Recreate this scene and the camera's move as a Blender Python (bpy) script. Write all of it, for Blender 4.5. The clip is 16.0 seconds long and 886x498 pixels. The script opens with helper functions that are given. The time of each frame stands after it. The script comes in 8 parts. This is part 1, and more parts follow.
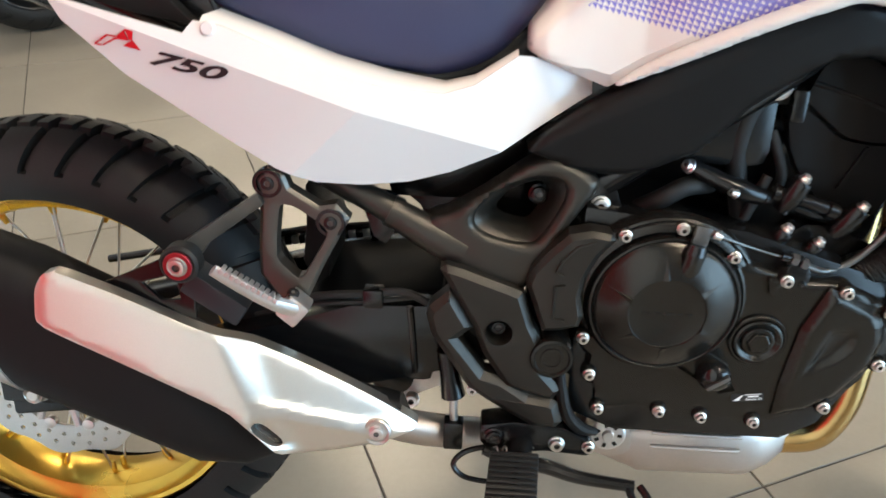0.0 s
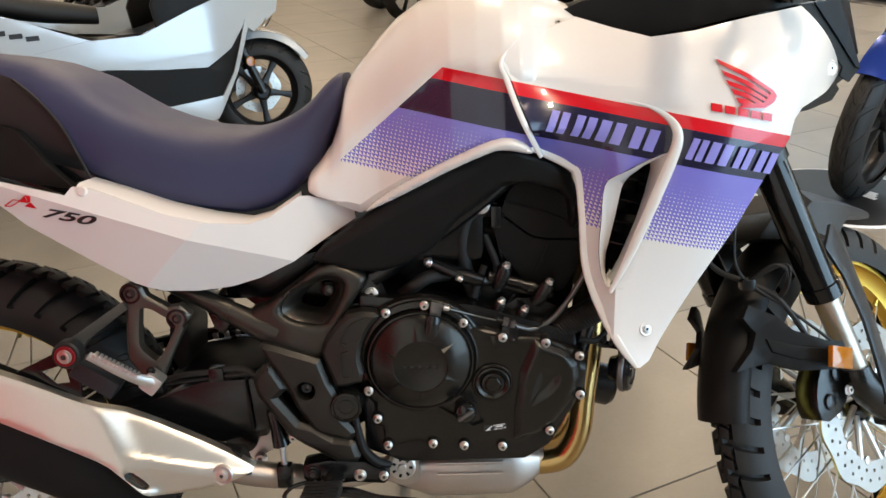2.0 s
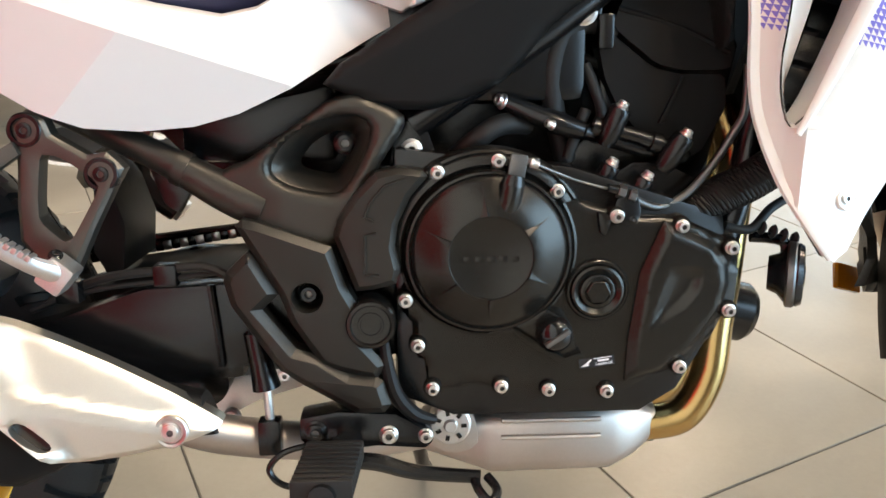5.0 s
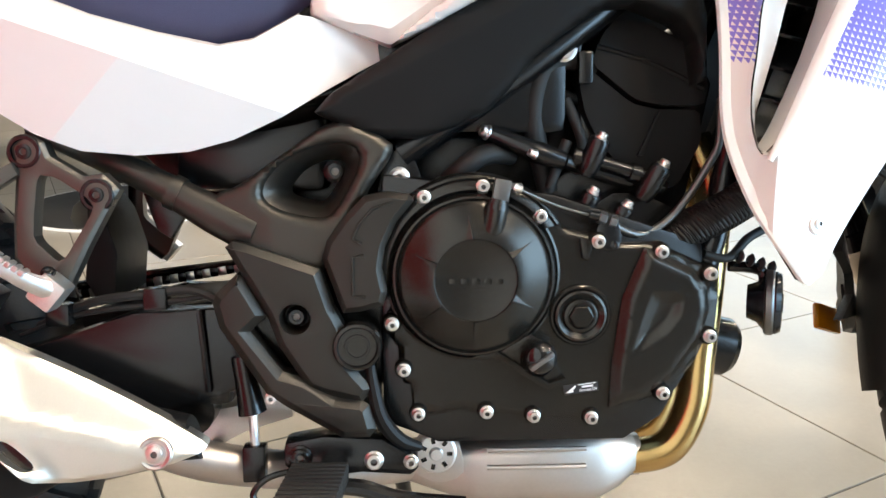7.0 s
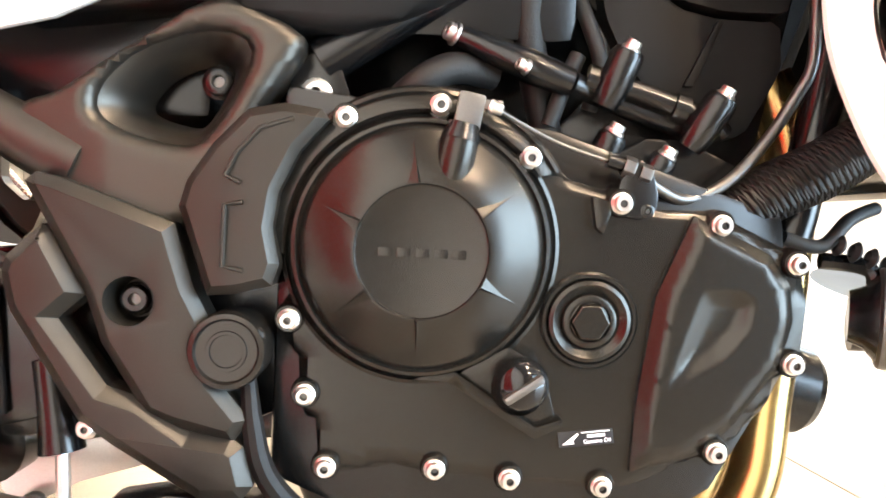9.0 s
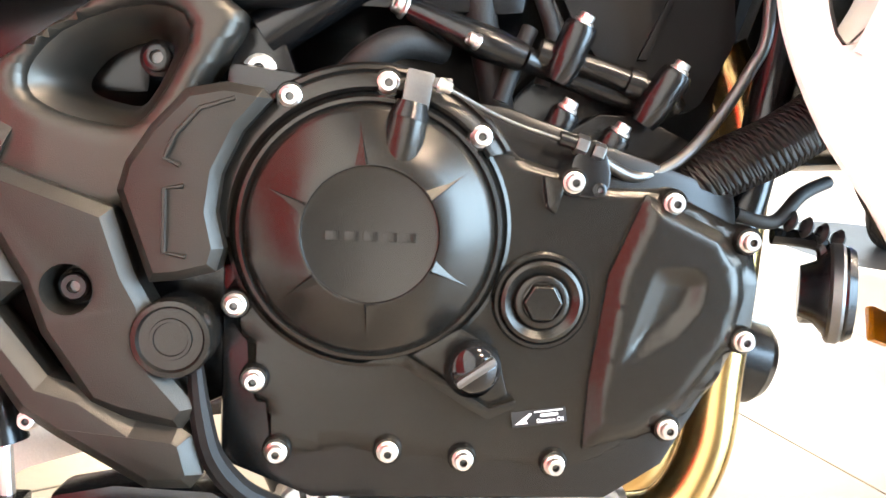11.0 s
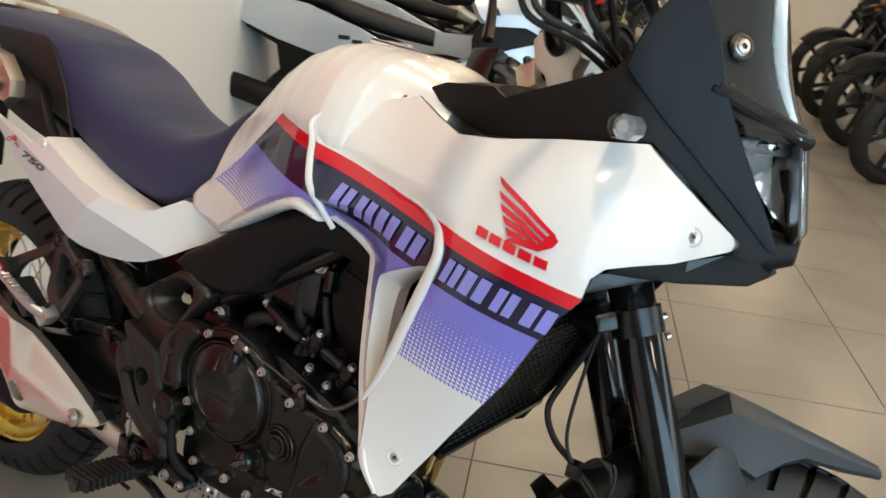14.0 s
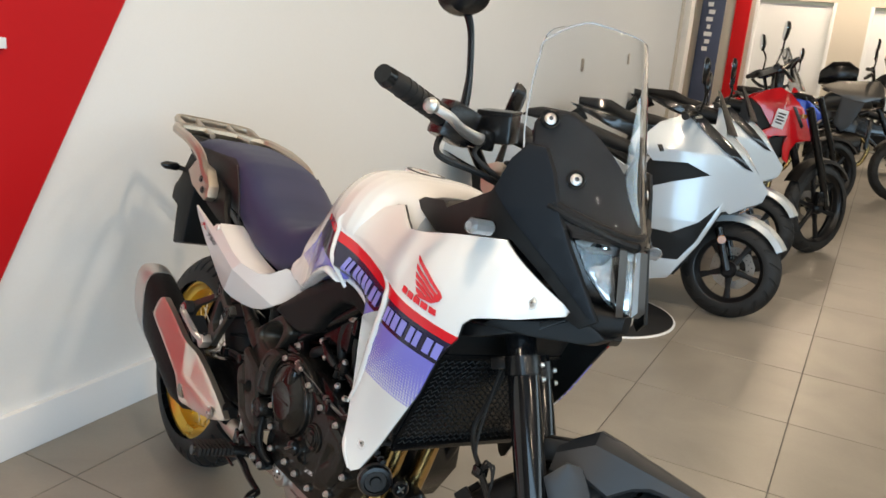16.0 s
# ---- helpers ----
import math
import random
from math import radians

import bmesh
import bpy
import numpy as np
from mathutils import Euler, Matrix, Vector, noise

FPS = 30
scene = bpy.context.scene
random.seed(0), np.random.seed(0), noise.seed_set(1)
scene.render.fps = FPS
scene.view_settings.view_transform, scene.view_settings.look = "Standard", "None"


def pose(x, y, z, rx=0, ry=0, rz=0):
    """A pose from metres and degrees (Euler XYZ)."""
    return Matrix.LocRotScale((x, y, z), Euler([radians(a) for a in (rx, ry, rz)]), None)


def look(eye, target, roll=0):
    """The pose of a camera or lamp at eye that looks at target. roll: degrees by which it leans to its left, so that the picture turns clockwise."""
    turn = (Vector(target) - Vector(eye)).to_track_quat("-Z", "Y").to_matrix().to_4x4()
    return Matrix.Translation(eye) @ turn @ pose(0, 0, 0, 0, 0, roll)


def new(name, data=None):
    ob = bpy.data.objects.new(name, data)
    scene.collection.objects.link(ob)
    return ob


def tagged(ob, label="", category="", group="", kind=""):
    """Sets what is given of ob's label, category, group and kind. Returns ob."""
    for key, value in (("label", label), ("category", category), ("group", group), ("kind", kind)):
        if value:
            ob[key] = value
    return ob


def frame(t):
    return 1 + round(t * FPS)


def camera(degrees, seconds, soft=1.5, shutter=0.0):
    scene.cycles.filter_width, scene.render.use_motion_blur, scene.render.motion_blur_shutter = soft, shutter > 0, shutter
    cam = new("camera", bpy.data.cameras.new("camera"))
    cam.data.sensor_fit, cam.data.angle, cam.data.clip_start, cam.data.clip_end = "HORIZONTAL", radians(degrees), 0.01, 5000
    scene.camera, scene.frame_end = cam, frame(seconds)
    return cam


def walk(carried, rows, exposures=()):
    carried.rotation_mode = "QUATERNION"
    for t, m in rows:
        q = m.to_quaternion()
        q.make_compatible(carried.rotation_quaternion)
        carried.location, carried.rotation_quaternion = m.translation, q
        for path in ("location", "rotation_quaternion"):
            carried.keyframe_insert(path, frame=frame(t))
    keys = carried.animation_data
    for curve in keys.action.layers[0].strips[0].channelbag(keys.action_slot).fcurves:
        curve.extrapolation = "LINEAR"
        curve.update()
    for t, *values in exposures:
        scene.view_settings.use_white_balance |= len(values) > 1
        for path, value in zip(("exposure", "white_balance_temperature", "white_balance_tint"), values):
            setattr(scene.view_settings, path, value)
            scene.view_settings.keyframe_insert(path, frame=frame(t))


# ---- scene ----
cam = camera(56.8, 16.0, soft=1.5, shutter=0.3)
PATH = [
    (0, (0.542, -0.796, 1.087), (0.467, 0.867, -0.022), 1.4),
    (0.5, (0.609, -0.903, 1.154), (0.526, 0.816, 0.136), -0.6),
    (1, (0.705, -1.023, 1.205), (0.657, 0.746, 0.274), -2.4),
    (1.5, (0.769, -1.118, 1.228), (0.755, 0.688, 0.369), -2.3),
    (2, (0.779, -1.153, 1.222), (0.801, 0.67, 0.398), -1.1),
    (2.5, (0.747, -1.137, 1.207), (0.807, 0.671, 0.354), -0.1),
    (3, (0.711, -1.0, 1.15), (0.795, 0.766, 0.214), 0.9),
    (3.5, (0.667, -0.822, 1.067), (0.768, 0.881, 0.023), 2.2),
    (3.7, (0.651, -0.788, 1.044), (0.752, 0.901, -0.023), 2.1),
    (5.8, (0.671, -0.821, 0.801), (0.784, 1.081, 0.192), 0.1),
    (6, (0.67, -0.823, 0.802), (0.789, 1.08, 0.197), 0.3),
    (6.5, (0.671, -0.845, 0.804), (0.791, 1.064, 0.222), 0.7),
    (7, (0.667, -0.848, 0.809), (0.801, 1.06, 0.224), 1.0),
    (7.5, (0.673, -0.842, 0.799), (0.806, 1.068, 0.22), 0.9),
    (8, (0.69, -0.776, 0.769), (0.827, 1.143, 0.224), 1.4),
    (8.5, (0.724, -0.677, 0.678), (0.804, 1.287, 0.312), 3.1),
    (9, (0.742, -0.574, 0.657), (0.841, 1.373, 0.209), 3.4),
    (9.2, (0.746, -0.554, 0.642), (0.859, 1.392, 0.195), 3.6),
    (11.5, (0.753, -0.568, 0.703), (0.969, 1.309, 0.047), 4.3),
    (12, (0.789, -0.645, 0.927), (1.109, 1.138, 0.08), 8.5),
    (12.5, (0.964, -0.666, 1.107), (0.953, 1.09, 0.15), 8.4),
    (13, (1.185, -0.745, 1.164), (0.768, 1.001, 0.282), 8.1),
    (13.5, (1.399, -0.834, 1.201), (0.702, 0.853, 0.382), 7.9),
    (14, (1.583, -0.828, 1.255), (0.619, 0.757, 0.508), 6.4),
    (14.5, (1.801, -0.754, 1.282), (0.579, 0.672, 0.591), 6.3),
    (15, (1.985, -0.771, 1.321), (0.644, 0.575, 0.695), 5.2),
    (15.2, (2.057, -0.805, 1.327), (0.682, 0.519, 0.729), 5.1),
    (15.5, (2.172, -0.842, 1.351), (0.742, 0.437, 0.786), 5.2),
    (16, (2.28, -0.876, 1.385), (0.772, 0.328, 0.861), 5.0),
]
EXPO = [
    (0.0, -0.5, 7500, 9), (1.0, -0.75, 8000, 11), (2.0, -1.1, 8300, 14), (3.0, -1.0, 8400, 17), (3.5, -0.85, 8800, 16), (6.0, -0.2, 7700, 11), (7.0, -0.15, 7700, 11), (8.0, 0.1, 8000, 14), (8.5, 0.3, 8900, 18), (9.0, 1.0, 9000, 19),
    (11.5, 1.15, 7900, 14), (12.0, 0.8, 7700, 12), (12.5, -0.25, 9000, 14), (13.0, -0.9, 8200, 11), (13.5, -1.15, 8300, 11), (14.0, -1.35, 8400, 12), (14.5, -1.25, 8300, 13), (16.0, -1.3, 8200, 13),
]
walk(cam, [(t, look(eye, target, roll)) for t, eye, target, roll in PATH], EXPO)

# ---- world and large lights ----
ROOM = 24.4          # the room's axes are turned by this many degrees against the motorcycle
RM = pose(0, 0, 0, 0, 0, ROOM)
LEAN = 11.28         # the motorcycle leans on its side stand
WALL_U, FAR_V, NEAR_V, GLASS_U, CEIL = -0.44, 13.0, -3.7, 8.0, 3.3


def rp(u, v, z=0.0, rz=0.0):
    """A pose in the room's own axes: along the tiles, up and turned."""
    return RM @ pose(u, v, z, 0, 0, rz)


world = bpy.data.worlds.new("daylight")
scene.world = world
world.use_nodes = True
wn = world.node_tree
sky = wn.nodes.new("ShaderNodeTexSky")
sky.sky_type, sky.sun_disc = "NISHITA", False
sky.sun_elevation, sky.sun_rotation = radians(38), radians(70)
wn.links.new(sky.outputs[0], wn.nodes["Background"].inputs[0])
wn.nodes["Background"].inputs[1].default_value = 0.15


def area(name, m, sx, sy, power, color):
    lamp = bpy.data.lights.new(name, "AREA")
    lamp.shape, lamp.size, lamp.size_y, lamp.energy, lamp.color = "RECTANGLE", sx, sy, power, color
    ob = new(name, lamp)
    ob.matrix_world = m
    return ob


sun = bpy.data.lights.new("sun", "SUN")
sun.energy, sun.angle, sun.color = 4.5, radians(0.5), (1.0, 0.93, 0.82)
new("sun", sun).matrix_world = look((20, 8, 16), (0, 0, 0))
# daylight through the glazed front, and lamps in the ceiling
area("window_light", RM @ pose(GLASS_U - 0.1, 3.0, 2.5, 0, 80, 0), 1.1, 17.0, 520, (0.48, 0.74, 1.0))
area("window_light", RM @ pose(4.1, NEAR_V + 0.12, 1.40, 90, 0, 0), 4.6, 2.7, 560, (0.36, 0.65, 1.0))
# the two lamps at the list's end are added to brighten the far doors
CEILING_LAMPS = [(u, v) for v in (-2.9, -1.2, 0.6, 2.8, 6.0, 10.0, 12.2) for u in (1.3, 4.3)] + [(0.15, 12.1), (2.1, 12.1)]
for lu, lv in CEILING_LAMPS:
    area("ceiling_lamp_light", rp(lu, lv, CEIL - 0.07), 0.17, 0.17, 60, (1.0, 0.91, 0.80))

# ---- materials ----


def mat(name, color, rough=0.5, metal=0.0, coat=0.0, grain=0.0, grain_size=400.0, bump=0.0, stain=0.0, stain_size=6.0, spec=0.5):
    """A surface with a fine grain in its colour and relief, and larger stains that change colour and gloss."""
    m = bpy.data.materials.new(name)
    m.use_nodes = True
    nt = m.node_tree
    b = nt.nodes["Principled BSDF"]
    b.inputs["Base Color"].default_value = (*color, 1)
    b.inputs["Roughness"].default_value, b.inputs["Metallic"].default_value = rough, metal
    b.inputs["Coat Weight"].default_value, b.inputs["Coat Roughness"].default_value = coat, 0.04
    b.inputs["Specular IOR Level"].default_value = spec
    tc = nt.nodes.new("ShaderNodeTexCoord")
    if grain or stain:
        fine, broad = nt.nodes.new("ShaderNodeTexNoise"), nt.nodes.new("ShaderNodeTexNoise")
        fine.inputs["Scale"].default_value, broad.inputs["Scale"].default_value = grain_size, stain_size
        fine.inputs["Detail"].default_value, broad.inputs["Detail"].default_value = 3, 6
        add = nt.nodes.new("ShaderNodeMath")
        add.operation = "MULTIPLY_ADD"
        add.inputs[1].default_value, add.inputs[2].default_value = grain, 1 - grain / 2 - stain / 2
        more = nt.nodes.new("ShaderNodeMath")
        more.operation = "MULTIPLY_ADD"
        more.inputs[1].default_value = stain
        mul = nt.nodes.new("ShaderNodeVectorMath")
        mul.operation = "SCALE"
        mul.inputs[0].default_value = color
        rr = nt.nodes.new("ShaderNodeMath")
        rr.operation = "MULTIPLY_ADD"
        rr.inputs[1].default_value, rr.inputs[2].default_value = 0.25 * rough, rough * 0.875
        for n in (fine, broad):
            nt.links.new(tc.outputs["Object"], n.inputs["Vector"])
        nt.links.new(fine.outputs["Fac"], add.inputs[0])
        nt.links.new(broad.outputs["Fac"], more.inputs[0])
        nt.links.new(add.outputs[0], more.inputs[2])
        nt.links.new(more.outputs[0], mul.inputs["Scale"])
        nt.links.new(mul.outputs[0], b.inputs["Base Color"])
        nt.links.new(broad.outputs["Fac"], rr.inputs[0])
        nt.links.new(rr.outputs[0], b.inputs["Roughness"])
        if bump:
            bp = nt.nodes.new("ShaderNodeBump")
            bp.inputs["Strength"].default_value, bp.inputs["Distance"].default_value = bump, 0.001
            nt.links.new(fine.outputs["Fac"], bp.inputs["Height"])
            nt.links.new(bp.outputs[0], b.inputs["Normal"])
    return m


def glass(name, color, rough=0.0):
    m = bpy.data.materials.new(name)
    m.use_nodes = True
    b = m.node_tree.nodes["Principled BSDF"]
    b.inputs["Base Color"].default_value = (*color, 1)
    b.inputs["Roughness"].default_value, b.inputs["Transmission Weight"].default_value, b.inputs["IOR"].default_value = rough, 1.0, 1.3
    return m


def glow(name, color, strength):
    m = bpy.data.materials.new(name)
    m.use_nodes = True
    b = m.node_tree.nodes["Principled BSDF"]
    b.inputs["Emission Color"].default_value, b.inputs["Emission Strength"].default_value = (*color, 1), strength
    return m


def livery(name, white, red, navy, blue):
    """Bodywork paint: a red line, a dark band and a blue field that dissolves downwards into small triangles, all on white."""
    m = mat(name, white, 0.22, coat=0.6)
    nt = m.node_tree
    b = nt.nodes["Principled BSDF"]

    def calc(op, a, c=0.0, d=0.0):
        n = nt.nodes.new("ShaderNodeMath")
        n.operation = op
        for i, v in enumerate((a, c, d)):
            if isinstance(v, (int, float)):
                n.inputs[i].default_value = v
            else:
                nt.links.new(v, n.inputs[i])
        return n.outputs[0]

    sep = nt.nodes.new("ShaderNodeSeparateXYZ")
    tc = nt.nodes.new("ShaderNodeTexCoord")
    nt.links.new(tc.outputs["Object"], sep.inputs[0])
    x, z = sep.outputs["X"], sep.outputs["Z"]
    s = calc("MULTIPLY_ADD", x, 0.215, z)
    inside = calc("GREATER_THAN", calc("SUBTRACT", calc("MULTIPLY_ADD", x, 0.86, 0.277), z), 0.0)
    low = calc("MULTIPLY_ADD", calc("LESS_THAN", x, 0.9), 0.0195, 0.946)
    cell_a = calc("FRACT", calc("MULTIPLY", calc("MULTIPLY_ADD", z, -0.215, x), 165.0))
    cell_b = calc("FRACT", calc("MULTIPLY", calc("SUBTRACT", s, low), 172.0))
    size = calc("MULTIPLY_ADD", calc("DIVIDE", calc("SUBTRACT", s, low), 0.090), 0.95, 0.92)
    tri = calc("LESS_THAN", calc("SUBTRACT", 2.0, calc("ADD", cell_a, cell_b)), size)
    tri = calc("MULTIPLY", tri, calc("GREATER_THAN", s, low))
    fields = [
        (blue, calc("MULTIPLY", tri, calc("LESS_THAN", s, 1.065))),
        (navy, calc("MULTIPLY", calc("GREATER_THAN", s, 1.064), calc("LESS_THAN", s, 1.1165))),
        (red, calc("MULTIPLY", calc("GREATER_THAN", s, 1.1155), calc("LESS_THAN", s, 1.1335))),
    ]
    last = None
    for color, mask in fields:
        mix = nt.nodes.new("ShaderNodeMix")
        mix.data_type = "RGBA"
        nt.links.new(calc("MULTIPLY", mask, inside), mix.inputs["Factor"])
        if last is None:
            mix.inputs["A"].default_value = (*white, 1)
        else:
            nt.links.new(last, mix.inputs["A"])
        mix.inputs["B"].default_value = (*color, 1)
        last = mix.outputs["Result"]
    nt.links.new(last, b.inputs["Base Color"])
    return m


def tile_material(name, color):
    """Large stoneware tiles: clouded, a little glossy, each a shade of its own."""
    m = mat(name, color, 0.31, grain=0.12, grain_size=90, bump=0.05, stain=0.75, stain_size=2.4)
    nt = m.node_tree
    b = nt.nodes["Principled BSDF"]
    info = nt.nodes.new("ShaderNodeObjectInfo")
    hsv = nt.nodes.new("ShaderNodeHueSaturation")
    val = nt.nodes.new("ShaderNodeMath")
    val.operation = "MULTIPLY_ADD"
    val.inputs[1].default_value, val.inputs[2].default_value = 0.10, 0.95
    old = b.inputs["Base Color"].links[0].from_socket
    nt.links.new(info.outputs["Random"], val.inputs[0])
    nt.links.new(val.outputs[0], hsv.inputs["Value"])
    nt.links.new(old, hsv.inputs["Color"])
    nt.links.new(hsv.outputs[0], b.inputs["Base Color"])
    tc = nt.nodes.new("ShaderNodeNewGeometry")
    for n in nt.nodes:
        if n.type == "TEX_NOISE":
            nt.links.new(tc.outputs["Position"], n.inputs["Vector"])
            n.inputs["Distortion"].default_value = 0.6
    return m


WHITE = (0.80, 0.775, 0.745)
M_WHITE = mat("pearl_white_paint", WHITE, 0.2, coat=0.7)
M_LIVERY = livery("striped_bodywork_paint", WHITE, (0.72, 0.008, 0.02), (0.012, 0.011, 0.04), (0.20, 0.19, 0.62))
M_RED = mat("red_decal", (0.72, 0.008, 0.02), 0.25, coat=0.5)
M_BLUE = mat("pale_blue_decal", (0.27, 0.26, 0.68), 0.3, coat=0.4)
M_DECAL_BLACK = mat("black_decal", (0.012, 0.012, 0.014), 0.3)
M_SEAT = mat("blue_seat_vinyl", (0.028, 0.034, 0.086), 0.5, grain=0.25, grain_size=900, bump=0.25, stain=0.12, stain_size=9)
M_SEATBLACK = mat("black_seat_vinyl", (0.010, 0.009, 0.0095), 0.55, grain=0.3, grain_size=900, bump=0.3)
M_PLASTIC = mat("textured_black_plastic", (0.0075, 0.0073, 0.0073), 0.45, grain=0.3, grain_size=1500, bump=0.25, stain=0.15, stain_size=12, spec=0.20)
M_GREYPLASTIC = mat("grey_plastic", (0.018, 0.021, 0.025), 0.36, grain=0.2, grain_size=1500, bump=0.10, spec=0.42)
M_ENGINE = mat("satin_black_engine_paint", (0.040, 0.0375, 0.034), 0.26, metal=0.8, grain=0.22, grain_size=1300, bump=0.10, stain=0.15, stain_size=14)
M_FRAME = mat("dark_bronze_frame_paint", (0.060, 0.055, 0.048), 0.35, metal=0.8, grain=0.3, grain_size=1400, bump=0.2, stain=0.12, stain_size=15)
M_GUARD = mat("dark_bronze_moulding", (0.030, 0.027, 0.023), 0.36, metal=0.55, grain=0.3, grain_size=1400, bump=0.2, stain=0.15, stain_size=15)
M_HANGER = mat("bronze_cast_alloy", (0.105, 0.098, 0.088), 0.36, metal=0.85, grain=0.25, grain_size=1200, bump=0.2, stain=0.12, stain_size=15)
M_BLACK = mat("black_paint", (0.0045, 0.0045, 0.0048), 0.25, grain=0.2, grain_size=600, stain=0.2, stain_size=20)
M_RUBBER = mat("black_rubber", (0.008, 0.008, 0.008), 0.6, grain=0.4, grain_size=500, bump=0.3, stain=0.3, stain_size=10)
M_TYRE = mat("tyre_rubber", (0.0085, 0.0085, 0.0085), 0.58, grain=0.4, grain_size=300, bump=0.3, stain=0.3, stain_size=8)
M_GOLD = mat("gold_anodised_aluminium", (0.80, 0.50, 0.10), 0.28, metal=1.0, grain=0.08, grain_size=300, stain=0.08)
M_SHIELD = mat("satin_steel_shield", (0.80, 0.75, 0.68), 0.36, metal=1.0, grain=0.10, grain_size=900, bump=0.04, stain=0.10, stain_size=9)
M_COWL = mat("charcoal_cowl_plastic", (0.009, 0.012, 0.016), 0.44, grain=0.2, grain_size=1500, bump=0.10, spec=0.17)
M_MATT = mat("matt_black_mudguard", (0.0035, 0.0035, 0.0038), 0.5, grain=0.2, grain_size=500, spec=0.10)
M_LENS = mat("silvered_lens", (0.50, 0.52, 0.55), 0.16, metal=0.45, coat=0.8, grain=0.3, grain_size=180)
M_STEEL = mat("brushed_steel", (0.62, 0.60, 0.57), 0.30, metal=1.0, grain=0.12, grain_size=350, bump=0.05, stain=0.12, stain_size=12)
M_CHROME = mat("zinc_plated_steel", (0.78, 0.74, 0.71), 0.34, metal=1.0, grain=0.05, grain_size=200)
M_HEADER = mat("heat_tinted_steel", (0.55, 0.36, 0.15), 0.24, metal=1.0, grain=0.10, grain_size=200, stain=0.5, stain_size=14)
M_WASHER = mat("red_anodised_washer", (0.30, 0.02, 0.03), 0.35, metal=0.6)
M_CAT = mat("bare_steel_casing", (0.54, 0.48, 0.44), 0.44, metal=1.0, grain=0.10, grain_size=300, stain=0.25, stain_size=18)
M_ALU = mat("cast_aluminium", (0.70, 0.68, 0.66), 0.42, metal=1.0, grain=0.2, grain_size=700, bump=0.2, stain=0.1)
M_BRONZE_ALU = mat("champagne_cast_aluminium", (0.55, 0.48, 0.40), 0.36, metal=0.9, grain=0.15, grain_size=900, bump=0.15)
M_SILVERSATIN = mat("satin_silver_paint", (0.60, 0.58, 0.55), 0.33, metal=0.8, grain=0.1, grain_size=1200)
M_AMBER = mat("amber_reflector", (0.42, 0.13, 0.006), 0.12, coat=0.6, grain=0.35, grain_size=420)
M_CLEAR = glass("clear_plastic", (0.97, 0.98, 0.98))
M_SMOKE = mat("smoked_screen_bracket", (0.010, 0.010, 0.011), 0.40, grain=0.2, grain_size=1200, bump=0.1, spec=0.13)
M_MIRROR = mat("reflector_chrome", (0.85, 0.87, 0.90), 0.14, metal=1.0, bump=0.25, grain=0.2, grain_size=90)
M_FORK = mat("gloss_black_fork", (0.006, 0.006, 0.0065), 0.13, grain=0.1, grain_size=400, stain=0.2, stain_size=15)
M_EDGE = mat("polished_clear_edge", (0.36, 0.38, 0.40), 0.12, coat=0.5)
M_ARM = mat("dark_zinc_plate", (0.16, 0.155, 0.15), 0.38, metal=0.9, grain=0.2, grain_size=700, bump=0.1)
M_BRAID = mat("braided_hose", (0.020, 0.019, 0.018), 0.4, metal=0.5, grain=0.3, grain_size=500)
bn = M_BRAID.node_tree
weave = []
for turn in ((60, 0, 45), (-60, 0, -45)):
    mp, wv = bn.nodes.new("ShaderNodeMapping"), bn.nodes.new("ShaderNodeTexWave")
    mp.inputs["Rotation"].default_value = [radians(q) for q in turn]
    wv.inputs["Scale"].default_value, wv.inputs["Distortion"].default_value = 75, 0.4
    bn.links.new([n for n in bn.nodes if n.type == "TEX_COORD"][0].outputs["Object"], mp.inputs[0])
    bn.links.new(mp.outputs[0], wv.inputs[0])
    weave.append(wv)
wm, wb = bn.nodes.new("ShaderNodeMath"), bn.nodes.new("ShaderNodeBump")
wm.operation = "MAXIMUM"
bn.links.new(weave[0].outputs["Fac"], wm.inputs[0])
bn.links.new(weave[1].outputs["Fac"], wm.inputs[1])
wb.inputs["Strength"].default_value, wb.inputs["Distance"].default_value = 1.0, 0.002
bn.links.new(wm.outputs[0], wb.inputs["Height"])
bn.links.new(wb.outputs[0], bn.nodes["Principled BSDF"].inputs["Normal"])
M_WALL = mat("white_wall_paint", (0.78, 0.78, 0.77), 0.6, grain=0.04, grain_size=160, bump=0.05, stain=0.05, stain_size=1.2)
M_TRIM = mat("white_gloss_trim", (0.80, 0.81, 0.82), 0.35, grain=0.03, grain_size=120, stain=0.05, stain_size=3)
# dark ceiling colour keeps reflections in black parts low
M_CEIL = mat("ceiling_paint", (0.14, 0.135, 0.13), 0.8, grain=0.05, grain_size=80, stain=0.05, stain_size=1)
M_REDWALL = mat("red_wall_panel", (0.52, 0.008, 0.012), 0.55, grain=0.04, grain_size=200, stain=0.06, stain_size=2, spec=0.2)
M_DARKWALL = mat("dark_grey_wall_paint", (0.10, 0.10, 0.105), 0.6, grain=0.05, grain_size=150, stain=0.08, stain_size=1.5)
M_TILE = tile_material("stoneware_tile", (0.27, 0.245, 0.208))
M_GROUT = mat("grey_grout", (0.09, 0.083, 0.075), 0.8, grain=0.2, grain_size=200)
M_LAMP = glow("lamp_diffuser", (1.0, 0.9, 0.78), 12.0)

# ---- mesh helpers ----


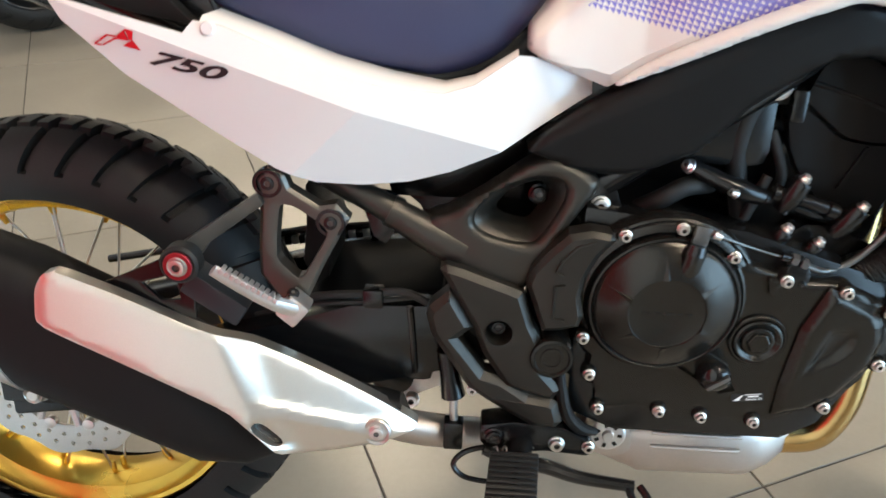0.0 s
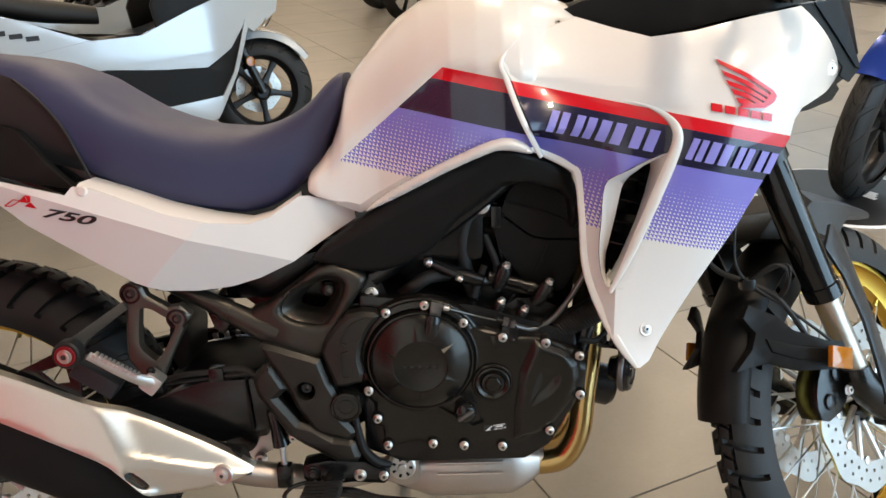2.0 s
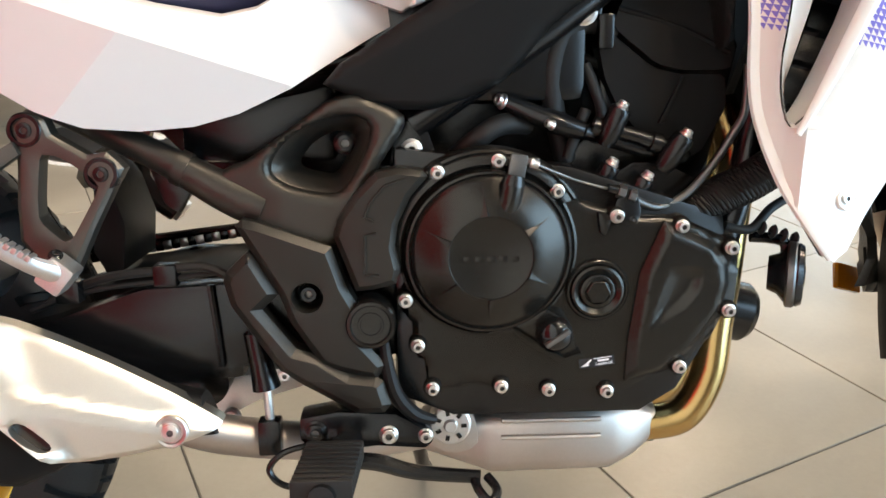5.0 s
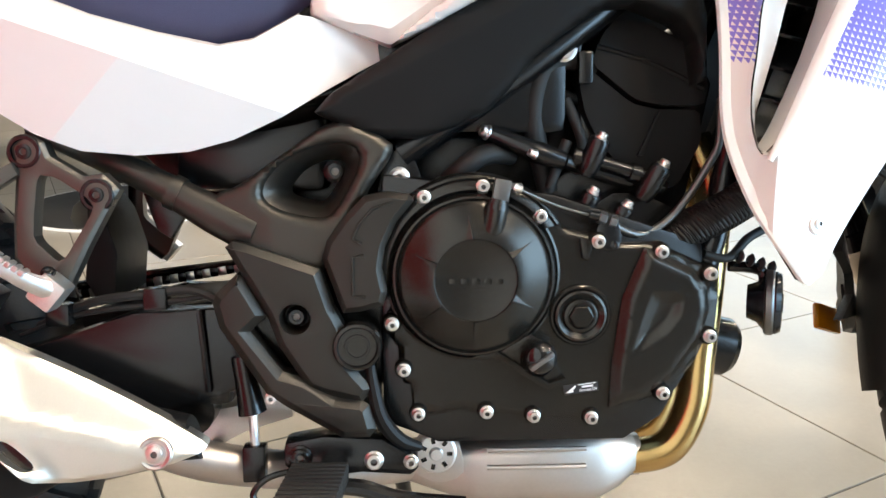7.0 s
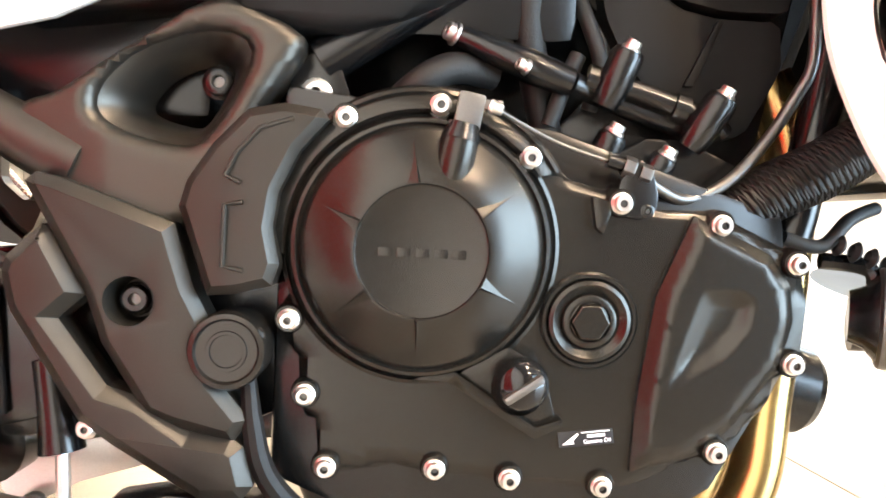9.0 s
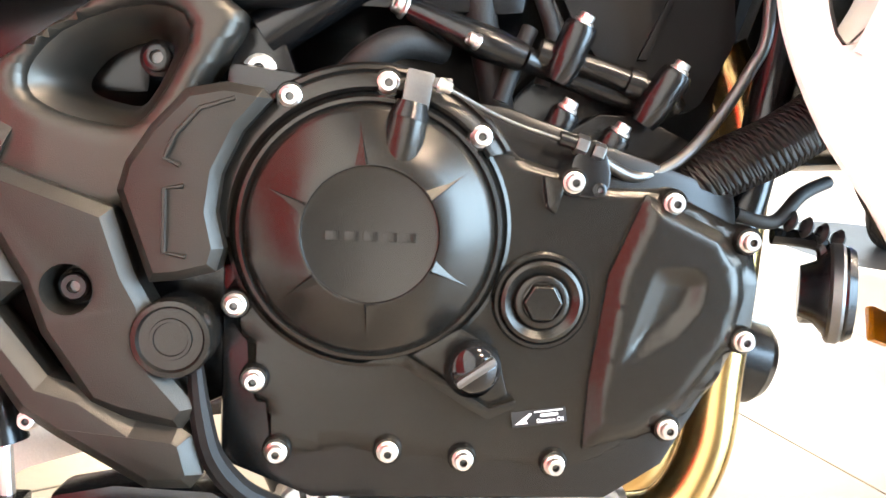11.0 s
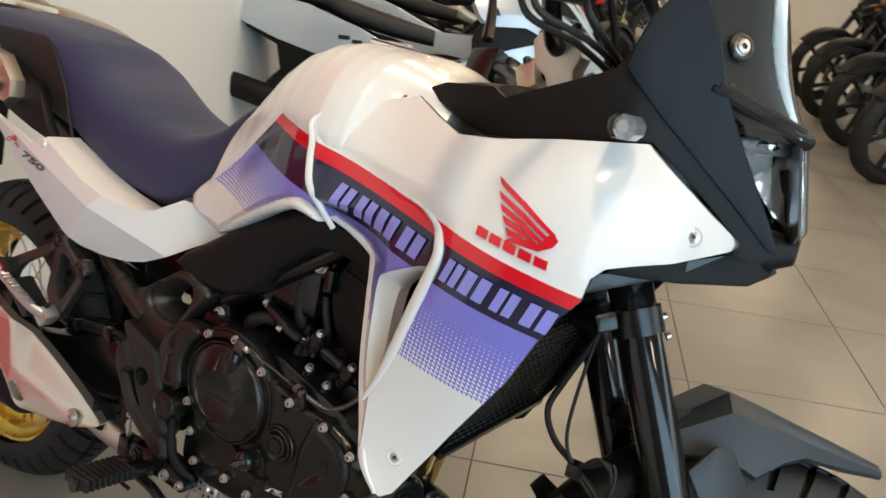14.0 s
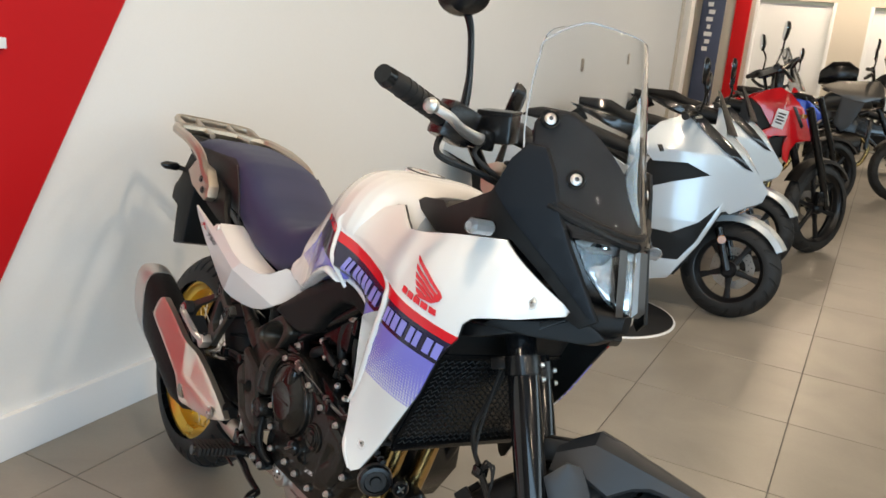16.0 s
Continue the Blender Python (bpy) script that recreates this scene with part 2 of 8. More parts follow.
def mesh_of(name, bm, material, smooth=True, flat=35):
    me = bpy.data.meshes.new(name)
    bmesh.ops.recalc_face_normals(bm, faces=bm.faces)
    for f in bm.faces:
        f.smooth = smooth
    if smooth:
        for e in bm.edges:
            if len(e.link_faces) == 2 and e.calc_face_angle(0) > radians(flat):
                e.smooth = False
    bm.to_mesh(me)
    bm.free()
    for one in material if isinstance(material, (list, tuple)) else [material]:
        me.materials.append(one)
    return me


def part(name, bm, material, parent, label="", m=None, smooth=True, flat=35):
    """One mesh object under a thing or under a part."""
    ob = new(name, mesh_of(name, bm, material, smooth, flat))
    ob.parent = parent
    if m is not None:
        ob.matrix_basis = m
    if label:
        tagged(ob, label)
    return ob


def again(name, me, parent, m, label=""):
    """Another part on a mesh that exists."""
    ob = new(name, me)
    ob.parent = parent
    ob.matrix_basis = m
    if label:
        tagged(ob, label)
    return ob


def thing(name, m, label, category, group="", kind=""):
    ob = new(name)
    ob.matrix_basis = m
    ob.empty_display_size = 0.1
    return tagged(ob, label, category, group, kind)


def rounded(pts, times=1, cut=0.25):
    """Cuts the corners of a closed outline."""
    for _ in range(times):
        out = []
        for i, p in enumerate(pts):
            q = pts[(i + 1) % len(pts)]
            out.append(tuple(a + (b - a) * cut for a, b in zip(p, q)))
            out.append(tuple(a + (b - a) * (1 - cut) for a, b in zip(p, q)))
        pts = out
    return pts


def spline(pts, n=6):
    """A smooth line through points."""
    pts = [Vector(p) for p in pts]
    if len(pts) < 3:
        return pts
    out = []
    for i in range(len(pts) - 1):
        a, b, c, d = pts[max(i - 1, 0)], pts[i], pts[i + 1], pts[min(i + 2, len(pts) - 1)]
        for k in range(n):
            t = k / n
            out.append(0.5 * (2 * b + (c - a) * t + (2 * a - 5 * b + 4 * c - d) * t**2 + (3 * b - a - 3 * c + d) * t**3))
    return out + [pts[-1]]


def bevel_all(bm, size, angle=30, seg=2):
    edges = [e for e in bm.edges if len(e.link_faces) == 2 and e.calc_face_angle(0) > radians(angle)]
    if edges and size > 0:
        bmesh.ops.bevel(bm, geom=edges, offset=size, offset_type="OFFSET", segments=seg, profile=0.6, affect="EDGES", clamp_overlap=True)


def flat_fill(outline, holes=()):
    from mathutils.geometry import tessellate_polygon
    loops = [[Vector((x, 0, z)) for x, z in outline]] + [[Vector((x, 0, z)) for x, z in h] for h in holes]
    flat = [p for loop in loops for p in loop]
    bm = bmesh.new()
    vs = [bm.verts.new(p) for p in flat]
    for tri in tessellate_polygon(loops):
        if len({*tri}) == 3:
            try:
                bm.faces.new([vs[i] for i in tri])
            except ValueError:
                pass
    return bm


def panel(outline, f, thick, holes=(), step=0.03, bevel=0.0015, side=1, seg=2, folds=()):
    """A shell over an outline in the side view: y = f(x, z) on its outside, thick metres deep. side -1: its mirror image."""
    bm = flat_fill(outline, holes)
    xs, zs = [p[0] for p in outline], [p[1] for p in outline]
    for axis, lo, hi in ((0, min(xs), max(xs)), (2, min(zs), max(zs))):
        k = lo + step
        while k < hi:
            co, no = [0, 0, 0], [0, 0, 0]
            co[axis], no[axis] = k, 1
            bmesh.ops.bisect_plane(bm, geom=bm.verts[:] + bm.edges[:] + bm.faces[:], plane_co=co, plane_no=no, dist=1e-5)
            k += step
    for (x0, z0), (x1, z1) in folds:
        bmesh.ops.bisect_plane(bm, geom=bm.verts[:] + bm.edges[:] + bm.faces[:], plane_co=(x0, 0, z0), plane_no=(z1 - z0, 0, x0 - x1), dist=1e-5)
    bmesh.ops.recalc_face_normals(bm, faces=bm.faces)
    if sum(fc.normal.y * fc.calc_area() for fc in bm.faces) > 0:
        bmesh.ops.reverse_faces(bm, faces=bm.faces)
    for v in bm.verts:
        v.co.y = f(v.co.x, v.co.z)
    front = bm.faces[:]
    back = bmesh.ops.extrude_face_region(bm, geom=front)
    for v in back["geom"]:
        if isinstance(v, bmesh.types.BMVert):
            v.co.y += thick
    bmesh.ops.recalc_face_normals(bm, faces=bm.faces)
    if bevel:
        rim = [e for e in bm.edges if len(e.link_faces) == 2 and e.calc_face_angle(0) > radians(60)]
        bmesh.ops.bevel(bm, geom=rim, offset=bevel, offset_type="OFFSET", segments=seg, profile=0.6, affect="EDGES", clamp_overlap=True)
    if side < 0:
        for v in bm.verts:
            v.co.y = -v.co.y
    return bm


def edged(f, loops, r, slope=None):
    """A surface whose rim falls away: round with radius r, or as a flat chamfer of the given slope."""
    segs = [(p, q) for loop in loops for p, q in zip(loop, loop[1:] + loop[:1])]

    def g(x, z):
        d = 1.0
        for (x0, z0), (x1, z1) in segs:
            dx, dz = x1 - x0, z1 - z0
            t = min(1.0, max(0.0, ((x - x0) * dx + (z - z0) * dz) / (dx * dx + dz * dz + 1e-12)))
            d = min(d, math.hypot(x - x0 - t * dx, z - z0 - t * dz))
        t = max(0.0, r - d)
        return f(x, z) + (slope * t if slope else r - math.sqrt(max(0.0, r * r - t * t)))

    return g


def plate(outline, y0, y1, bevel=0.002, holes=(), seg=2):
    """A flat piece in the side view from y0 to y1 with rounded edges."""
    bm = flat_fill(outline, holes)
    bmesh.ops.dissolve_limit(bm, angle_limit=0.001, verts=bm.verts, edges=bm.edges)
    for v in bm.verts:
        v.co.y = y0
    ext = bmesh.ops.extrude_face_region(bm, geom=bm.faces[:])
    for v in ext["geom"]:
        if isinstance(v, bmesh.types.BMVert):
            v.co.y = y1
    bmesh.ops.recalc_face_normals(bm, faces=bm.faces)
    bevel_all(bm, bevel, 40, seg)
    return bm


def inset(outline, d):
    """The outline moved inwards by d."""
    if sum(p[0] * q[1] - q[0] * p[1] for p, q in zip(outline, outline[1:] + outline[:1])) < 0:
        d = -d
    out = []
    for a, p, b in zip(outline[-1:] + outline[:-1], outline, outline[1:] + outline[:1]):
        u, v = Vector(p) - Vector(a), Vector(b) - Vector(p)
        n = Vector((-u.y, u.x)).normalized() + Vector((-v.y, v.x)).normalized()
        n.normalize()
        k = max(0.5, n.dot(Vector((-v.y, v.x)).normalized()))
        out.append((p[0] + n.x * d / k, p[1] + n.y * d / k))
    return out


def faceted(outline, f, deep, chamfer=0.008, drop=0.006, soft=0.0012, holes=()):
    """A cover with a flat face and a crisp chamfer round it: y = f(x, z) on its face, deep metres thick."""
    face = inset(outline, chamfer)
    bm = flat_fill(face, holes)
    bmesh.ops.dissolve_limit(bm, angle_limit=0.001, verts=bm.verts, edges=bm.edges)
    bmesh.ops.recalc_face_normals(bm, faces=bm.faces)
    for v in bm.verts:
        v.co.y = f(v.co.x, v.co.z)
    at = {(round(v.co.x, 6), round(v.co.z, 6)): v for v in bm.verts}
    rings = [[at[(round(x, 6), round(z, 6))] for x, z in face],
             [bm.verts.new((x, f(x, z) + drop, z)) for x, z in outline],
             [bm.verts.new((x, f(x, z) + deep, z)) for x, z in outline]]
    for a, b in zip(rings, rings[1:]):
        for k in range(len(a)):
            j = (k + 1) % len(a)
            bm.faces.new((a[k], a[j], b[j], b[k]))
    for h in holes:
        a = [at[(round(x, 6), round(z, 6))] for x, z in h]
        b = [bm.verts.new((x, f(x, z) + deep, z)) for x, z in h]
        for k in range(len(a)):
            j = (k + 1) % len(a)
            bm.faces.new((a[k], b[k], b[j], a[j]))
    bmesh.ops.recalc_face_normals(bm, faces=bm.faces)
    bevel_all(bm, soft, 15, 2)
    return bm


def tube(pts, r, seg=10, smooth=6, flat=1.0, bm=None, caps=True):
    """A round bar along a line; r may be one radius or one for each point."""
    radii = list(r) if isinstance(r, (list, tuple)) else [r] * len(pts)
    fine = spline([(*p, q) for p, q in zip(pts, radii)], smooth) if smooth > 1 and len(pts) > 2 else [Vector((*p, q)) for p, q in zip(pts, radii)]
    bm = bm or bmesh.new()
    rings, up = [], None
    for i, p in enumerate(fine):
        a, b = fine[max(i - 1, 0)], fine[min(i + 1, len(fine) - 1)]
        way = Vector(b[:3]) - Vector(a[:3])
        way.normalize()
        if up is None:
            up = Vector((0, 1, 0)) if abs(way.y) < 0.8 else Vector((1, 0, 0))
        side = way.cross(up).normalized()
        up = side.cross(way).normalized()
        ring = []
        for k in range(seg):
            an = 2 * math.pi * k / seg
            ring.append(bm.verts.new(Vector(p[:3]) + (side * math.cos(an) + up * math.sin(an) * flat) * p[3]))
        rings.append(ring)
    for a, b in zip(rings, rings[1:]):
        for k in range(seg):
            bm.faces.new((a[k], a[(k + 1) % seg], b[(k + 1) % seg], b[k]))
    if caps:
        bm.faces.new(rings[0][::-1])
        bm.faces.new(rings[-1])
    return bm


def lathe(profile, centre=(0, 0, 0), axis=(0, -1, 0), seg=32, bm=None):
    """A turned piece: profile rows of radius and height along the axis."""
    bm = bm or bmesh.new()
    q = Vector((0, 0, 1)).rotation_difference(Vector(axis).normalized())
    rings = []
    for r, h in profile:
        if r < 1e-6:
            rings.append([bm.verts.new(Vector(centre) + q @ Vector((0, 0, h)))])
        else:
            rings.append([bm.verts.new(Vector(centre) + q @ Vector((r * math.cos(2 * math.pi * k / seg), r * math.sin(2 * math.pi * k / seg), h))) for k in range(seg)])
    for a, b in zip(rings, rings[1:]):
        for k in range(seg):
            j = (k + 1) % seg
            if len(a) == 1 and len(b) > 1:
                bm.faces.new((a[0], b[k], b[j]))
            elif len(b) == 1 and len(a) > 1:
                bm.faces.new((a[k], a[j], b[0]))
            elif len(a) > 1:
                bm.faces.new((a[k], a[j], b[j], b[k]))
    return bm


def block(lo, hi, bevel=0.004, m=None, seg=2, bm=None):
    """A box between two corners with rounded edges."""
    one = bmesh.new()
    bmesh.ops.create_cube(one, size=1)
    for v in one.verts:
        v.co = Vector([l + (c + 0.5) * (h - l) for l, h, c in zip(lo, hi, v.co)])
    bevel_all(one, bevel, 30, seg)
    if m is not None:
        bmesh.ops.transform(one, matrix=m, verts=one.verts)
    if bm is None:
        return one
    tmp = bpy.data.meshes.new("tmp")
    one.to_mesh(tmp)
    one.free()
    bm.from_mesh(tmp)
    bpy.data.meshes.remove(tmp)
    return bm


def loft(rings, closed=True, caps=True):
    """A skin over rings of equal count."""
    bm = bmesh.new()
    vs = [[bm.verts.new(p) for p in ring] for ring in rings]
    n = len(vs[0])
    for a, b in zip(vs, vs[1:]):
        for k in range(n if closed else n - 1):
            bm.faces.new((a[k], a[(k + 1) % n], b[(k + 1) % n], b[k]))
    if caps:
        bm.faces.new(vs[0][::-1])
        bm.faces.new(vs[-1])
    return bm


def lerp_table(rows, x):
    """Straight lines between rows of (x, a, b, ...)."""
    if x <= rows[0][0]:
        return rows[0][1:]
    for p, q in zip(rows, rows[1:]):
        if x <= q[0]:
            t = (x - p[0]) / (q[0] - p[0])
            return tuple(a + (b - a) * t for a, b in zip(p[1:], q[1:]))
    return rows[-1][1:]


def oval_ring(x, yc, zc, w, h, power=2.5, n=24, tilt=0.0):
    """A soft rectangle across the x axis: half-width w, half-height h."""
    out = []
    for k in range(n):
        a = 2 * math.pi * k / n
        c, s = math.cos(a), math.sin(a)
        y = w * math.copysign(abs(c) ** (2 / power), c)
        z = h * math.copysign(abs(s) ** (2 / power), s)
        out.append((x + tilt * z, yc + y, zc + z))
    return out

# ---- the room ----


def room_box(name, u0, u1, v0, v1, z0, z1, material, label, bevel=0.004, category=""):
    ob = new(name, mesh_of(name, block((u0, v0, z0), (u1, v1, z1), bevel), material))
    ob.matrix_basis = RM
    return tagged(ob, label, category, kind="structure")


REC_V, REC_U = 7.7, -1.6     # behind the long wall the room widens into a recess
room_box("floor", -1.9, GLASS_U + 0.2, NEAR_V - 0.2, FAR_V + 0.2, -0.15, -0.0025, M_GROUT, "grey grouted screed under beige stoneware tiles", 0)

room_box("wall_west", WALL_U - 0.2, WALL_U, NEAR_V, REC_V, 0, CEIL, M_WALL, "long white painted showroom wall", 0)
room_box("wall_recess", REC_U - 0.2, REC_U, REC_V - 0.2, FAR_V, 0, CEIL, M_WALL, "white painted wall of the recess", 0)
room_box("wall_recess_return", REC_U, WALL_U - 0.2, REC_V - 0.2, REC_V, 0, CEIL, M_WALL, "short white return wall of the recess", 0)
# ceiling is out of view and coloured dark to deepen the reflections below
room_box("ceiling", -1.9, GLASS_U + 0.2, NEAR_V - 0.2, FAR_V + 0.2, CEIL, CEIL + 0.2, M_CEIL, "dark grey plastered showroom ceiling", 0)
room_box("wall_south", WALL_U - 0.2, 1.7, NEAR_V - 0.2, NEAR_V, 0, CEIL, M_DARKWALL, "plain dark grey end wall", 0)
# far wall with two bright doorways
M_BEIGE = mat("beige_wall_paint", (0.62, 0.56, 0.48), 0.6, grain=0.04, grain_size=150, stain=0.06, stain_size=1.5)
DOORS = [(-0.45, 0.76, 2.25), (1.25, 2.55, 2.22)]
edges_u = [REC_U, DOORS[0][0], DOORS[0][1], DOORS[1][0], DOORS[1][1], GLASS_U]
for k, (a, b) in enumerate(zip(edges_u[::2], edges_u[1::2])):
    room_box(f"wall_north_{k + 1}", a, b, FAR_V, FAR_V + 0.2, 0, CEIL, M_BEIGE, "beige painted far wall beside the doorways", 0)
for k, (a, b, h) in enumerate(DOORS):
    room_box(f"wall_north_lintel_{k + 1}", a, b, FAR_V, FAR_V + 0.2, h, CEIL, M_BEIGE, "beige wall above the doorway", 0)
    door = room_box(f"door_{k + 1}", a + 0.05, b - 0.05, FAR_V + 0.08, FAR_V + 0.13, 0.01, h - 0.05, M_TRIM, "plain white painted flush door", 0.003, "door")
    for sgn, uu in ((1, a), (-1, b)):
        part("door_frame", block((min(uu, uu + sgn * 0.05), FAR_V - 0.02, 0), (max(uu, uu + sgn * 0.05), FAR_V + 0.2, h), 0.003), M_TRIM, door)
    part("door_handle", tube([(a + 0.14, FAR_V + 0.08, 1.02), (a + 0.14, FAR_V + 0.03, 1.02), (a + 0.25, FAR_V + 0.03, 1.02)], 0.009, smooth=1), M_STEEL, door, "steel lever handle")
    part("kick_plate", block((a + 0.07, FAR_V + 0.074, 0.03), (b - 0.07, FAR_V + 0.079, 0.2), 0.001), M_STEEL, door)
# white pillar, graphic banner and red strip at the end of the long wall
room_box("trim_corner", WALL_U - 0.2, WALL_U + 0.012, REC_V - 0.001, REC_V + 0.12, 0, CEIL, M_BEIGE, "beige edging at the wall's end", 0.003)
room_box("pillar_white", -1.55, -1.33, 12.3, 12.6, 0, CEIL, M_WALL, "white square pillar", 0.006)
banner = thing("banner", rp(-1.07, 12.9, 0), "dark blue hanging graphic banner with pale writing", "banner")
M_BANNER = mat("dark_banner", (0.05, 0.07, 0.13), 0.6, grain=0.1, grain_size=60, stain=0.5, stain_size=2.2)
part("sheet", block((-0.22, 0.0, 0.12), (0.16, 0.012, 2.9), 0.002), M_BANNER, banner)
part("rail", tube([(-0.24, 0.006, 2.92), (0.18, 0.006, 2.92)], 0.012), M_STEEL, banner)
for k in range(9):
    part("writing_bar", block((-0.12 + 0.03 * (k % 2), -0.003, 1.35 + 0.12 * k), (-0.03 + 0.02 * (k % 3), -0.0005, 1.42 + 0.12 * k), 0), M_TRIM, banner)
strip = room_box("wall_strip", -0.76, -0.52, FAR_V - 0.05, FAR_V - 0.002, 0, CEIL, M_REDWALL, "red vertical strip on the far wall", 0.003)
# red leaning panel on the long wall
bm = bmesh.new()
vs = [bm.verts.new((WALL_U + 0.02, v, z)) for v, z in ((-1.45, 0.145), (-0.575, 0.145), (1.24, CEIL - 0.004), (0.365, CEIL - 0.004))]
bm.faces.new(vs)
ext = bmesh.ops.extrude_face_region(bm, geom=bm.faces[:])
for v in ext["geom"]:
    if isinstance(v, bmesh.types.BMVert):
        v.co.x -= 0.019
red_panel = new("wall_panel_red", mesh_of("wall_panel_red", bm, M_REDWALL, False))
red_panel.matrix_basis = RM
tagged(red_panel, "large red wall panel with a slanting edge", kind="structure")
sign = thing("wall_sign", rp(WALL_U + 0.021, -0.36, 1.235), "white raised sign strokes on the red panel", "sign")
part("stroke", block((0, -0.27, -0.01), (0.012, 0.08, 0.02), 0.002), M_TRIM, sign)
part("stroke", block((0, -0.12, -0.19), (0.012, -0.08, -0.01), 0.002), M_TRIM, sign)
base = room_box("baseboard", WALL_U, WALL_U + 0.022, NEAR_V, REC_V, 0, 0.142, M_TRIM, "white painted skirting board", 0.003)
for v, z in ((4.68, 1.18), (6.25, 1.24)):
    sw = thing("wall_switch", rp(WALL_U + 0.001, v, z), "small brass-coloured wall switch plate", "switch", "switches on the long wall")
    part("plate", block((0, -0.035, -0.05), (0.008, 0.035, 0.05), 0.003), M_BRONZE_ALU, sw)
    part("rocker", block((0.008, -0.012, -0.02), (0.012, 0.012, 0.02), 0.001), M_BRONZE_ALU, sw)
# glazed front
for k in range(9):
    v = NEAR_V + 0.1 + k * (FAR_V - NEAR_V - 0.2) / 8
    post = room_box(f"window_{k + 1}", GLASS_U, GLASS_U + 0.12, v - 0.05, v + 0.05, 0, CEIL, M_GREYPLASTIC, "dark grey metal post of the shop front", 0.004, "window")
    if k < 8:
        nv = v + (FAR_V - NEAR_V - 0.2) / 8
        pane = part("pane", block((GLASS_U + 0.05, v + 0.05, 0.12), (GLASS_U + 0.062, nv - 0.05, CEIL - 0.3), 0), M_CLEAR, post)
        pane.visible_shadow = False
        part("sill", block((GLASS_U + 0.005, v + 0.05, 0.0), (GLASS_U + 0.115, nv - 0.05, 0.12), 0.004), M_GREYPLASTIC, post)
        part("head_rail", block((GLASS_U + 0.005, v + 0.05, CEIL - 0.3), (GLASS_U + 0.115, nv - 0.05, CEIL), 0.004), M_GREYPLASTIC, post)
for k in range(5):
    u = 1.75 + k * 1.55
    post = room_box(f"window_{k + 10}", u - 0.05, u + 0.05, NEAR_V - 0.12, NEAR_V, 0, CEIL, M_GREYPLASTIC, "dark grey metal post of the side window", 0.004, "window")
    if k < 4:
        pane = part("pane", block((u + 0.05, NEAR_V - 0.062, 0.12), (u + 1.5, NEAR_V - 0.05, CEIL - 0.3), 0), M_CLEAR, post)
        pane.visible_shadow = False
        part("sill", block((u + 0.05, NEAR_V - 0.115, 0.0), (u + 1.5, NEAR_V - 0.005, 0.12), 0.004), M_GREYPLASTIC, post)
        part("head_rail", block((u + 0.05, NEAR_V - 0.115, CEIL - 0.3), (u + 1.5, NEAR_V - 0.005, CEIL), 0.004), M_GREYPLASTIC, post)
ground = new("ground", mesh_of("ground", block((-70, -80, -0.4), (GLASS_U + 90, 70, -0.16), 0), mat("asphalt", (0.06, 0.06, 0.06), 0.85, grain=0.4, grain_size=80, bump=0.3, stain=0.3, stain_size=0.4)))
ground.matrix_basis = RM
tagged(ground, "grey asphalt forecourt outside the windows", kind="structure")
M_LEAF = mat("hedge_leaf", (0.09, 0.17, 0.04), 0.6, grain=0.3, grain_size=30, stain=0.4, stain_size=2)
rng = random.Random(4)
bm = bmesh.new()
for k in range(5200):
    c = Vector((GLASS_U + 9 + rng.gauss(0, 0.8), rng.uniform(-18, 30), abs(rng.gauss(0, 2.1)) + 0.1))
    d = [Vector((rng.uniform(-1, 1), rng.uniform(-1, 1), rng.uniform(-1, 1))) * 0.3 for _ in range(3)]
    bm.faces.new([bm.verts.new(c + q) for q in d])
for k in range(2600):
    c = Vector((rng.uniform(-6, 17), NEAR_V - 9 + rng.gauss(0, 0.8), abs(rng.gauss(0, 2.1)) + 0.1))
    d = [Vector((rng.uniform(-1, 1), rng.uniform(-1, 1), rng.uniform(-1, 1))) * 0.3 for _ in range(3)]
    bm.faces.new([bm.verts.new(c + q) for q in d])
hedge = new("hedge", mesh_of("hedge", bm, M_LEAF, False))
hedge.matrix_basis = RM
tagged(hedge, "green leafy hedge outside the shop front", "hedge", kind="stuff")
# the last two spotlights are unseen additions that lighten the doors
for k, (lu, lv) in enumerate(CEILING_LAMPS):
    lamp = thing("ceiling_lamp", rp(lu, lv, CEIL), "small round ceiling spotlight with a glowing diffuser", "lamp", "lamps in the ceiling")
    part("housing", lathe([(0.085, -0.062), (0.092, -0.066), (0.105, -0.06), (0.105, 0.0), (0.085, 0.0), (0.085, -0.062)], (0, 0, 0), (0, 0, 1), 28), M_TRIM, lamp)
    part("diffuser", lathe([(0, -0.05), (0.084, -0.05), (0.084, -0.04), (0, -0.04)], (0, 0, 0), (0, 0, 1), 28), M_LAMP, lamp)

# ---- the motorcycle ----
moto = thing("motorcycle", pose(0, 0, 0, -LEAN, 0, 0), "white, blue and red adventure motorcycle leaning on its side stand", "motorcycle")


def bolt(name, centre, parent, r=0.0075, h=0.007, axis=(0, -1, 0), material=None, label=""):
    """A flanged socket screw."""
    bm = lathe([(0, 0.0), (r * 1.12, 0.0), (r * 1.12, h * 0.25), (r * 0.9, h * 0.4), (r * 0.86, h * 0.9), (r * 0.75, h), (r * 0.42, h), (r * 0.38, h * 0.9), (r * 0.35, h * 0.4), (0, h * 0.4)], centre, axis, 14)
    mid, way = Vector(centre), Vector(axis).normalized()
    # on bright screws the socket's shade is put into a darker floor metal
    for fc in bm.faces:
        c = fc.calc_center_median() - mid
        if (c - way * c.dot(way)).length < 0.37 * r and c.dot(way) > 0.05 * h:
            fc.material_index = 1
    return part(name, bm, [material or M_CHROME, M_ARM], parent, label)


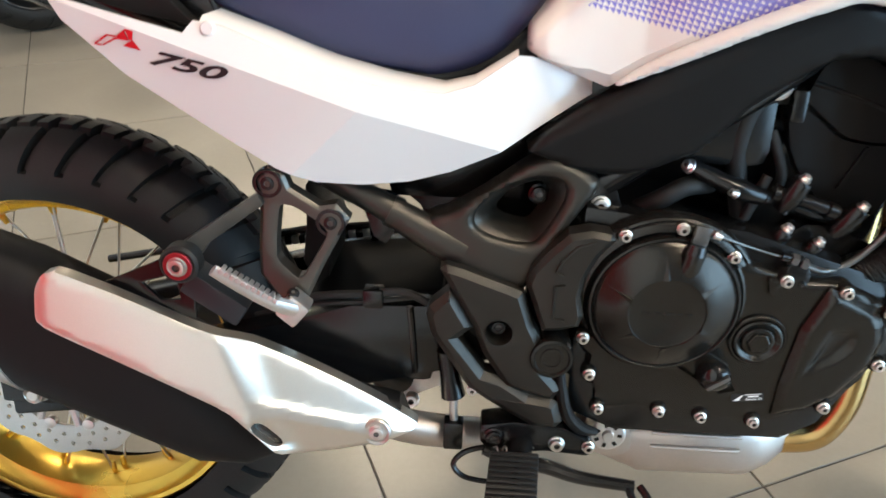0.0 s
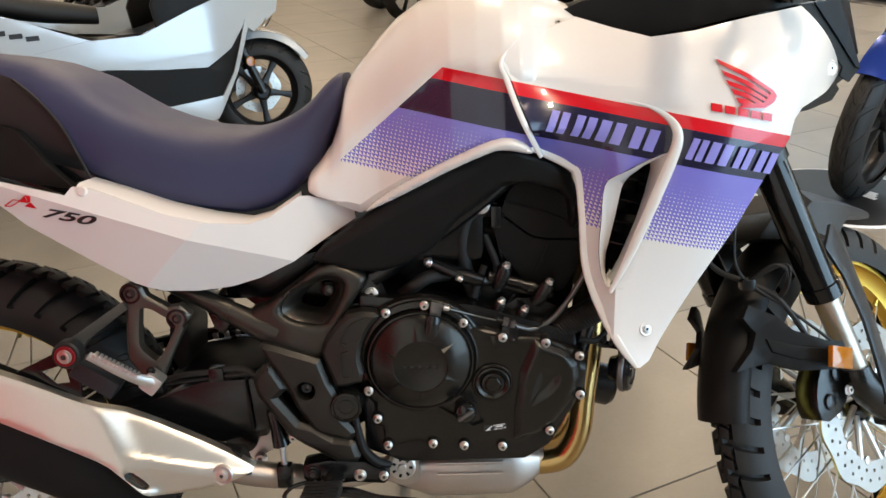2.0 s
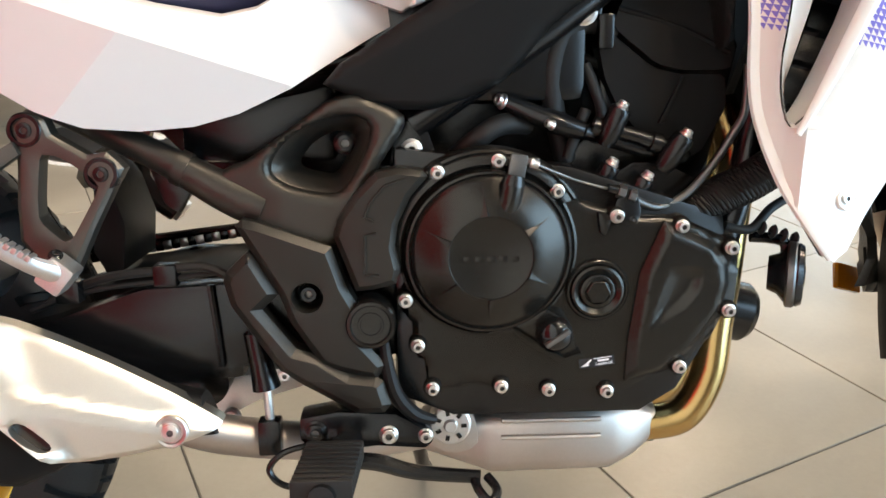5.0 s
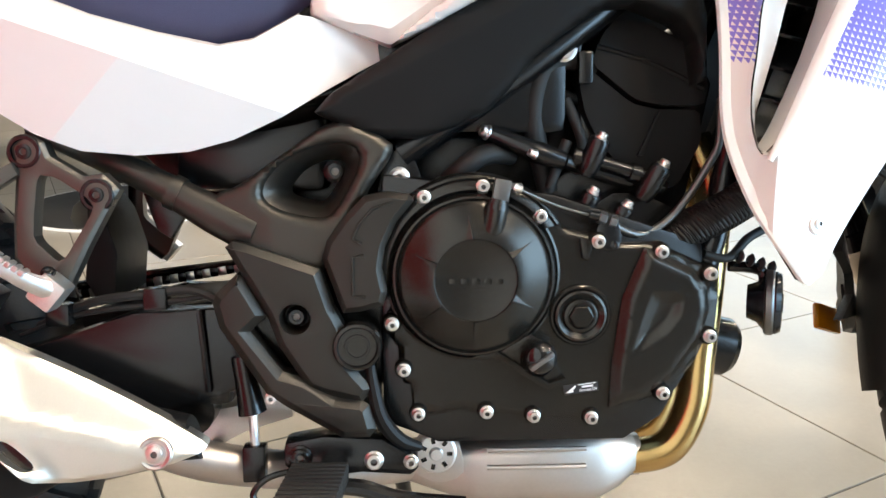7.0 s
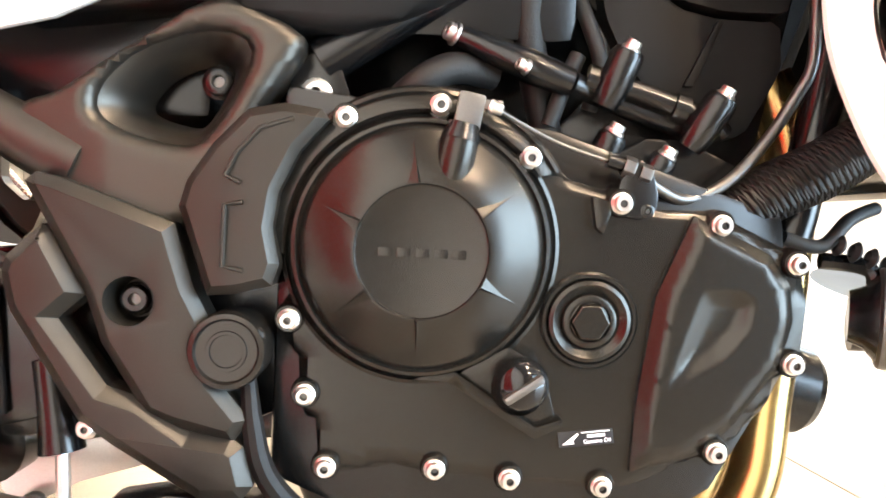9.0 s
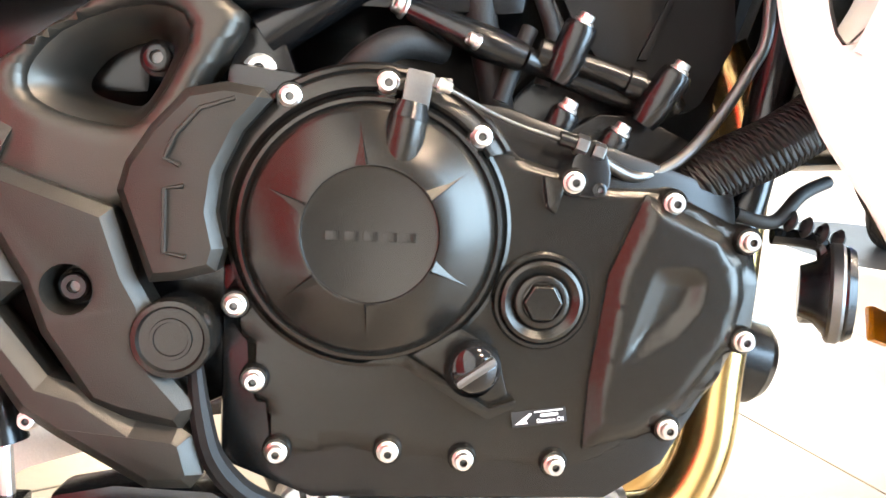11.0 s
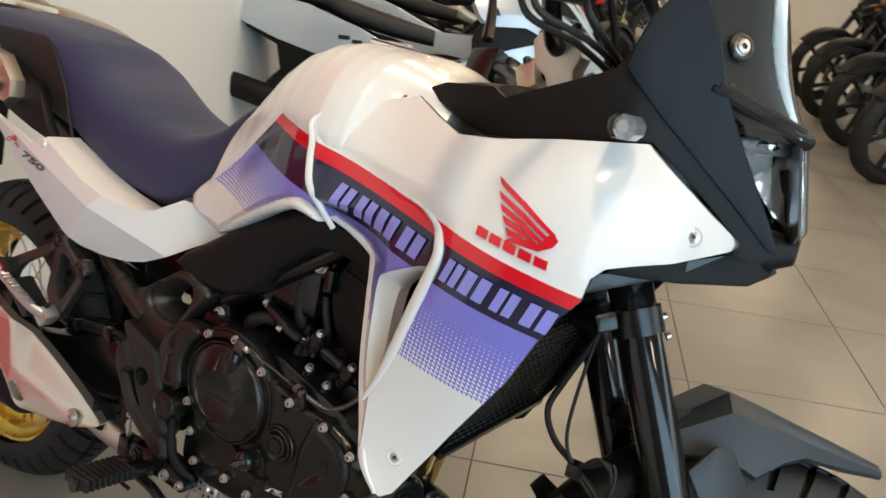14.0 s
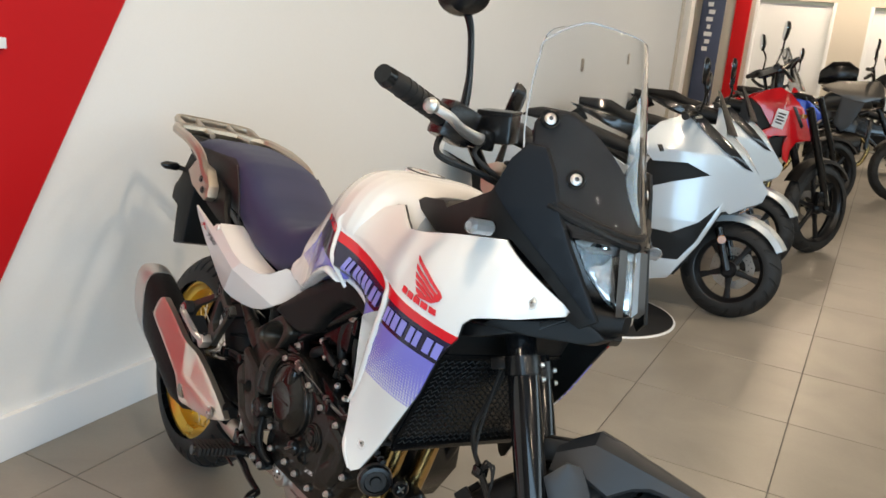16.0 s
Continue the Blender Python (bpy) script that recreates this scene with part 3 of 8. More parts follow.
# bodywork surfaces: half-width of the shell over the side view
def ease(t):
    t = min(1.0, max(0.0, t))
    return t * t * (3 - 2 * t)


FIN_LINE = [(0.630, 1.036), (0.676, 1.057), (0.727, 1.077), (0.785, 1.097), (0.829, 1.112), (0.856, 1.119), (0.95, 1.119)]


def f_shroud(x, z):
    a, b = x - 1.1, z - 0.85
    turn_in = 0.85 * max(0.0, 1.045 - x) * min(1.0, max(0.0, (0.875 - z) / 0.06))
    y = -0.239 - 0.105 * a - 0.015 * b + 0.307 * a * a - 1.085 * a * b + 1.369 * b * b + 5.918 * a**3 + 3.104 * b**3 + turn_in
    # the shoulder above the stripes, and the outer skin standing proud of the inner one
    y -= 0.007 * ease((z + 0.215 * x - 1.1325) / 0.022) * ease((1.16 - x) / 0.06)
    return y - 0.006 * ease((x - lerp_table(FIN_LINE, z)[0] + 0.004) / 0.008) * ease((0.912 - z) / 0.045) * ease((1.25 - x) / 0.10)


def f_side(x, z):
    y = -0.208
    if x < 0.3:
        y += 0.03 * (0.3 - x)
    below = 0.726 - 0.327 * (x - 0.421) - z
    ahead = x - 0.421 - 0.97 * (z - 0.726)
    return y + 0.26 * max(0.0, below) + 0.30 * max(0.0, -below) + 0.27 * max(0.0, ahead)


def f_cowl(x, z):
    y = -0.185 + 0.65 * (x - 1.27) if x > 1.27 else -0.185 + 0.235 * (1.27 - x)
    return y + 0.10 * max(0.0, z - 1.1)


def f_trim(x, z):
    below = (0.716 + 0.522 * (x - 0.665) - z) / 1.128
    return -0.163 - 0.085 * max(0.0, x - 0.62) + 0.09 * max(0.0, x - 0.9) + 0.30 * max(0.0, below)


def f_cover(x, z):
    return -0.150 - 0.07 * (z - 0.37)


# shroud with its air vent
SHROUD = [(0.905, 0.905), (0.921, 0.866), (0.935, 0.838), (0.977, 0.819), (0.989, 0.803), (0.995, 0.747), (1.000, 0.682), (1.009, 0.641), (1.029, 0.590), (1.05, 0.550),
          (1.074, 0.516), (1.086, 0.511), (1.101, 0.521), (1.119, 0.555), (1.166, 0.637), (1.220, 0.726), (1.253, 0.798), (1.269, 0.826), (1.287, 0.852), (1.292, 0.880),
          (1.304, 0.895), (1.330, 0.905), (1.360, 0.914), (1.405, 0.937), (1.413, 0.946), (1.359, 0.994), (1.306, 1.036), (1.216, 1.020), (1.144, 1.004), (1.086, 0.997),
          (1.041, 1.010), (0.989, 1.028), (0.960, 1.018), (0.915, 0.996), (0.885, 0.980), (0.876, 0.968), (0.890, 0.945)]
VENT = rounded([(1.110, 0.842), (1.090, 0.836), (1.038, 0.809), (1.025, 0.798), (1.022, 0.775), (1.022, 0.740), (1.020, 0.700), (1.023, 0.668), (1.031, 0.640), (1.040, 0.641), (1.064, 0.690), (1.092, 0.770)])
VENT_IN = rounded([(1.100, 0.829), (1.082, 0.821), (1.055, 0.797), (1.050, 0.785), (1.047, 0.765), (1.043, 0.738), (1.038, 0.705), (1.034, 0.680), (1.037, 0.648), (1.043, 0.644), (1.060, 0.678), (1.087, 0.757)])
for side in (1, -1):
    shroud = part("shroud", panel(SHROUD, f_shroud, 0.004, (VENT,), 0.014, 0.0015, side), M_LIVERY, moto, "white side shroud with red, dark and blue stripes")
    part("shroud_liner", panel(SHROUD, lambda x, z: f_shroud(x, z) + 0.0055, 0.003, (VENT,), 0.028, 0, side), M_PLASTIC, shroud, "black inside of the shroud")
    duct = loft([[(x, side * (f_shroud(x, z) - 0.004), z) for x, z in VENT], [(x * 0.5 + a * 0.5, side * (f_shroud(x, z) + 0.006), z * 0.5 + b * 0.5) for (x, z), (a, b) in zip(VENT, VENT_IN)],
                 [(x, side * (f_shroud(x, z) + 0.026), z) for x, z in VENT_IN], [(x, side * (f_shroud(x, z) + 0.05), z) for x, z in VENT_IN]], caps=False)
    part("vent_duct", duct, M_WHITE, shroud, "white moulded rim of the air vent")
    rim = [(1.045, 0.912), (1.064, 0.908), (1.085, 0.901), (1.104, 0.889), (1.115, 0.873), (1.117, 0.855), (1.110, 0.829), (1.095, 0.785), (1.075, 0.727), (1.056, 0.676), (1.036, 0.634)]
    wide = [0.0006, 0.0012, 0.0026, 0.0048, 0.0066, 0.0078, 0.0084, 0.0086, 0.0080, 0.0062, 0.003]
    part("vent_fin", tube([(x, side * (f_shroud(x + 0.010, z) + 0.30 * w), z) for (x, z), w in zip(rim, wide)], wide, 14, 5, 0.75), M_WHITE, shroud, "white raised fin along the vent")
    edge = [(0.900, 0.852), (0.920, 0.847), (0.940, 0.838), (0.977, 0.819), (0.989, 0.803), (0.995, 0.747), (1.000, 0.682), (1.009, 0.641), (1.029, 0.590), (1.05, 0.550), (1.076, 0.514)]
    part("edge_lip", tube([(x + 0.004, side * (f_shroud(x, z) - 0.001), z) for x, z in edge], [0.004, 0.006, 0.007, 0.008, 0.008, 0.007, 0.007, 0.007, 0.007, 0.006, 0.003], 8, 5, 0.6), M_WHITE, shroud)
    for x, z in ((1.095, 0.572), (1.371, 0.948)):
        y = f_shroud(x, z)
        part("screw_seat", lathe([(0, 0.0005), (0.0095, 0.0005), (0.0105, 0.0015), (0.0118, 0.0002)], (x, side * y, z), (0.25, -side, 0.1), 20), M_WHITE, shroud)
        bolt("screw", (x, side * y, z), shroud, 0.0062, 0.003, (0.25, -side, 0.1), M_CHROME)
    part("vent_back", panel(VENT_IN, lambda x, z: -0.125, 0.006, (), 0.06, 0, side), M_BLACK, shroud)
    for k in range(4):
        z = 0.700 + 0.034 * k
        part("vent_slat", block((-0.040, -0.016, -0.0016), (0.040, 0.016, 0.0016), 0.0008, Matrix.Diagonal((1, side, 1, 1)) @ Matrix.Translation((1.060, -0.150, z)) @ pose(0, 0, 0, 18, 14, 0)), M_BLACK, shroud)

# emblem and lettering shapes on the shroud


def on_shroud(outline, name, material, parent, lift=0.0022, side=1, step=0.008):
    return part(name, panel(outline, lambda x, z: f_shroud(x, z) - lift - 0.0012, 0.0012, (), step, 0, side), material, parent)


emblem_home = bpy.data.objects["shroud"]
TIPS = [(1.168, 0.966, 1.250, 0.921), (1.174, 0.951, 1.246, 0.914), (1.180, 0.938, 1.241, 0.909), (1.187, 0.926, 1.235, 0.905), (1.194, 0.914, 1.226, 0.902)]
FEATHERS = [((a, b), ((a + c) / 2, (b + d) / 2 + 0.003), (c, d), (c - 0.003, d - 0.0032), ((a + c) / 2 - 0.001, (b + d) / 2 - 0.0030), (a + 0.0055, b - 0.0080)) for a, b, c, d in TIPS]
FEATHERS.append(((1.249, 0.922), (1.255, 0.914), (1.251, 0.906), (1.237, 0.898), (1.198, 0.900), (1.206, 0.906), (1.234, 0.905)))
for fe in FEATHERS:
    on_shroud(list(fe), "emblem_feather", M_RED, emblem_home)
for k in range(5):
    x = 1.161 + 0.0185 * k
    z = 0.9075 - 0.2 * (x - 1.161)
    on_shroud([(x, z), (x + 0.0145, z - 0.003), (x + 0.0145, z - 0.0135), (x, z - 0.0105)], "emblem_block", M_RED, emblem_home)


# slanted pale strokes on the dark band
def stroke(x, s0, s1, wide, lean):
    """A slanted bar on the band, from level s0 up to s1 across the stripe's direction."""
    out = []
    for u, s in ((x, s0), (x + wide, s0), (x + wide + lean, s1), (x + lean, s1)):
        out.append((u, s - 0.215 * u))
    return out


B0, B1 = 1.0745, 1.1055
BARS = [(0.9365, 0.028), (0.9720, 0.030), (1.0060, 0.036), (1.0510, 0.036), (1.1270, 0.024), (1.1540, 0.034), (1.1950, 0.026), (1.2300, 0.032)]
for x, w in BARS:
    for q in (0.0, 0.54):
        on_shroud(stroke(x + q * w, B0, B1, 0.38 * w, 0.011), "pale_stroke", M_BLUE, emblem_home)

# tank: one skin from the seat's nose to the steering head
TANK = [(0.588, 0.780, 0.806, 0.130), (0.592, 0.778, 0.812, 0.150), (0.605, 0.773, 0.826, 0.160), (0.625, 0.765, 0.854, 0.162), (0.638, 0.760, 0.892, 0.162), (0.650, 0.756, 0.945, 0.162), (0.670, 0.749, 0.972, 0.165),
        (0.700, 0.768, 1.008, 0.171), (0.730, 0.785, 1.038, 0.184), (0.765, 0.805, 1.062, 0.199), (0.808, 0.830, 1.078, 0.216), (0.845, 0.844, 1.084, 0.228), (0.880, 0.850, 1.084, 0.234),
        (0.905, 0.844, 1.081, 0.234), (0.925, 0.85, 1.076, 0.226), (0.950, 0.90, 1.068, 0.190), (0.985, 0.93, 1.056, 0.160), (1.02, 0.95, 1.04, 0.14)]


def flank(x, z):
    """How deep the tank's flank is sunk below its rounded shoulder."""
    a, b = (0.86 * x + 0.277 - z) / 1.32, 1.1355 - z - 0.215 * x
    d = min(a, b) - 0.25 * max(0.0, 0.030 - abs(a - b))
    return 0.0085 * ease((d + 0.012) / 0.020)


rings = []
for k in range(121):
    x = 0.588 + (1.02 - 0.588) * k / 120
    zb, zt, w = lerp_table(TANK, x)
    ring = []
    for j in range(81):
        t = j / 80
        a = math.pi * t
        c, s = math.cos(a), math.sin(a)
        y = -w * math.copysign(abs(c) ** 0.55, c)
        z = zb + (zt - zb) * abs(s) ** 0.85
        h = max(0.0, 0.010 - (z - zb))
        inward = min(flank(x, z), 0.3 * abs(y)) * ease(abs(c) * 2.0) + 0.010 - math.sqrt(0.010 ** 2 - h * h)
        ring.append((x, y - math.copysign(inward, y), z))
    rings.append(ring)
tank = part("tank", loft(rings), M_LIVERY, moto, "white fuel tank with a blue dotted side")
cap = part("fuel_cap", lathe([(0, 0.006), (0.018, 0.006), (0.020, 0.0075), (0.034, 0.007), (0.037, 0.005), (0.046, 0.004), (0.048, 0.0)], (0.832, 0, 1.0815), (0.06, 0, 1), 40), M_WHITE, tank, "round fuel filler cap with a grey ring")
part("cap_ring", lathe([(0.037, 0.0058), (0.0375, 0.0068), (0.044, 0.0063), (0.045, 0.004)], (0.832, 0, 1.0815), (0.06, 0, 1), 40), M_GREYPLASTIC, cap)
part("lock_cover", block((-0.02, -0.007, 0.006), (0.02, 0.007, 0.010), 0.003, pose(0.832, 0, 1.0815)), M_STEEL, cap)
for side in (1, -1):
    bolt("tank_screw", (0.965, -side * 0.150, 1.020), tank, 0.0055, 0.003, (0.2, -side * 0.75, 0.6), M_STEEL)


def tank_side(x, z):
    """How far the tank's flank stands out at a place."""
    zb, zt, w = lerp_table(TANK, x)
    s = min(1.0, max(0.0, (z - zb) / (zt - zb))) ** (1 / 0.85)
    return w * max(0.0, 1 - s * s) ** 0.275


SEAM = [(0.930, 1.014), (0.902, 0.998), (0.884, 0.980), (0.876, 0.964), (0.884, 0.944), (0.893, 0.918), (0.905, 0.888), (0.919, 0.862), (0.934, 0.836)]
for side in (1, -1):
    part("seam_ridge", tube([(x, side * -max(-f_shroud(x, z), tank_side(x, z)) + side * 0.0012, z) for x, z in SEAM], [0.0005, 0.0010, 0.0020, 0.0036, 0.0046, 0.0048, 0.0048, 0.0046, 0.004], 12, 6, 0.7), M_WHITE, tank, "thin white ridge along the seam")
BAND = rounded([(0.668, 0.746), (0.700, 0.774), (0.733, 0.796), (0.797, 0.831), (0.862, 0.862), (0.890, 0.866), (0.912, 0.856), (0.926, 0.838), (0.881, 0.848), (0.862, 0.844), (0.808, 0.820), (0.724, 0.773)], 2)
for side in (1, -1):
    part("tank_moulding", panel(BAND, edged(lambda x, z: -0.0015 - (lerp_table(TANK, x)[2] if x < 0.88 else 0.234 - 0.05 * (x - 0.88)), (BAND,), 0.011), 0.02, (), 0.006, 0, side), M_WHITE, tank, "white moulded edge of the tank side")
# black dash cover between tank and cowl
part("dash_cover", loft([oval_ring(0.985, 0, 1.034, 0.10, 0.018, 4), oval_ring(1.03, 0, 1.038, 0.125, 0.024, 4), oval_ring(1.085, 0, 1.042, 0.135, 0.026, 4), oval_ring(1.105, 0, 1.032, 0.135, 0.022, 4), oval_ring(1.22, 0, 1.050, 0.13, 0.040, 4)]), M_PLASTIC, moto, "black textured cover in front of the tank")

# seat: blue cushion with a black rear flank
SEAT = [(-0.155, 0.935, 0.985, 0.122), (-0.12, 0.900, 1.000, 0.128), (-0.05, 0.868, 1.006, 0.128), (0.05, 0.848, 1.000, 0.134), (0.12, 0.833, 0.992, 0.136), (0.18, 0.822, 0.981, 0.136), (0.242, 0.808, 0.957, 0.136),
        (0.283, 0.792, 0.930, 0.137), (0.324, 0.776, 0.905, 0.138), (0.367, 0.760, 0.888, 0.139), (0.42, 0.747, 0.874, 0.137), (0.487, 0.735, 0.869, 0.131), (0.526, 0.741, 0.878, 0.124), (0.560, 0.757, 0.893, 0.117),
        (0.590, 0.795, 0.913, 0.107), (0.614, 0.832, 0.940, 0.098), (0.636, 0.885, 0.958, 0.088), (0.646, 0.925, 0.955, 0.080)]
rings = []
for k in range(71):
    x = -0.155 + (0.646 + 0.155) * k / 70
    zb, zt, w = lerp_table(SEAT, x)
    ring = []
    for j in range(36):
        a = 2 * math.pi * (j + 0.5) / 36
        c, s = math.cos(a), math.sin(a)
        y = w * math.copysign(abs(c) ** 0.42, c) * (1.0 if s < 0 else 1 - 0.13 * s)
        z = (zb + zt) / 2 + (zt - zb) / 2 * math.copysign(abs(s) ** 0.50, s)
        ring.append((x, y, z))
    rings.append(ring)
bm = loft(rings)
for _ in range(2):
    bmesh.ops.smooth_vert(bm, verts=bm.verts, factor=0.35, use_axis_x=True, use_axis_y=True, use_axis_z=True)
FLANK = [(-0.16, 0.966), (0.120, 0.972), (0.165, 0.957), (0.200, 0.928), (0.232, 0.888), (0.252, 0.845), (0.272, 0.790)]
for (x0, z0), (x1, z1) in zip(FLANK, FLANK[1:]):
    bmesh.ops.bisect_plane(bm, geom=bm.verts[:] + bm.edges[:] + bm.faces[:], plane_co=(x0, 0, z0), plane_no=(z1 - z0, 0, x0 - x1), dist=1e-5)
back_line = [(-z, x) for x, z in FLANK[1:]]
for fc in bm.faces:
    c = fc.calc_center_median()
    if abs(c.y) > 0.085 and (c.z < 0.966 + 0.0214 * (c.x + 0.16) if c.x < 0.12 else c.z < 0.972 and c.x < lerp_table(back_line, -c.z)[0]):
        fc.material_index = 1
seat = part("seat", bm, [M_SEAT, M_SEATBLACK], moto, "blue vinyl dual seat with black rear flanks")
for side in (1, -1):
    part("piping", tube([(0.165, -side * 0.130, 0.957), (0.20, -side * 0.136, 0.928), (0.232, -side * 0.139, 0.888), (0.252, -side * 0.140, 0.845), (0.270, -side * 0.138, 0.800)], 0.0025, 8, 6), M_SEATBLACK, seat)

# white tail panels with the numbers
SIDE = [(0.122, 0.826), (0.190, 0.809), (0.252, 0.794), (0.262, 0.806), (0.289, 0.802), (0.39, 0.763), (0.450, 0.748), (0.504, 0.741), (0.535, 0.749), (0.578, 0.777), (0.592, 0.776),
        (0.640, 0.7605), (0.670, 0.7505), (0.6735, 0.7465), (0.668, 0.7415), (0.641, 0.726), (0.607, 0.705), (0.564, 0.677), (0.513, 0.653), (0.470, 0.641), (0.420, 0.637), (0.372, 0.641), (0.332, 0.657), (0.269, 0.697), (0.188, 0.750), (0.133, 0.802)]
FOLDS = (((0.421, 0.726), (0.12, 0.8244)), ((0.421, 0.726), (0.357, 0.660)), ((0.421, 0.726), (0.62, 0.661)))
for side in (1, -1):
    tail = part("tail_panel", panel(SIDE, f_side, 0.005, (), 0.024, 0.002, side, 2, FOLDS), M_WHITE, moto, "white tail side panel with black numbers", flat=11)
    part("screw_tab", lathe([(0, 0.004), (0.006, 0.004), (0.008, 0.0)], (0.277, side * (f_side(0.277, 0.80) + 0.0), 0.799), (0, -side, 0.2), 14), M_WHITE, tail)

    ledge = [(0.268, 0.806), (0.330, 0.786), (0.390, 0.764), (0.450, 0.749), (0.504, 0.741), (0.535, 0.749), (0.578, 0.777)]
    part("top_ledge", loft([[(x, side * (f_side(x, z) + 0.001), z - 0.001) for x, z in ledge], [(x, side * (f_side(x, z) + 0.012), z + 0.004) for x, z in ledge], [(x, side * -0.125, z + 0.004) for x, z in ledge], [(x, side * -0.120, z - 0.02) for x, z in ledge]], closed=False, caps=False), M_WHITE, tail)
part("seat_base", loft([oval_ring(-0.12, 0, 0.90, 0.09, 0.05, 4), oval_ring(0.10, 0, 0.84, 0.118, 0.06, 4), oval_ring(0.30, 0, 0.77, 0.122, 0.06, 4), oval_ring(0.48, 0, 0.72, 0.118, 0.07, 4), oval_ring(0.60, 0, 0.74, 0.10, 0.08, 4)]), M_BLACK, moto, "black seat base")

txt = bpy.data.curves.new("number", "FONT")
txt.body, txt.size, txt.extrude, txt.shear, txt.offset = "750", 0.034, 0.0004, 0.5, 0.0008
probe = bpy.data.objects.new("number", txt)
scene.collection.objects.link(probe)
bpy.context.view_layer.update()
num = bpy.data.meshes.new_from_object(probe.evaluated_get(bpy.context.evaluated_depsgraph_get()))
bpy.data.objects.remove(probe)
bpy.data.curves.remove(txt)
bm = bmesh.new()
bm.from_mesh(num)
bpy.data.meshes.remove(num)
wide = max(v.co.x for v in bm.verts)
for v in bm.verts:
    u, h, d = v.co.x / wide * 0.084, v.co.y * 0.62, v.co.z
    x, z = 0.2125 + u, 0.7645 - 0.19 * u + h
    v.co = (x, f_side(x, z) - 0.0012 - d, z)
part("number", bm, M_DECAL_BLACK, bpy.data.objects["tail_panel"], "black italic number 750", smooth=False)
MARK = [[(0.163, 0.781), (0.178, 0.7905), (0.1795, 0.7895), (0.166, 0.7812)], [(0.178, 0.7905), (0.188, 0.789), (0.187, 0.788), (0.178, 0.7893)], [(0.163, 0.781), (0.171, 0.780), (0.1705, 0.7790), (0.163, 0.7798)], [(0.171, 0.780), (0.187, 0.788), (0.188, 0.7868), (0.172, 0.779)],
        [(0.188, 0.789), (0.198, 0.7965), (0.199, 0.7955), (0.189, 0.7878)], [(0.186, 0.7865), (0.1965, 0.7950), (0.200, 0.7850)], [(0.198, 0.7965), (0.206, 0.795), (0.2035, 0.786), (0.2005, 0.7855)], [(0.193, 0.780), (0.200, 0.7840), (0.2035, 0.7860), (0.210, 0.7762), (0.201, 0.778)]]
for outline in MARK:
    part("mark", panel(outline, lambda x, z: f_side(x, z) - 0.0018, 0.001, (), 0.02, 0), M_RED, bpy.data.objects["tail_panel"], "small red angular mark")

# black pillion side cover under the seat
for side in (1, -1):
    part("seat_side_cover", panel([(-0.02, 0.895), (0.10, 0.905), (0.17, 0.885), (0.215, 0.835), (0.255, 0.797), (0.19, 0.808), (0.10, 0.83), (0.02, 0.862)], lambda x, z: -0.168 + 0.25 * max(0, z - 0.82), 0.02, (), 0.03, 0.004, side), M_PLASTIC, moto, "black plastic cover below the pillion seat")
    part("grab_foot", panel([(0.02, 0.868), (0.125, 0.842), (0.142, 0.855), (0.135, 0.885), (0.085, 0.925), (0.0, 0.935), (-0.03, 0.90)], lambda x, z: -0.188 + 0.1 * max(0, z - 0.85), 0.03, (), 0.03, 0.006, side), M_BRONZE_ALU, moto, "cast foot of the grab rail")
    foot = bpy.data.objects["grab_foot" if side == 1 else "grab_foot.001"]
    for x, z in ((0.105, 0.868), (0.085, 0.895)):
        bolt("bolt", (x, -side * 0.189, z), foot, 0.009, 0.004, (0, -side, 0), M_BLACK)
    rail = [(0.128, -side * 0.170, 0.872), (0.085, -side * 0.176, 0.905), (0.02, -side * 0.178, 0.956), (-0.08, -side * 0.176, 0.983), (-0.17, -side * 0.172, 0.994), (-0.236, -side * 0.160, 0.999), (-0.262, -side * 0.125, 1.002), (-0.268, 0, 1.004)]
    part("grab_rail", tube(rail, [0.014, 0.016, 0.016, 0.016, 0.016, 0.017, 0.016, 0.016], 8, 6, 0.8), M_BRONZE_ALU, moto, "champagne cast aluminium grab rail")
part("carrier_plate", block((-0.27, -0.10, 0.975), (-0.14, 0.10, 0.988), 0.005), M_PLASTIC, moto, "black plate behind the seat")
part("carrier_bar", tube([(-0.262, -0.128, 1.006), (-0.325, -0.130, 1.020), (-0.352, -0.105, 1.024), (-0.356, 0.0, 1.025), (-0.352, 0.105, 1.024), (-0.325, 0.130, 1.020), (-0.262, 0.128, 1.006)], 0.013, 8, 5, 0.7), M_BRONZE_ALU, moto, "cast rear loop of the luggage carrier")
for y in (-0.055, 0.055):
    part("carrier_bar", tube([(-0.356, y, 1.025), (-0.268, y, 1.004), (-0.18, y * 1.2, 0.998)], 0.009), M_BRONZE_ALU, moto)

# tail light, plate holder and rear indicators
part("tail_tray", loft([oval_ring(-0.02, 0, 0.90, 0.11, 0.05, 3), oval_ring(-0.18, 0, 0.925, 0.10, 0.04, 3), oval_ring(-0.33, 0, 0.945, 0.07, 0.03, 3)]), M_PLASTIC, moto, "black tail tray under the seat")
part("tail_light", loft([oval_ring(-0.325, 0, 0.945, 0.065, 0.026, 3), oval_ring(-0.355, 0, 0.94, 0.045, 0.018, 3)]), mat("red_tail_lens", (0.35, 0.01, 0.01), 0.12, coat=0.6), moto, "dark red tail lamp")
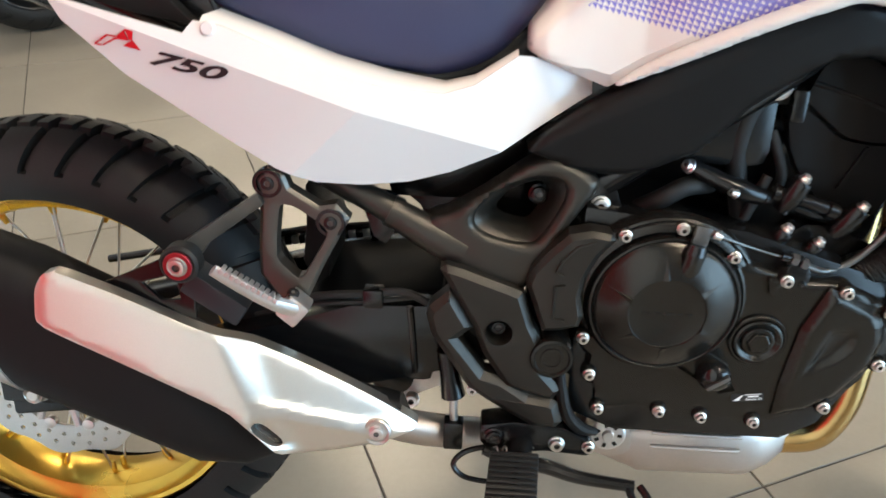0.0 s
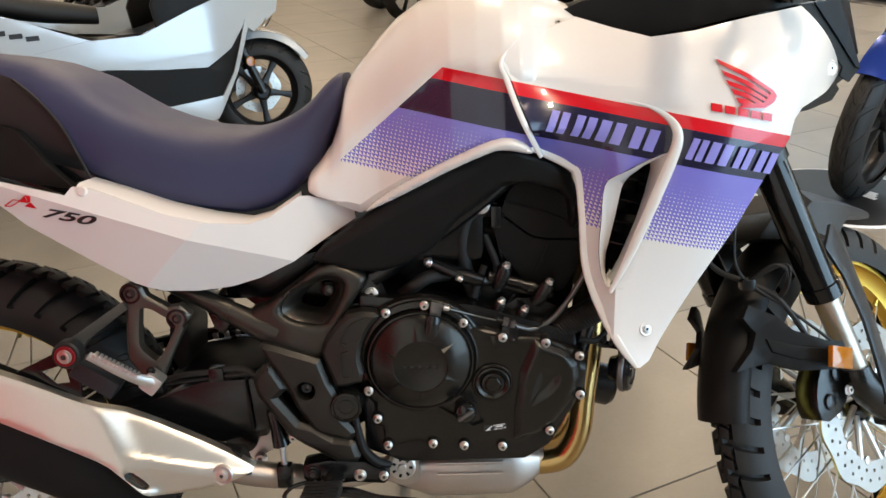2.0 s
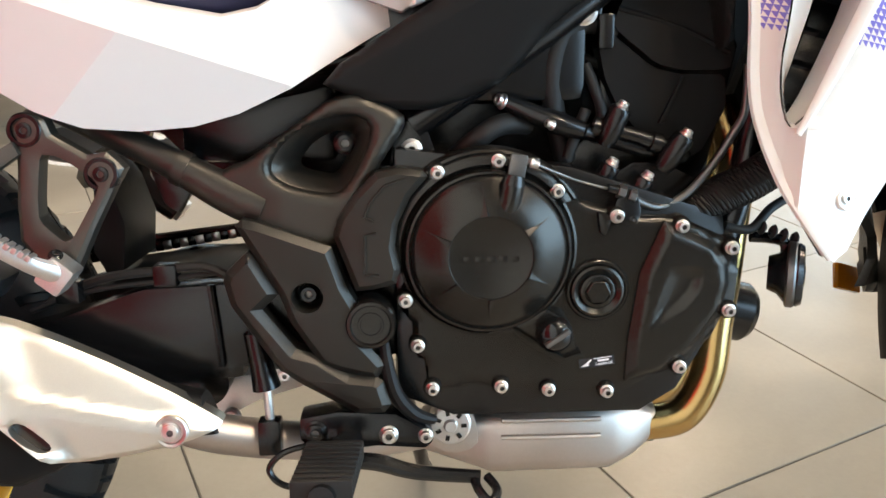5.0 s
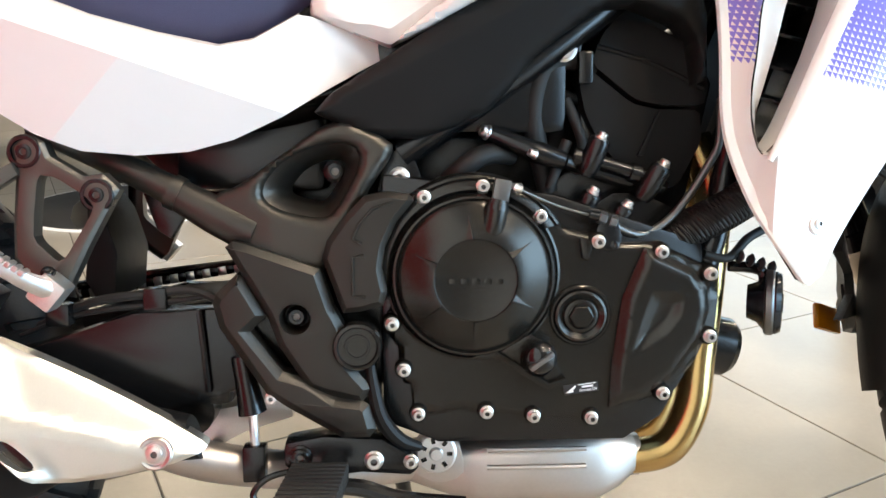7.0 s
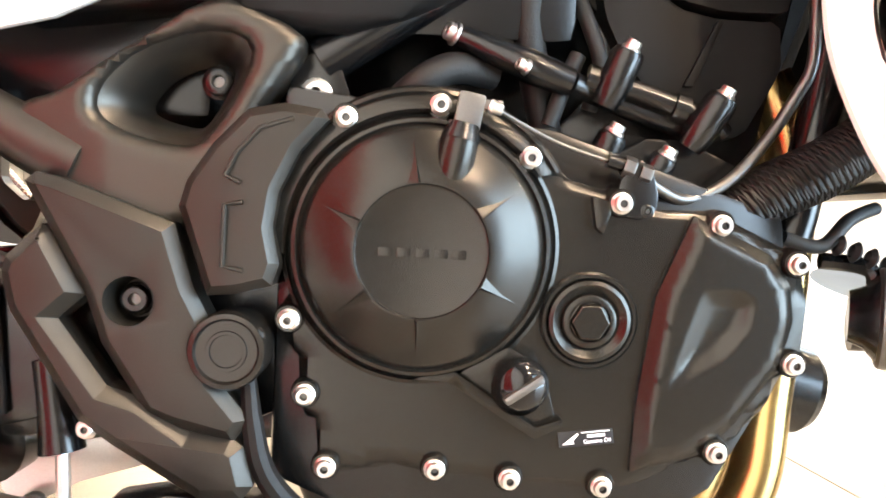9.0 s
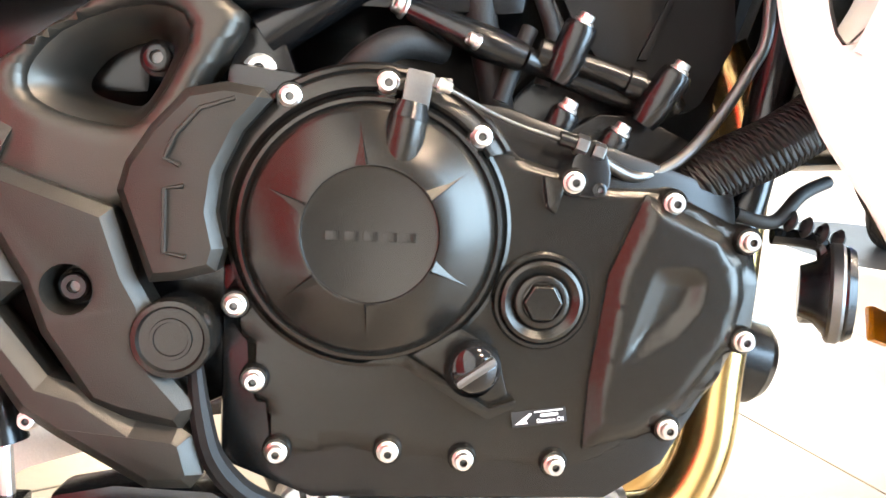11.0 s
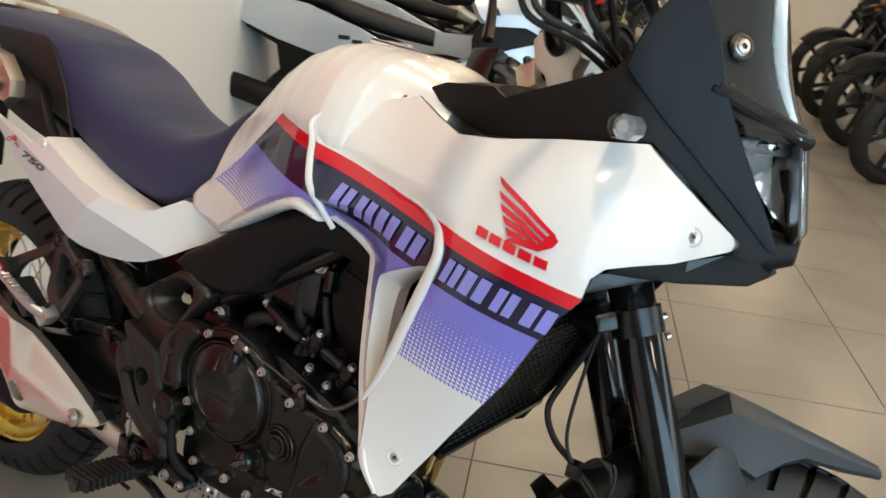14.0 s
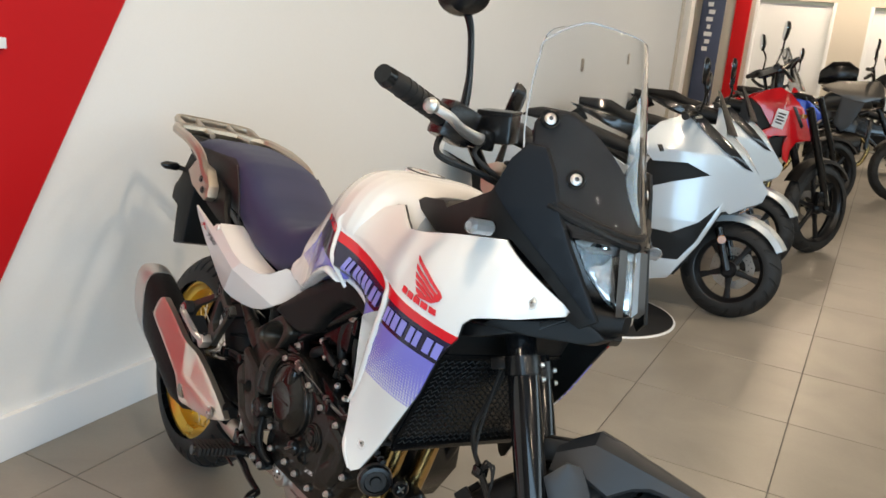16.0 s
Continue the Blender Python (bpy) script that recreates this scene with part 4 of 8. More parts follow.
part("plate_holder", plate([(-0.29, 0.93), (-0.34, 0.92), (-0.39, 0.83), (-0.43, 0.79), (-0.43, 0.748), (-0.372, 0.735), (-0.346, 0.610), (-0.262, 0.632), (-0.262, 0.70), (-0.255, 0.90)], -0.06, 0.06, 0.008), M_PLASTIC, moto, "black number plate holder")
for side in (1, -1):
    part("rear_indicator_arm", tube([(-0.36, -side * 0.04, 0.855), (-0.37, -side * 0.085, 0.862)], 0.008), M_RUBBER, moto)
    part("rear_indicator", loft([[(-0.372 + 0.016 * math.cos(a) * s, -side * yy, 0.862 + 0.014 * math.sin(a) * s) for a in [2 * math.pi * k / 14 for k in range(14)]] for yy, s in ((0.078, 0.7), (0.086, 1.0), (0.122, 0.95), (0.136, 0.4))]), M_BLACK, moto)

# matt black frame covers below the tank
TRIM = [(0.611, 0.700), (0.677, 0.743), (0.724, 0.773), (0.791, 0.810), (0.852, 0.842), (0.880, 0.848), (0.931, 0.834), (0.964, 0.820), (0.985, 0.804), (0.993, 0.785), (1.003, 0.720), (0.992, 0.715),
        (0.984, 0.762), (0.966, 0.778), (0.917, 0.793), (0.882, 0.787), (0.850, 0.765), (0.815, 0.738), (0.790, 0.706), (0.771, 0.685), (0.735, 0.667), (0.700, 0.656), (0.665, 0.656), (0.630, 0.664), (0.594, 0.681)]
for side in (1, -1):
    trim = part("frame_cover", panel(TRIM, edged(f_trim, (TRIM,), 0.007), 0.045, (), 0.010, 0, side, 4, (((0.665, 0.716), (0.87, 0.823)),)), M_PLASTIC, moto, "matt black angular cover below the tank", flat=50)

# engine: casing, cylinder and head
CASE = [(0.66, 0.36), (0.66, 0.62), (0.84, 0.60), (1.0, 0.55), (1.01, 0.45), (0.96, 0.36), (0.92, 0.335), (0.72, 0.335)]
engine = part("engine", plate(CASE, -0.148, 0.15, 0.008), M_BLACK, moto, "black twin-cylinder engine")
part("sump", plate([(0.71, 0.345), (0.93, 0.345), (0.92, 0.318), (0.75, 0.312)], -0.10, 0.10, 0.008), M_BLACK, engine)
COVER = [(0.690, 0.366), (0.687, 0.392), (0.676, 0.410), (0.676, 0.440), (0.664, 0.458), (0.665, 0.476), (0.674, 0.490), (0.668, 0.527), (0.678, 0.560), (0.690, 0.584), (0.694, 0.601), (0.706, 0.606), (0.732, 0.612), (0.752, 0.617),
         (0.770, 0.614), (0.795, 0.602), (0.815, 0.588), (0.830, 0.583), (0.849, 0.566), (0.874, 0.560), (0.890, 0.556), (0.909, 0.549), (0.940, 0.550), (0.955, 0.546), (0.978, 0.536), (0.998, 0.527), (1.010, 0.518),
         (1.016, 0.489), (1.014, 0.448), (1.003, 0.440), (0.992, 0.416), (0.976, 0.398), (0.966, 0.386), (0.950, 0.382), (0.926, 0.369), (0.902, 0.355), (0.880, 0.354), (0.850, 0.358), (0.822, 0.357), (0.800, 0.362), (0.772, 0.363), (0.740, 0.367), (0.705, 0.361)]
cover = part("engine_cover", panel(COVER, edged(f_cover, (COVER,), 0.008), 0.05, (), 0.010, 0), M_ENGINE, engine, "satin black right engine cover")
EN = Vector((0, -1, -0.07)).normalized()


def on_cover(x, z, up=0.0):
    return Vector((x, f_cover(x, z), z)) + EN * up


C = on_cover(0.754, 0.517)
bm = lathe([(0.1045, -0.012), (0.1040, -0.003), (0.1020, 0.0015), (0.0995, 0.0030), (0.0980, 0.0018), (0.0965, 0.0040), (0.0925, 0.0062), (0.0885, 0.0070), (0.0862, 0.0050), (0.0850, -0.002)], C, EN, 96)
bmesh.ops.bisect_plane(bm, geom=bm.verts[:] + bm.edges[:] + bm.faces[:], plane_co=C + Vector((-0.008, 0, 0.020)), plane_no=(0.35, 0, -1), clear_outer=True)
part("cover_flange", bm, M_ENGINE, cover, "stepped collar over the clutch cover", flat=25)
part("cover_ring", lathe([(0.0905, -0.004), (0.0900, 0.0015), (0.0875, 0.0025), (0.0862, 0.0010), (0.0850, 0.0045), (0.0838, 0.0040)], C, EN, 96), M_ENGINE, cover)
clutch = part("clutch_cover", lathe([(0.0835, 0.0), (0.0835, 0.009), (0.0822, 0.0115), (0.0800, 0.0120), (0.0785, 0.0105), (0.0770, 0.0120), (0.0755, 0.0140), (0.0735, 0.0155), (0.058, 0.0235), (0.0435, 0.0300), (0.0420, 0.0300), (0.0412, 0.0285), (0.0400, 0.0280), (0, 0.0283)], C, EN, 72), M_ENGINE, cover, "round black clutch cover with a flat centre")
for k, deg in enumerate((97, 34, -27, -90, -141, 158)):
    a = radians(deg)
    rad = Vector((math.cos(a), 0, math.sin(a)))
    rad = (rad - EN * rad.dot(EN)).normalized()
    tan = EN.cross(rad)
    p0, p1 = C + rad * 0.0425 + EN * 0.0285, C + rad * 0.074 + EN * 0.0145
    bm = bmesh.new()
    vs = [bm.verts.new(p) for p in (p0 + tan * 0.0100, p0 - tan * 0.0040, p0 - tan * 0.001 + EN * 0.0042, p1 + tan * 0.0016, p1 - tan * 0.0012, p1 + EN * 0.0005)]
    for fi in ((0, 2, 5, 3), (1, 4, 5, 2), (0, 1, 2), (3, 5, 4), (0, 3, 4, 1)):
        bm.faces.new([vs[i] for i in fi])
    part("cover_rib", bm, M_ENGINE, cover, smooth=False)
for k in range(5):
    b0 = C + Vector((-0.027 + 0.0115 * k, 0, -0.001)) + EN * 0.0283
    part("cast_mark", block((0, -0.0004, -0.0028), (0.0085, 0.0008, 0.0028), 0.0003, Matrix.Translation(b0)), M_ENGINE, cover)
# cable arm and bracket on top of the clutch cover
part("cable_boss", tube([C + Vector((0.0145, 0, 0.040)) + EN * 0.016, C + Vector((0.0185, 0, 0.058)) + EN * 0.022, C + Vector((0.0215, 0, 0.074)) + EN * 0.023], [0.0135, 0.0122, 0.0112], 18, 2), M_ENGINE, cover)
part("cable_boss_top", tube([C + Vector((0.0205, 0, 0.070)) + EN * 0.0232, C + Vector((0.0225, 0, 0.080)) + EN * 0.0232], [0.0125, 0.0095], 16, 1), M_BLACK, cover)
part("cable_arm", block((-0.0085, -0.0035, -0.013), (0.0085, 0.0035, 0.013), 0.0022, Matrix.Translation(C + Vector((0.0255, 0, 0.0865)) + EN * 0.02) @ pose(0, 0, 0, 0, 10, 0)), M_ARM, cover, "dark plated clutch arm")
part("arm_tab", block((-0.008, -0.002, -0.003), (0.010, 0.002, 0.003), 0.001, Matrix.Translation(C + Vector((0.0365, 0, 0.0925)) + EN * 0.020)), M_ARM, cover)
bolt("cable_nut", C + Vector((0.0385, 0, 0.0915)) + EN * 0.022, cover, 0.0042, 0.008, (1, -0.3, -0.35), M_CHROME)
part("clutch_cable", tube([C + Vector((0.040, 0, 0.091)) + EN * 0.022, (0.834, -0.168, 0.590), (0.862, -0.165, 0.5815), (0.877, -0.163, 0.578)], 0.0013, 8), M_ARM, cover)
part("cable_sleeve", tube([(0.872, -0.164, 0.5795), (0.884, -0.163, 0.5765)], 0.0048, 12, 1), M_BLACK, cover)
for x, z, r in ((0.8865, 0.5755, 0.0072), (0.8975, 0.5715, 0.0068)):
    part("cable_locknut", lathe([(r * 0.9, -0.004), (r, -0.003), (r, 0.003), (r * 0.9, 0.004), (0, 0.004)], (x, -0.163, z), (0.95, 0, -0.3), 6), M_ARM, cover, smooth=False)
part("cable_bracket", plate(rounded([(0.878, 0.562), (0.892, 0.582), (0.902, 0.575), (0.908, 0.553), (0.900, 0.541), (0.882, 0.543)]), -0.166, -0.160, 0.0015), M_BLACK, cover, "black bracket holding the clutch cable")
bolt("bracket_screw", (0.8995, -0.166, 0.5475), cover, 0.0042, 0.002, EN, M_BLACK)

# plugs and filler
P1 = on_cover(0.8665, 0.474)
part("timing_plug", lathe([(0.0325, -0.002), (0.0325, 0.003), (0.031, 0.0045), (0.029, 0.0045), (0.0275, 0.003), (0.0270, 0.006), (0.0245, 0.007), (0.0185, 0.003), (0.0175, 0.006), (0.0155, 0.0068), (0.0135, 0.0068)], P1, EN, 48), M_ENGINE, cover)
part("plug_hex", lathe([(0.0150, 0.0055), (0.0135, 0.006), (0.0125, 0.0095), (0.0115, 0.010), (0, 0.010)], P1, EN, 6), M_ENGINE, cover, smooth=False)
P2 = on_cover(0.822, 0.428)
part("filler_neck", lathe([(0.0175, -0.004), (0.0170, 0.012), (0.0155, 0.015), (0.0150, 0.018)], P2, EN, 28), M_ENGINE, cover)
part("filler_cap", lathe([(0.0150, 0.012), (0.0172, 0.016), (0.0176, 0.021), (0.0165, 0.026), (0.0125, 0.0305), (0.006, 0.033), (0, 0.0335)], P2 + Vector((0, 0, 0.006)), EN, 28), M_FORK, cover, "glossy black oil filler cap")
# the black cap's bright highlight is put into a paler grip metal
part("filler_grip", block((-0.0145, -0.0045, -0.0030), (0.0145, 0.0045, 0.0030), 0.0028, Matrix.Translation(P2 + Vector((0, 0, 0.006)) + EN * 0.032) @ pose(0, 0, 0, 0, -35, 0)), M_ARM, cover, "grip of the oil filler cap, paled as its highlight")
# raised ribs and the front bulge of the cover
part("rib_angle", panel([(0.752, 0.431), (0.772, 0.437), (0.780, 0.437), (0.835, 0.402), (0.852, 0.408), (0.8525, 0.403), (0.834, 0.394), (0.776, 0.430)], lambda x, z: f_cover(x, z) - 0.0085, 0.012, (), 0.03, 0.003), M_ENGINE, cover)
part("filler_web", panel([(0.780, 0.434), (0.834, 0.398), (0.850, 0.404), (0.840, 0.440), (0.815, 0.455)], lambda x, z: f_cover(x, z) - 0.003, 0.006, (), 0.03, 0.003), M_ENGINE, cover)
BULGE = [(0.931, 0.546), (0.952, 0.537), (0.984, 0.523), (0.999, 0.503), (1.003, 0.480), (0.997, 0.449), (0.967, 0.405), (0.937, 0.383), (0.901, 0.373), (0.902, 0.420), (0.910, 0.492)]
INNER = [(0.918, 0.428), (0.957, 0.452), (0.972, 0.471), (0.975, 0.490), (0.965, 0.500), (0.938, 0.500)]


def f_bulge(x, z):
    """The raised front of the cover with a hollow sunk into it."""
    deep = 1.0
    for (x0, z0), (x1, z1) in zip(INNER, INNER[1:] + INNER[:1]):
        n = math.hypot(x1 - x0, z1 - z0)
        deep = min(deep, ((x1 - x0) * (z - z0) - (z1 - z0) * (x - x0)) / n)
    fade = ease(((x - 0.925) * 0.75 - (z - 0.500) * 0.66 + 0.005) / 0.045)
    return f_cover(x, z) - 0.0105 + 0.0055 * ease(deep / 0.012) * fade


part("cover_bulge", panel(BULGE, edged(f_bulge, (BULGE,), 0.009, 0.8), 0.02, (), 0.004, 0, 1, 2, tuple(zip(INNER, INNER[1:] + INNER[:1]))), M_ENGINE, cover)
part("front_rib", panel([(0.862, 0.556), (0.878, 0.552), (0.872, 0.530), (0.866, 0.535)], lambda x, z: f_cover(x, z) - 0.006, 0.01, (), 0.03, 0.003), M_ENGINE, cover)
BOLTS = [(0.703, 0.597), (0.762, 0.608), (0.821, 0.578), (0.882, 0.552), (0.949, 0.541), (1.002, 0.518), (1.005, 0.451), (0.958, 0.389), (0.882, 0.363), (0.820, 0.366), (0.770, 0.371), (0.698, 0.370), (0.683, 0.418), (0.671, 0.467)]
for x, z in BOLTS:
    part("bolt_boss", lathe([(0.0100, -0.012), (0.0096, 0.0030), (0.0086, 0.0045), (0, 0.0045)], on_cover(x, z), EN, 18), M_ENGINE, cover)
    bolt("cover_bolt", on_cover(x, z, 0.0045), cover, 0.0064, 0.0070, EN, M_CHROME)
# maker's oil label
label_m = Matrix.Translation(on_cover(0.8705, 0.3945, 0.0006)) @ pose(0, 0, 0, -4, -7.5, 0)
label = part("oil_label", block((-0.0185, -0.0004, -0.0052), (0.0185, 0.0002, 0.0052), 0.0002), M_DECAL_BLACK, cover, "small black label with white writing", label_m)
part("label_mark", plate([(-0.0165, -0.0032), (-0.006, 0.0036), (-0.0045, 0.0030), (-0.009, -0.0012), (-0.008, -0.0032)], -0.0012, -0.0006, 0), M_TRIM, cover, "white emblem shape", label_m)


def lettering(text, size, material, m, parent, name="writing", wide=None):
    cu = bpy.data.curves.new("writing", "FONT")
    cu.body, cu.size, cu.extrude, cu.offset = text, size, size * 0.02, size * 0.02
    ob = bpy.data.objects.new("writing", cu)
    scene.collection.objects.link(ob)
    bpy.context.view_layer.update()
    me = bpy.data.meshes.new_from_object(ob.evaluated_get(bpy.context.evaluated_depsgraph_get()))
    bpy.data.objects.remove(ob)
    bpy.data.curves.remove(cu)
    bm = bmesh.new()
    bm.from_mesh(me)
    bpy.data.meshes.remove(me)
    k = (wide / max(v.co.x for v in bm.verts)) if wide else 1
    for v in bm.verts:
        v.co.x *= k
    return part(name, bm, material, parent, "", m, smooth=False)


lettering("Genuine Oil", 0.0038, M_TRIM, label_m @ Matrix.Translation((-0.002, -0.0008, -0.0036)) @ pose(0, 0, 0, 90, 0, 0), cover, wide=0.0185)
part("writing_bar", block((0.001, -0.0012, 0.0002), (0.013, -0.0006, 0.0022), 0), M_TRIM, cover, "", label_m)
part("writing_bar", block((-0.003, -0.0012, 0.0034), (0.0165, -0.0006, 0.0042), 0), M_TRIM, cover, "", label_m)

# cylinder block and head, leaning forward
CYL = [(0.835, 0.595), (0.882, 0.640), (0.878, 0.712), (0.897, 0.768), (0.915, 0.785), (1.005, 0.770), (1.028, 0.720), (1.012, 0.640), (0.995, 0.560), (0.90, 0.545)]
cyl = part("cylinder", plate(CYL, -0.085, 0.12, 0.006), M_BLACK, engine, "black cylinder block")
part("cam_cover", panel(rounded([(0.884, 0.738), (0.897, 0.770), (0.909, 0.783), (0.943, 0.784), (0.996, 0.756), (1.014, 0.717), (1.009, 0.695), (0.962, 0.6945), (0.933, 0.700)], 1, 0.12), lambda x, z: -0.112 + 0.10 * max(0, z - 0.745), 0.035, (), 0.02, 0.003), M_PLASTIC, cyl, "dark moulded cam cover")
part("head_side", panel(rounded([(0.882, 0.734), (0.932, 0.696), (0.962, 0.690), (1.007, 0.690), (1.010, 0.656), (0.985, 0.606), (0.940, 0.604), (0.893, 0.660), (0.880, 0.686), (0.872, 0.722)], 1, 0.12), lambda x, z: -0.106 + 0.06 * max(0, 0.66 - z), 0.03, (), 0.02, 0.003), M_PLASTIC, cyl, "dark cover over the camshaft drive")
part("cover_step", panel([(0.960, 0.688), (0.965, 0.688), (0.945, 0.640), (0.938, 0.640)], lambda x, z: -0.109, 0.006, (), 0.05, 0.001), M_PLASTIC, cyl)
part("cam_rib", tube([(0.890, -0.1115, 0.756), (0.955, -0.1105, 0.737), (1.008, -0.112, 0.712)], 0.003, 8), M_PLASTIC, cyl)
part("chain_case", panel([(0.86, 0.57), (0.91, 0.60), (0.94, 0.60), (0.985, 0.58), (0.99, 0.552), (0.93, 0.548)], lambda x, z: -0.118, 0.03, (), 0.05, 0.006), M_BLACK, cyl)
for x0, z0, x1, z1, r in ((0.876, 0.620, 0.890, 0.657, 0.0118), (0.937, 0.594, 0.957, 0.629, 0.0118), (0.871, 0.574, 0.882, 0.600, 0.0105), (0.905, 0.562, 0.919, 0.586, 0.0100)):
    foot, top = Vector((x0, -0.128, z0)), Vector((x1, -0.138, z1))
    boss = part("stud_boss", tube([foot, foot.lerp(top, 0.25), foot.lerp(top, 0.9), top], [r * 0.8, r, r, r * 0.85], 18, 1), M_BLACK, cyl)
    part("boss_ring", tube([foot.lerp(top, 0.42), foot.lerp(top, 0.50)], r * 1.08, 18, 1), M_BLACK, boss)
    bolt("stud", top, boss, 0.0062, 0.007, (0.42, -0.25, 0.86), M_CHROME)
part("rail_pipe", tube([(0.862, -0.126, 0.638), (0.905, -0.126, 0.629), (0.950, -0.126, 0.614), (0.962, -0.122, 0.606)], 0.0082, 14, 4), M_BLACK, cyl, "black pipe between the bosses")
for x, z in ((0.868, 0.637), (0.930, 0.621)):
    part("pipe_collar", lathe([(0.0082, -0.006), (0.0108, -0.005), (0.0108, 0.005), (0.0082, 0.006)], (x, -0.126, z), (0.95, 0, -0.28), 14), M_BLACK, cyl)
# hoses, pipes and sensors round the head
hoses = [([(0.776, -0.125, 0.662), (0.800, -0.130, 0.652), (0.826, -0.132, 0.642), (0.852, -0.130, 0.634)], [0.008, 0.010, 0.012, 0.010], M_BLACK, "sensor"),
         ([(0.852, -0.130, 0.634), (0.875, -0.120, 0.628), (0.905, -0.118, 0.618), (0.950, -0.115, 0.606)], 0.0085, M_BLACK, "pipe"),
         ([(0.842, -0.100, 0.600), (0.826, -0.108, 0.66), (0.824, -0.112, 0.70), (0.836, -0.110, 0.732), (0.862, -0.105, 0.742), (0.890, -0.095, 0.735)], 0.0115, M_RUBBER, "coolant_hose"),
         ([(0.720, -0.10, 0.600), (0.745, -0.125, 0.625), (0.770, -0.125, 0.640), (0.800, -0.11, 0.640)], 0.011, M_RUBBER, "breather_hose"),
         ([(0.900, -0.158, 0.568), (0.930, -0.146, 0.557), (0.960, -0.142, 0.570), (0.986, -0.140, 0.599), (1.006, -0.140, 0.632), (1.015, -0.142, 0.655), (1.016, -0.140, 0.70)], 0.0042, M_ARM, "clutch_pipe"),
         ([(0.965, -0.12, 0.545), (0.995, -0.135, 0.566), (1.030, -0.142, 0.585), (1.065, -0.140, 0.612), (1.085, -0.12, 0.65)], 0.021, M_BRAID, "radiator_hose"),
         ([(0.860, -0.10, 0.70), (0.868, -0.105, 0.68), (0.878, -0.105, 0.65), (0.872, -0.10, 0.62)], 0.006, M_RUBBER, "vacuum_hose"),
         ([(0.80, -0.08, 0.66), (0.83, -0.09, 0.69), (0.85, -0.085, 0.71), (0.88, -0.08, 0.70)], 0.005, M_RUBBER, "wire_loom"),
         ([(1.005, -0.135, 0.535), (1.035, -0.130, 0.530), (1.06, -0.120, 0.550), (1.09, -0.10, 0.56)], 0.005, M_RUBBER, "wire_loom"),
         ([(0.84, -0.12, 0.605), (0.848, -0.122, 0.63), (0.858, -0.120, 0.655)], 0.006, M_RUBBER, "wire_loom")]
for pts, r, m_, nm in hoses:
    part(nm, tube(pts, r, 12, 6), m_, moto)
for x, z, y, r in ((0.772, 0.663, -0.125, 0.0075), (0.820, 0.640, -0.142, 0.005)):
    bolt("sensor_nut", (x, y, z), moto, r, 0.008, (-0.8, -0.3, 0.3), M_CHROME)
bolt("frame_bolt", (0.853, -0.118, 0.752), moto, 0.013, 0.010, (0, -1, 0), M_CHROME, "bright flanged engine mount bolt")
part("engine_hanger", plate([(0.82, 0.78), (0.88, 0.79), (0.872, 0.74), (0.85, 0.73), (0.832, 0.745)], -0.112, -0.09, 0.004), M_BLACK, moto)
part("clamp", block((0.868, -0.125, 0.715), (0.884, -0.095, 0.75), 0.004), M_BLACK, moto)
part("throttle_body", lathe([(0, 0), (0.03, 0), (0.03, 0.03), (0.024, 0.034), (0.024, 0.07), (0, 0.07)], (0.80, -0.02, 0.70), (0.5, -0.6, -0.4), 24), M_BLACK, moto)
part("throttle_rack", plate([(0.68, 0.56), (0.66, 0.66), (0.72, 0.76), (0.90, 0.79), (0.90, 0.58)], 0.0, 0.09, 0.01), M_BLACK, moto, "black intake parts between the frame rails")
part("rail_inner", plate([(0.80, 0.72), (0.86, 0.80), (1.02, 0.80), (1.03, 0.62), (0.98, 0.60), (0.96, 0.74)], 0.06, 0.10, 0.01), M_BLACK, moto)
part("airbox", block((0.62, -0.12, 0.66), (0.86, 0.12, 0.80), 0.02), M_BLACK, moto)

# main frame: cast pivot plate with an opening, and the tube to the rear
CAST = [(0.484, 0.561), (0.470, 0.580), (0.494, 0.600), (0.514, 0.606), (0.560, 0.638), (0.600, 0.668), (0.625, 0.676), (0.672, 0.652), (0.672, 0.640), (0.652, 0.610), (0.628, 0.570), (0.604, 0.522), (0.585, 0.515), (0.520, 0.538)]
HOLE = [(0.541, 0.606), (0.548, 0.618), (0.566, 0.636), (0.604, 0.651), (0.632, 0.650), (0.640, 0.634), (0.628, 0.606), (0.612, 0.580), (0.600, 0.574), (0.566, 0.580), (0.548, 0.588), (0.541, 0.596)]
HOLE_IN = [(0.566, 0.606), (0.570, 0.612), (0.580, 0.624), (0.600, 0.634), (0.615, 0.634), (0.620, 0.626), (0.612, 0.606), (0.604, 0.594), (0.598, 0.590), (0.582, 0.593), (0.572, 0.596), (0.566, 0.600)]


HOLE, HOLE_IN, CAST = rounded(HOLE), rounded(HOLE_IN), rounded(CAST, 1, 0.2)


def f_cast(x, z):
    return -0.160 + 0.12 * max(0.0, 0.55 - x) + 0.10 * max(0.0, z - 0.62)


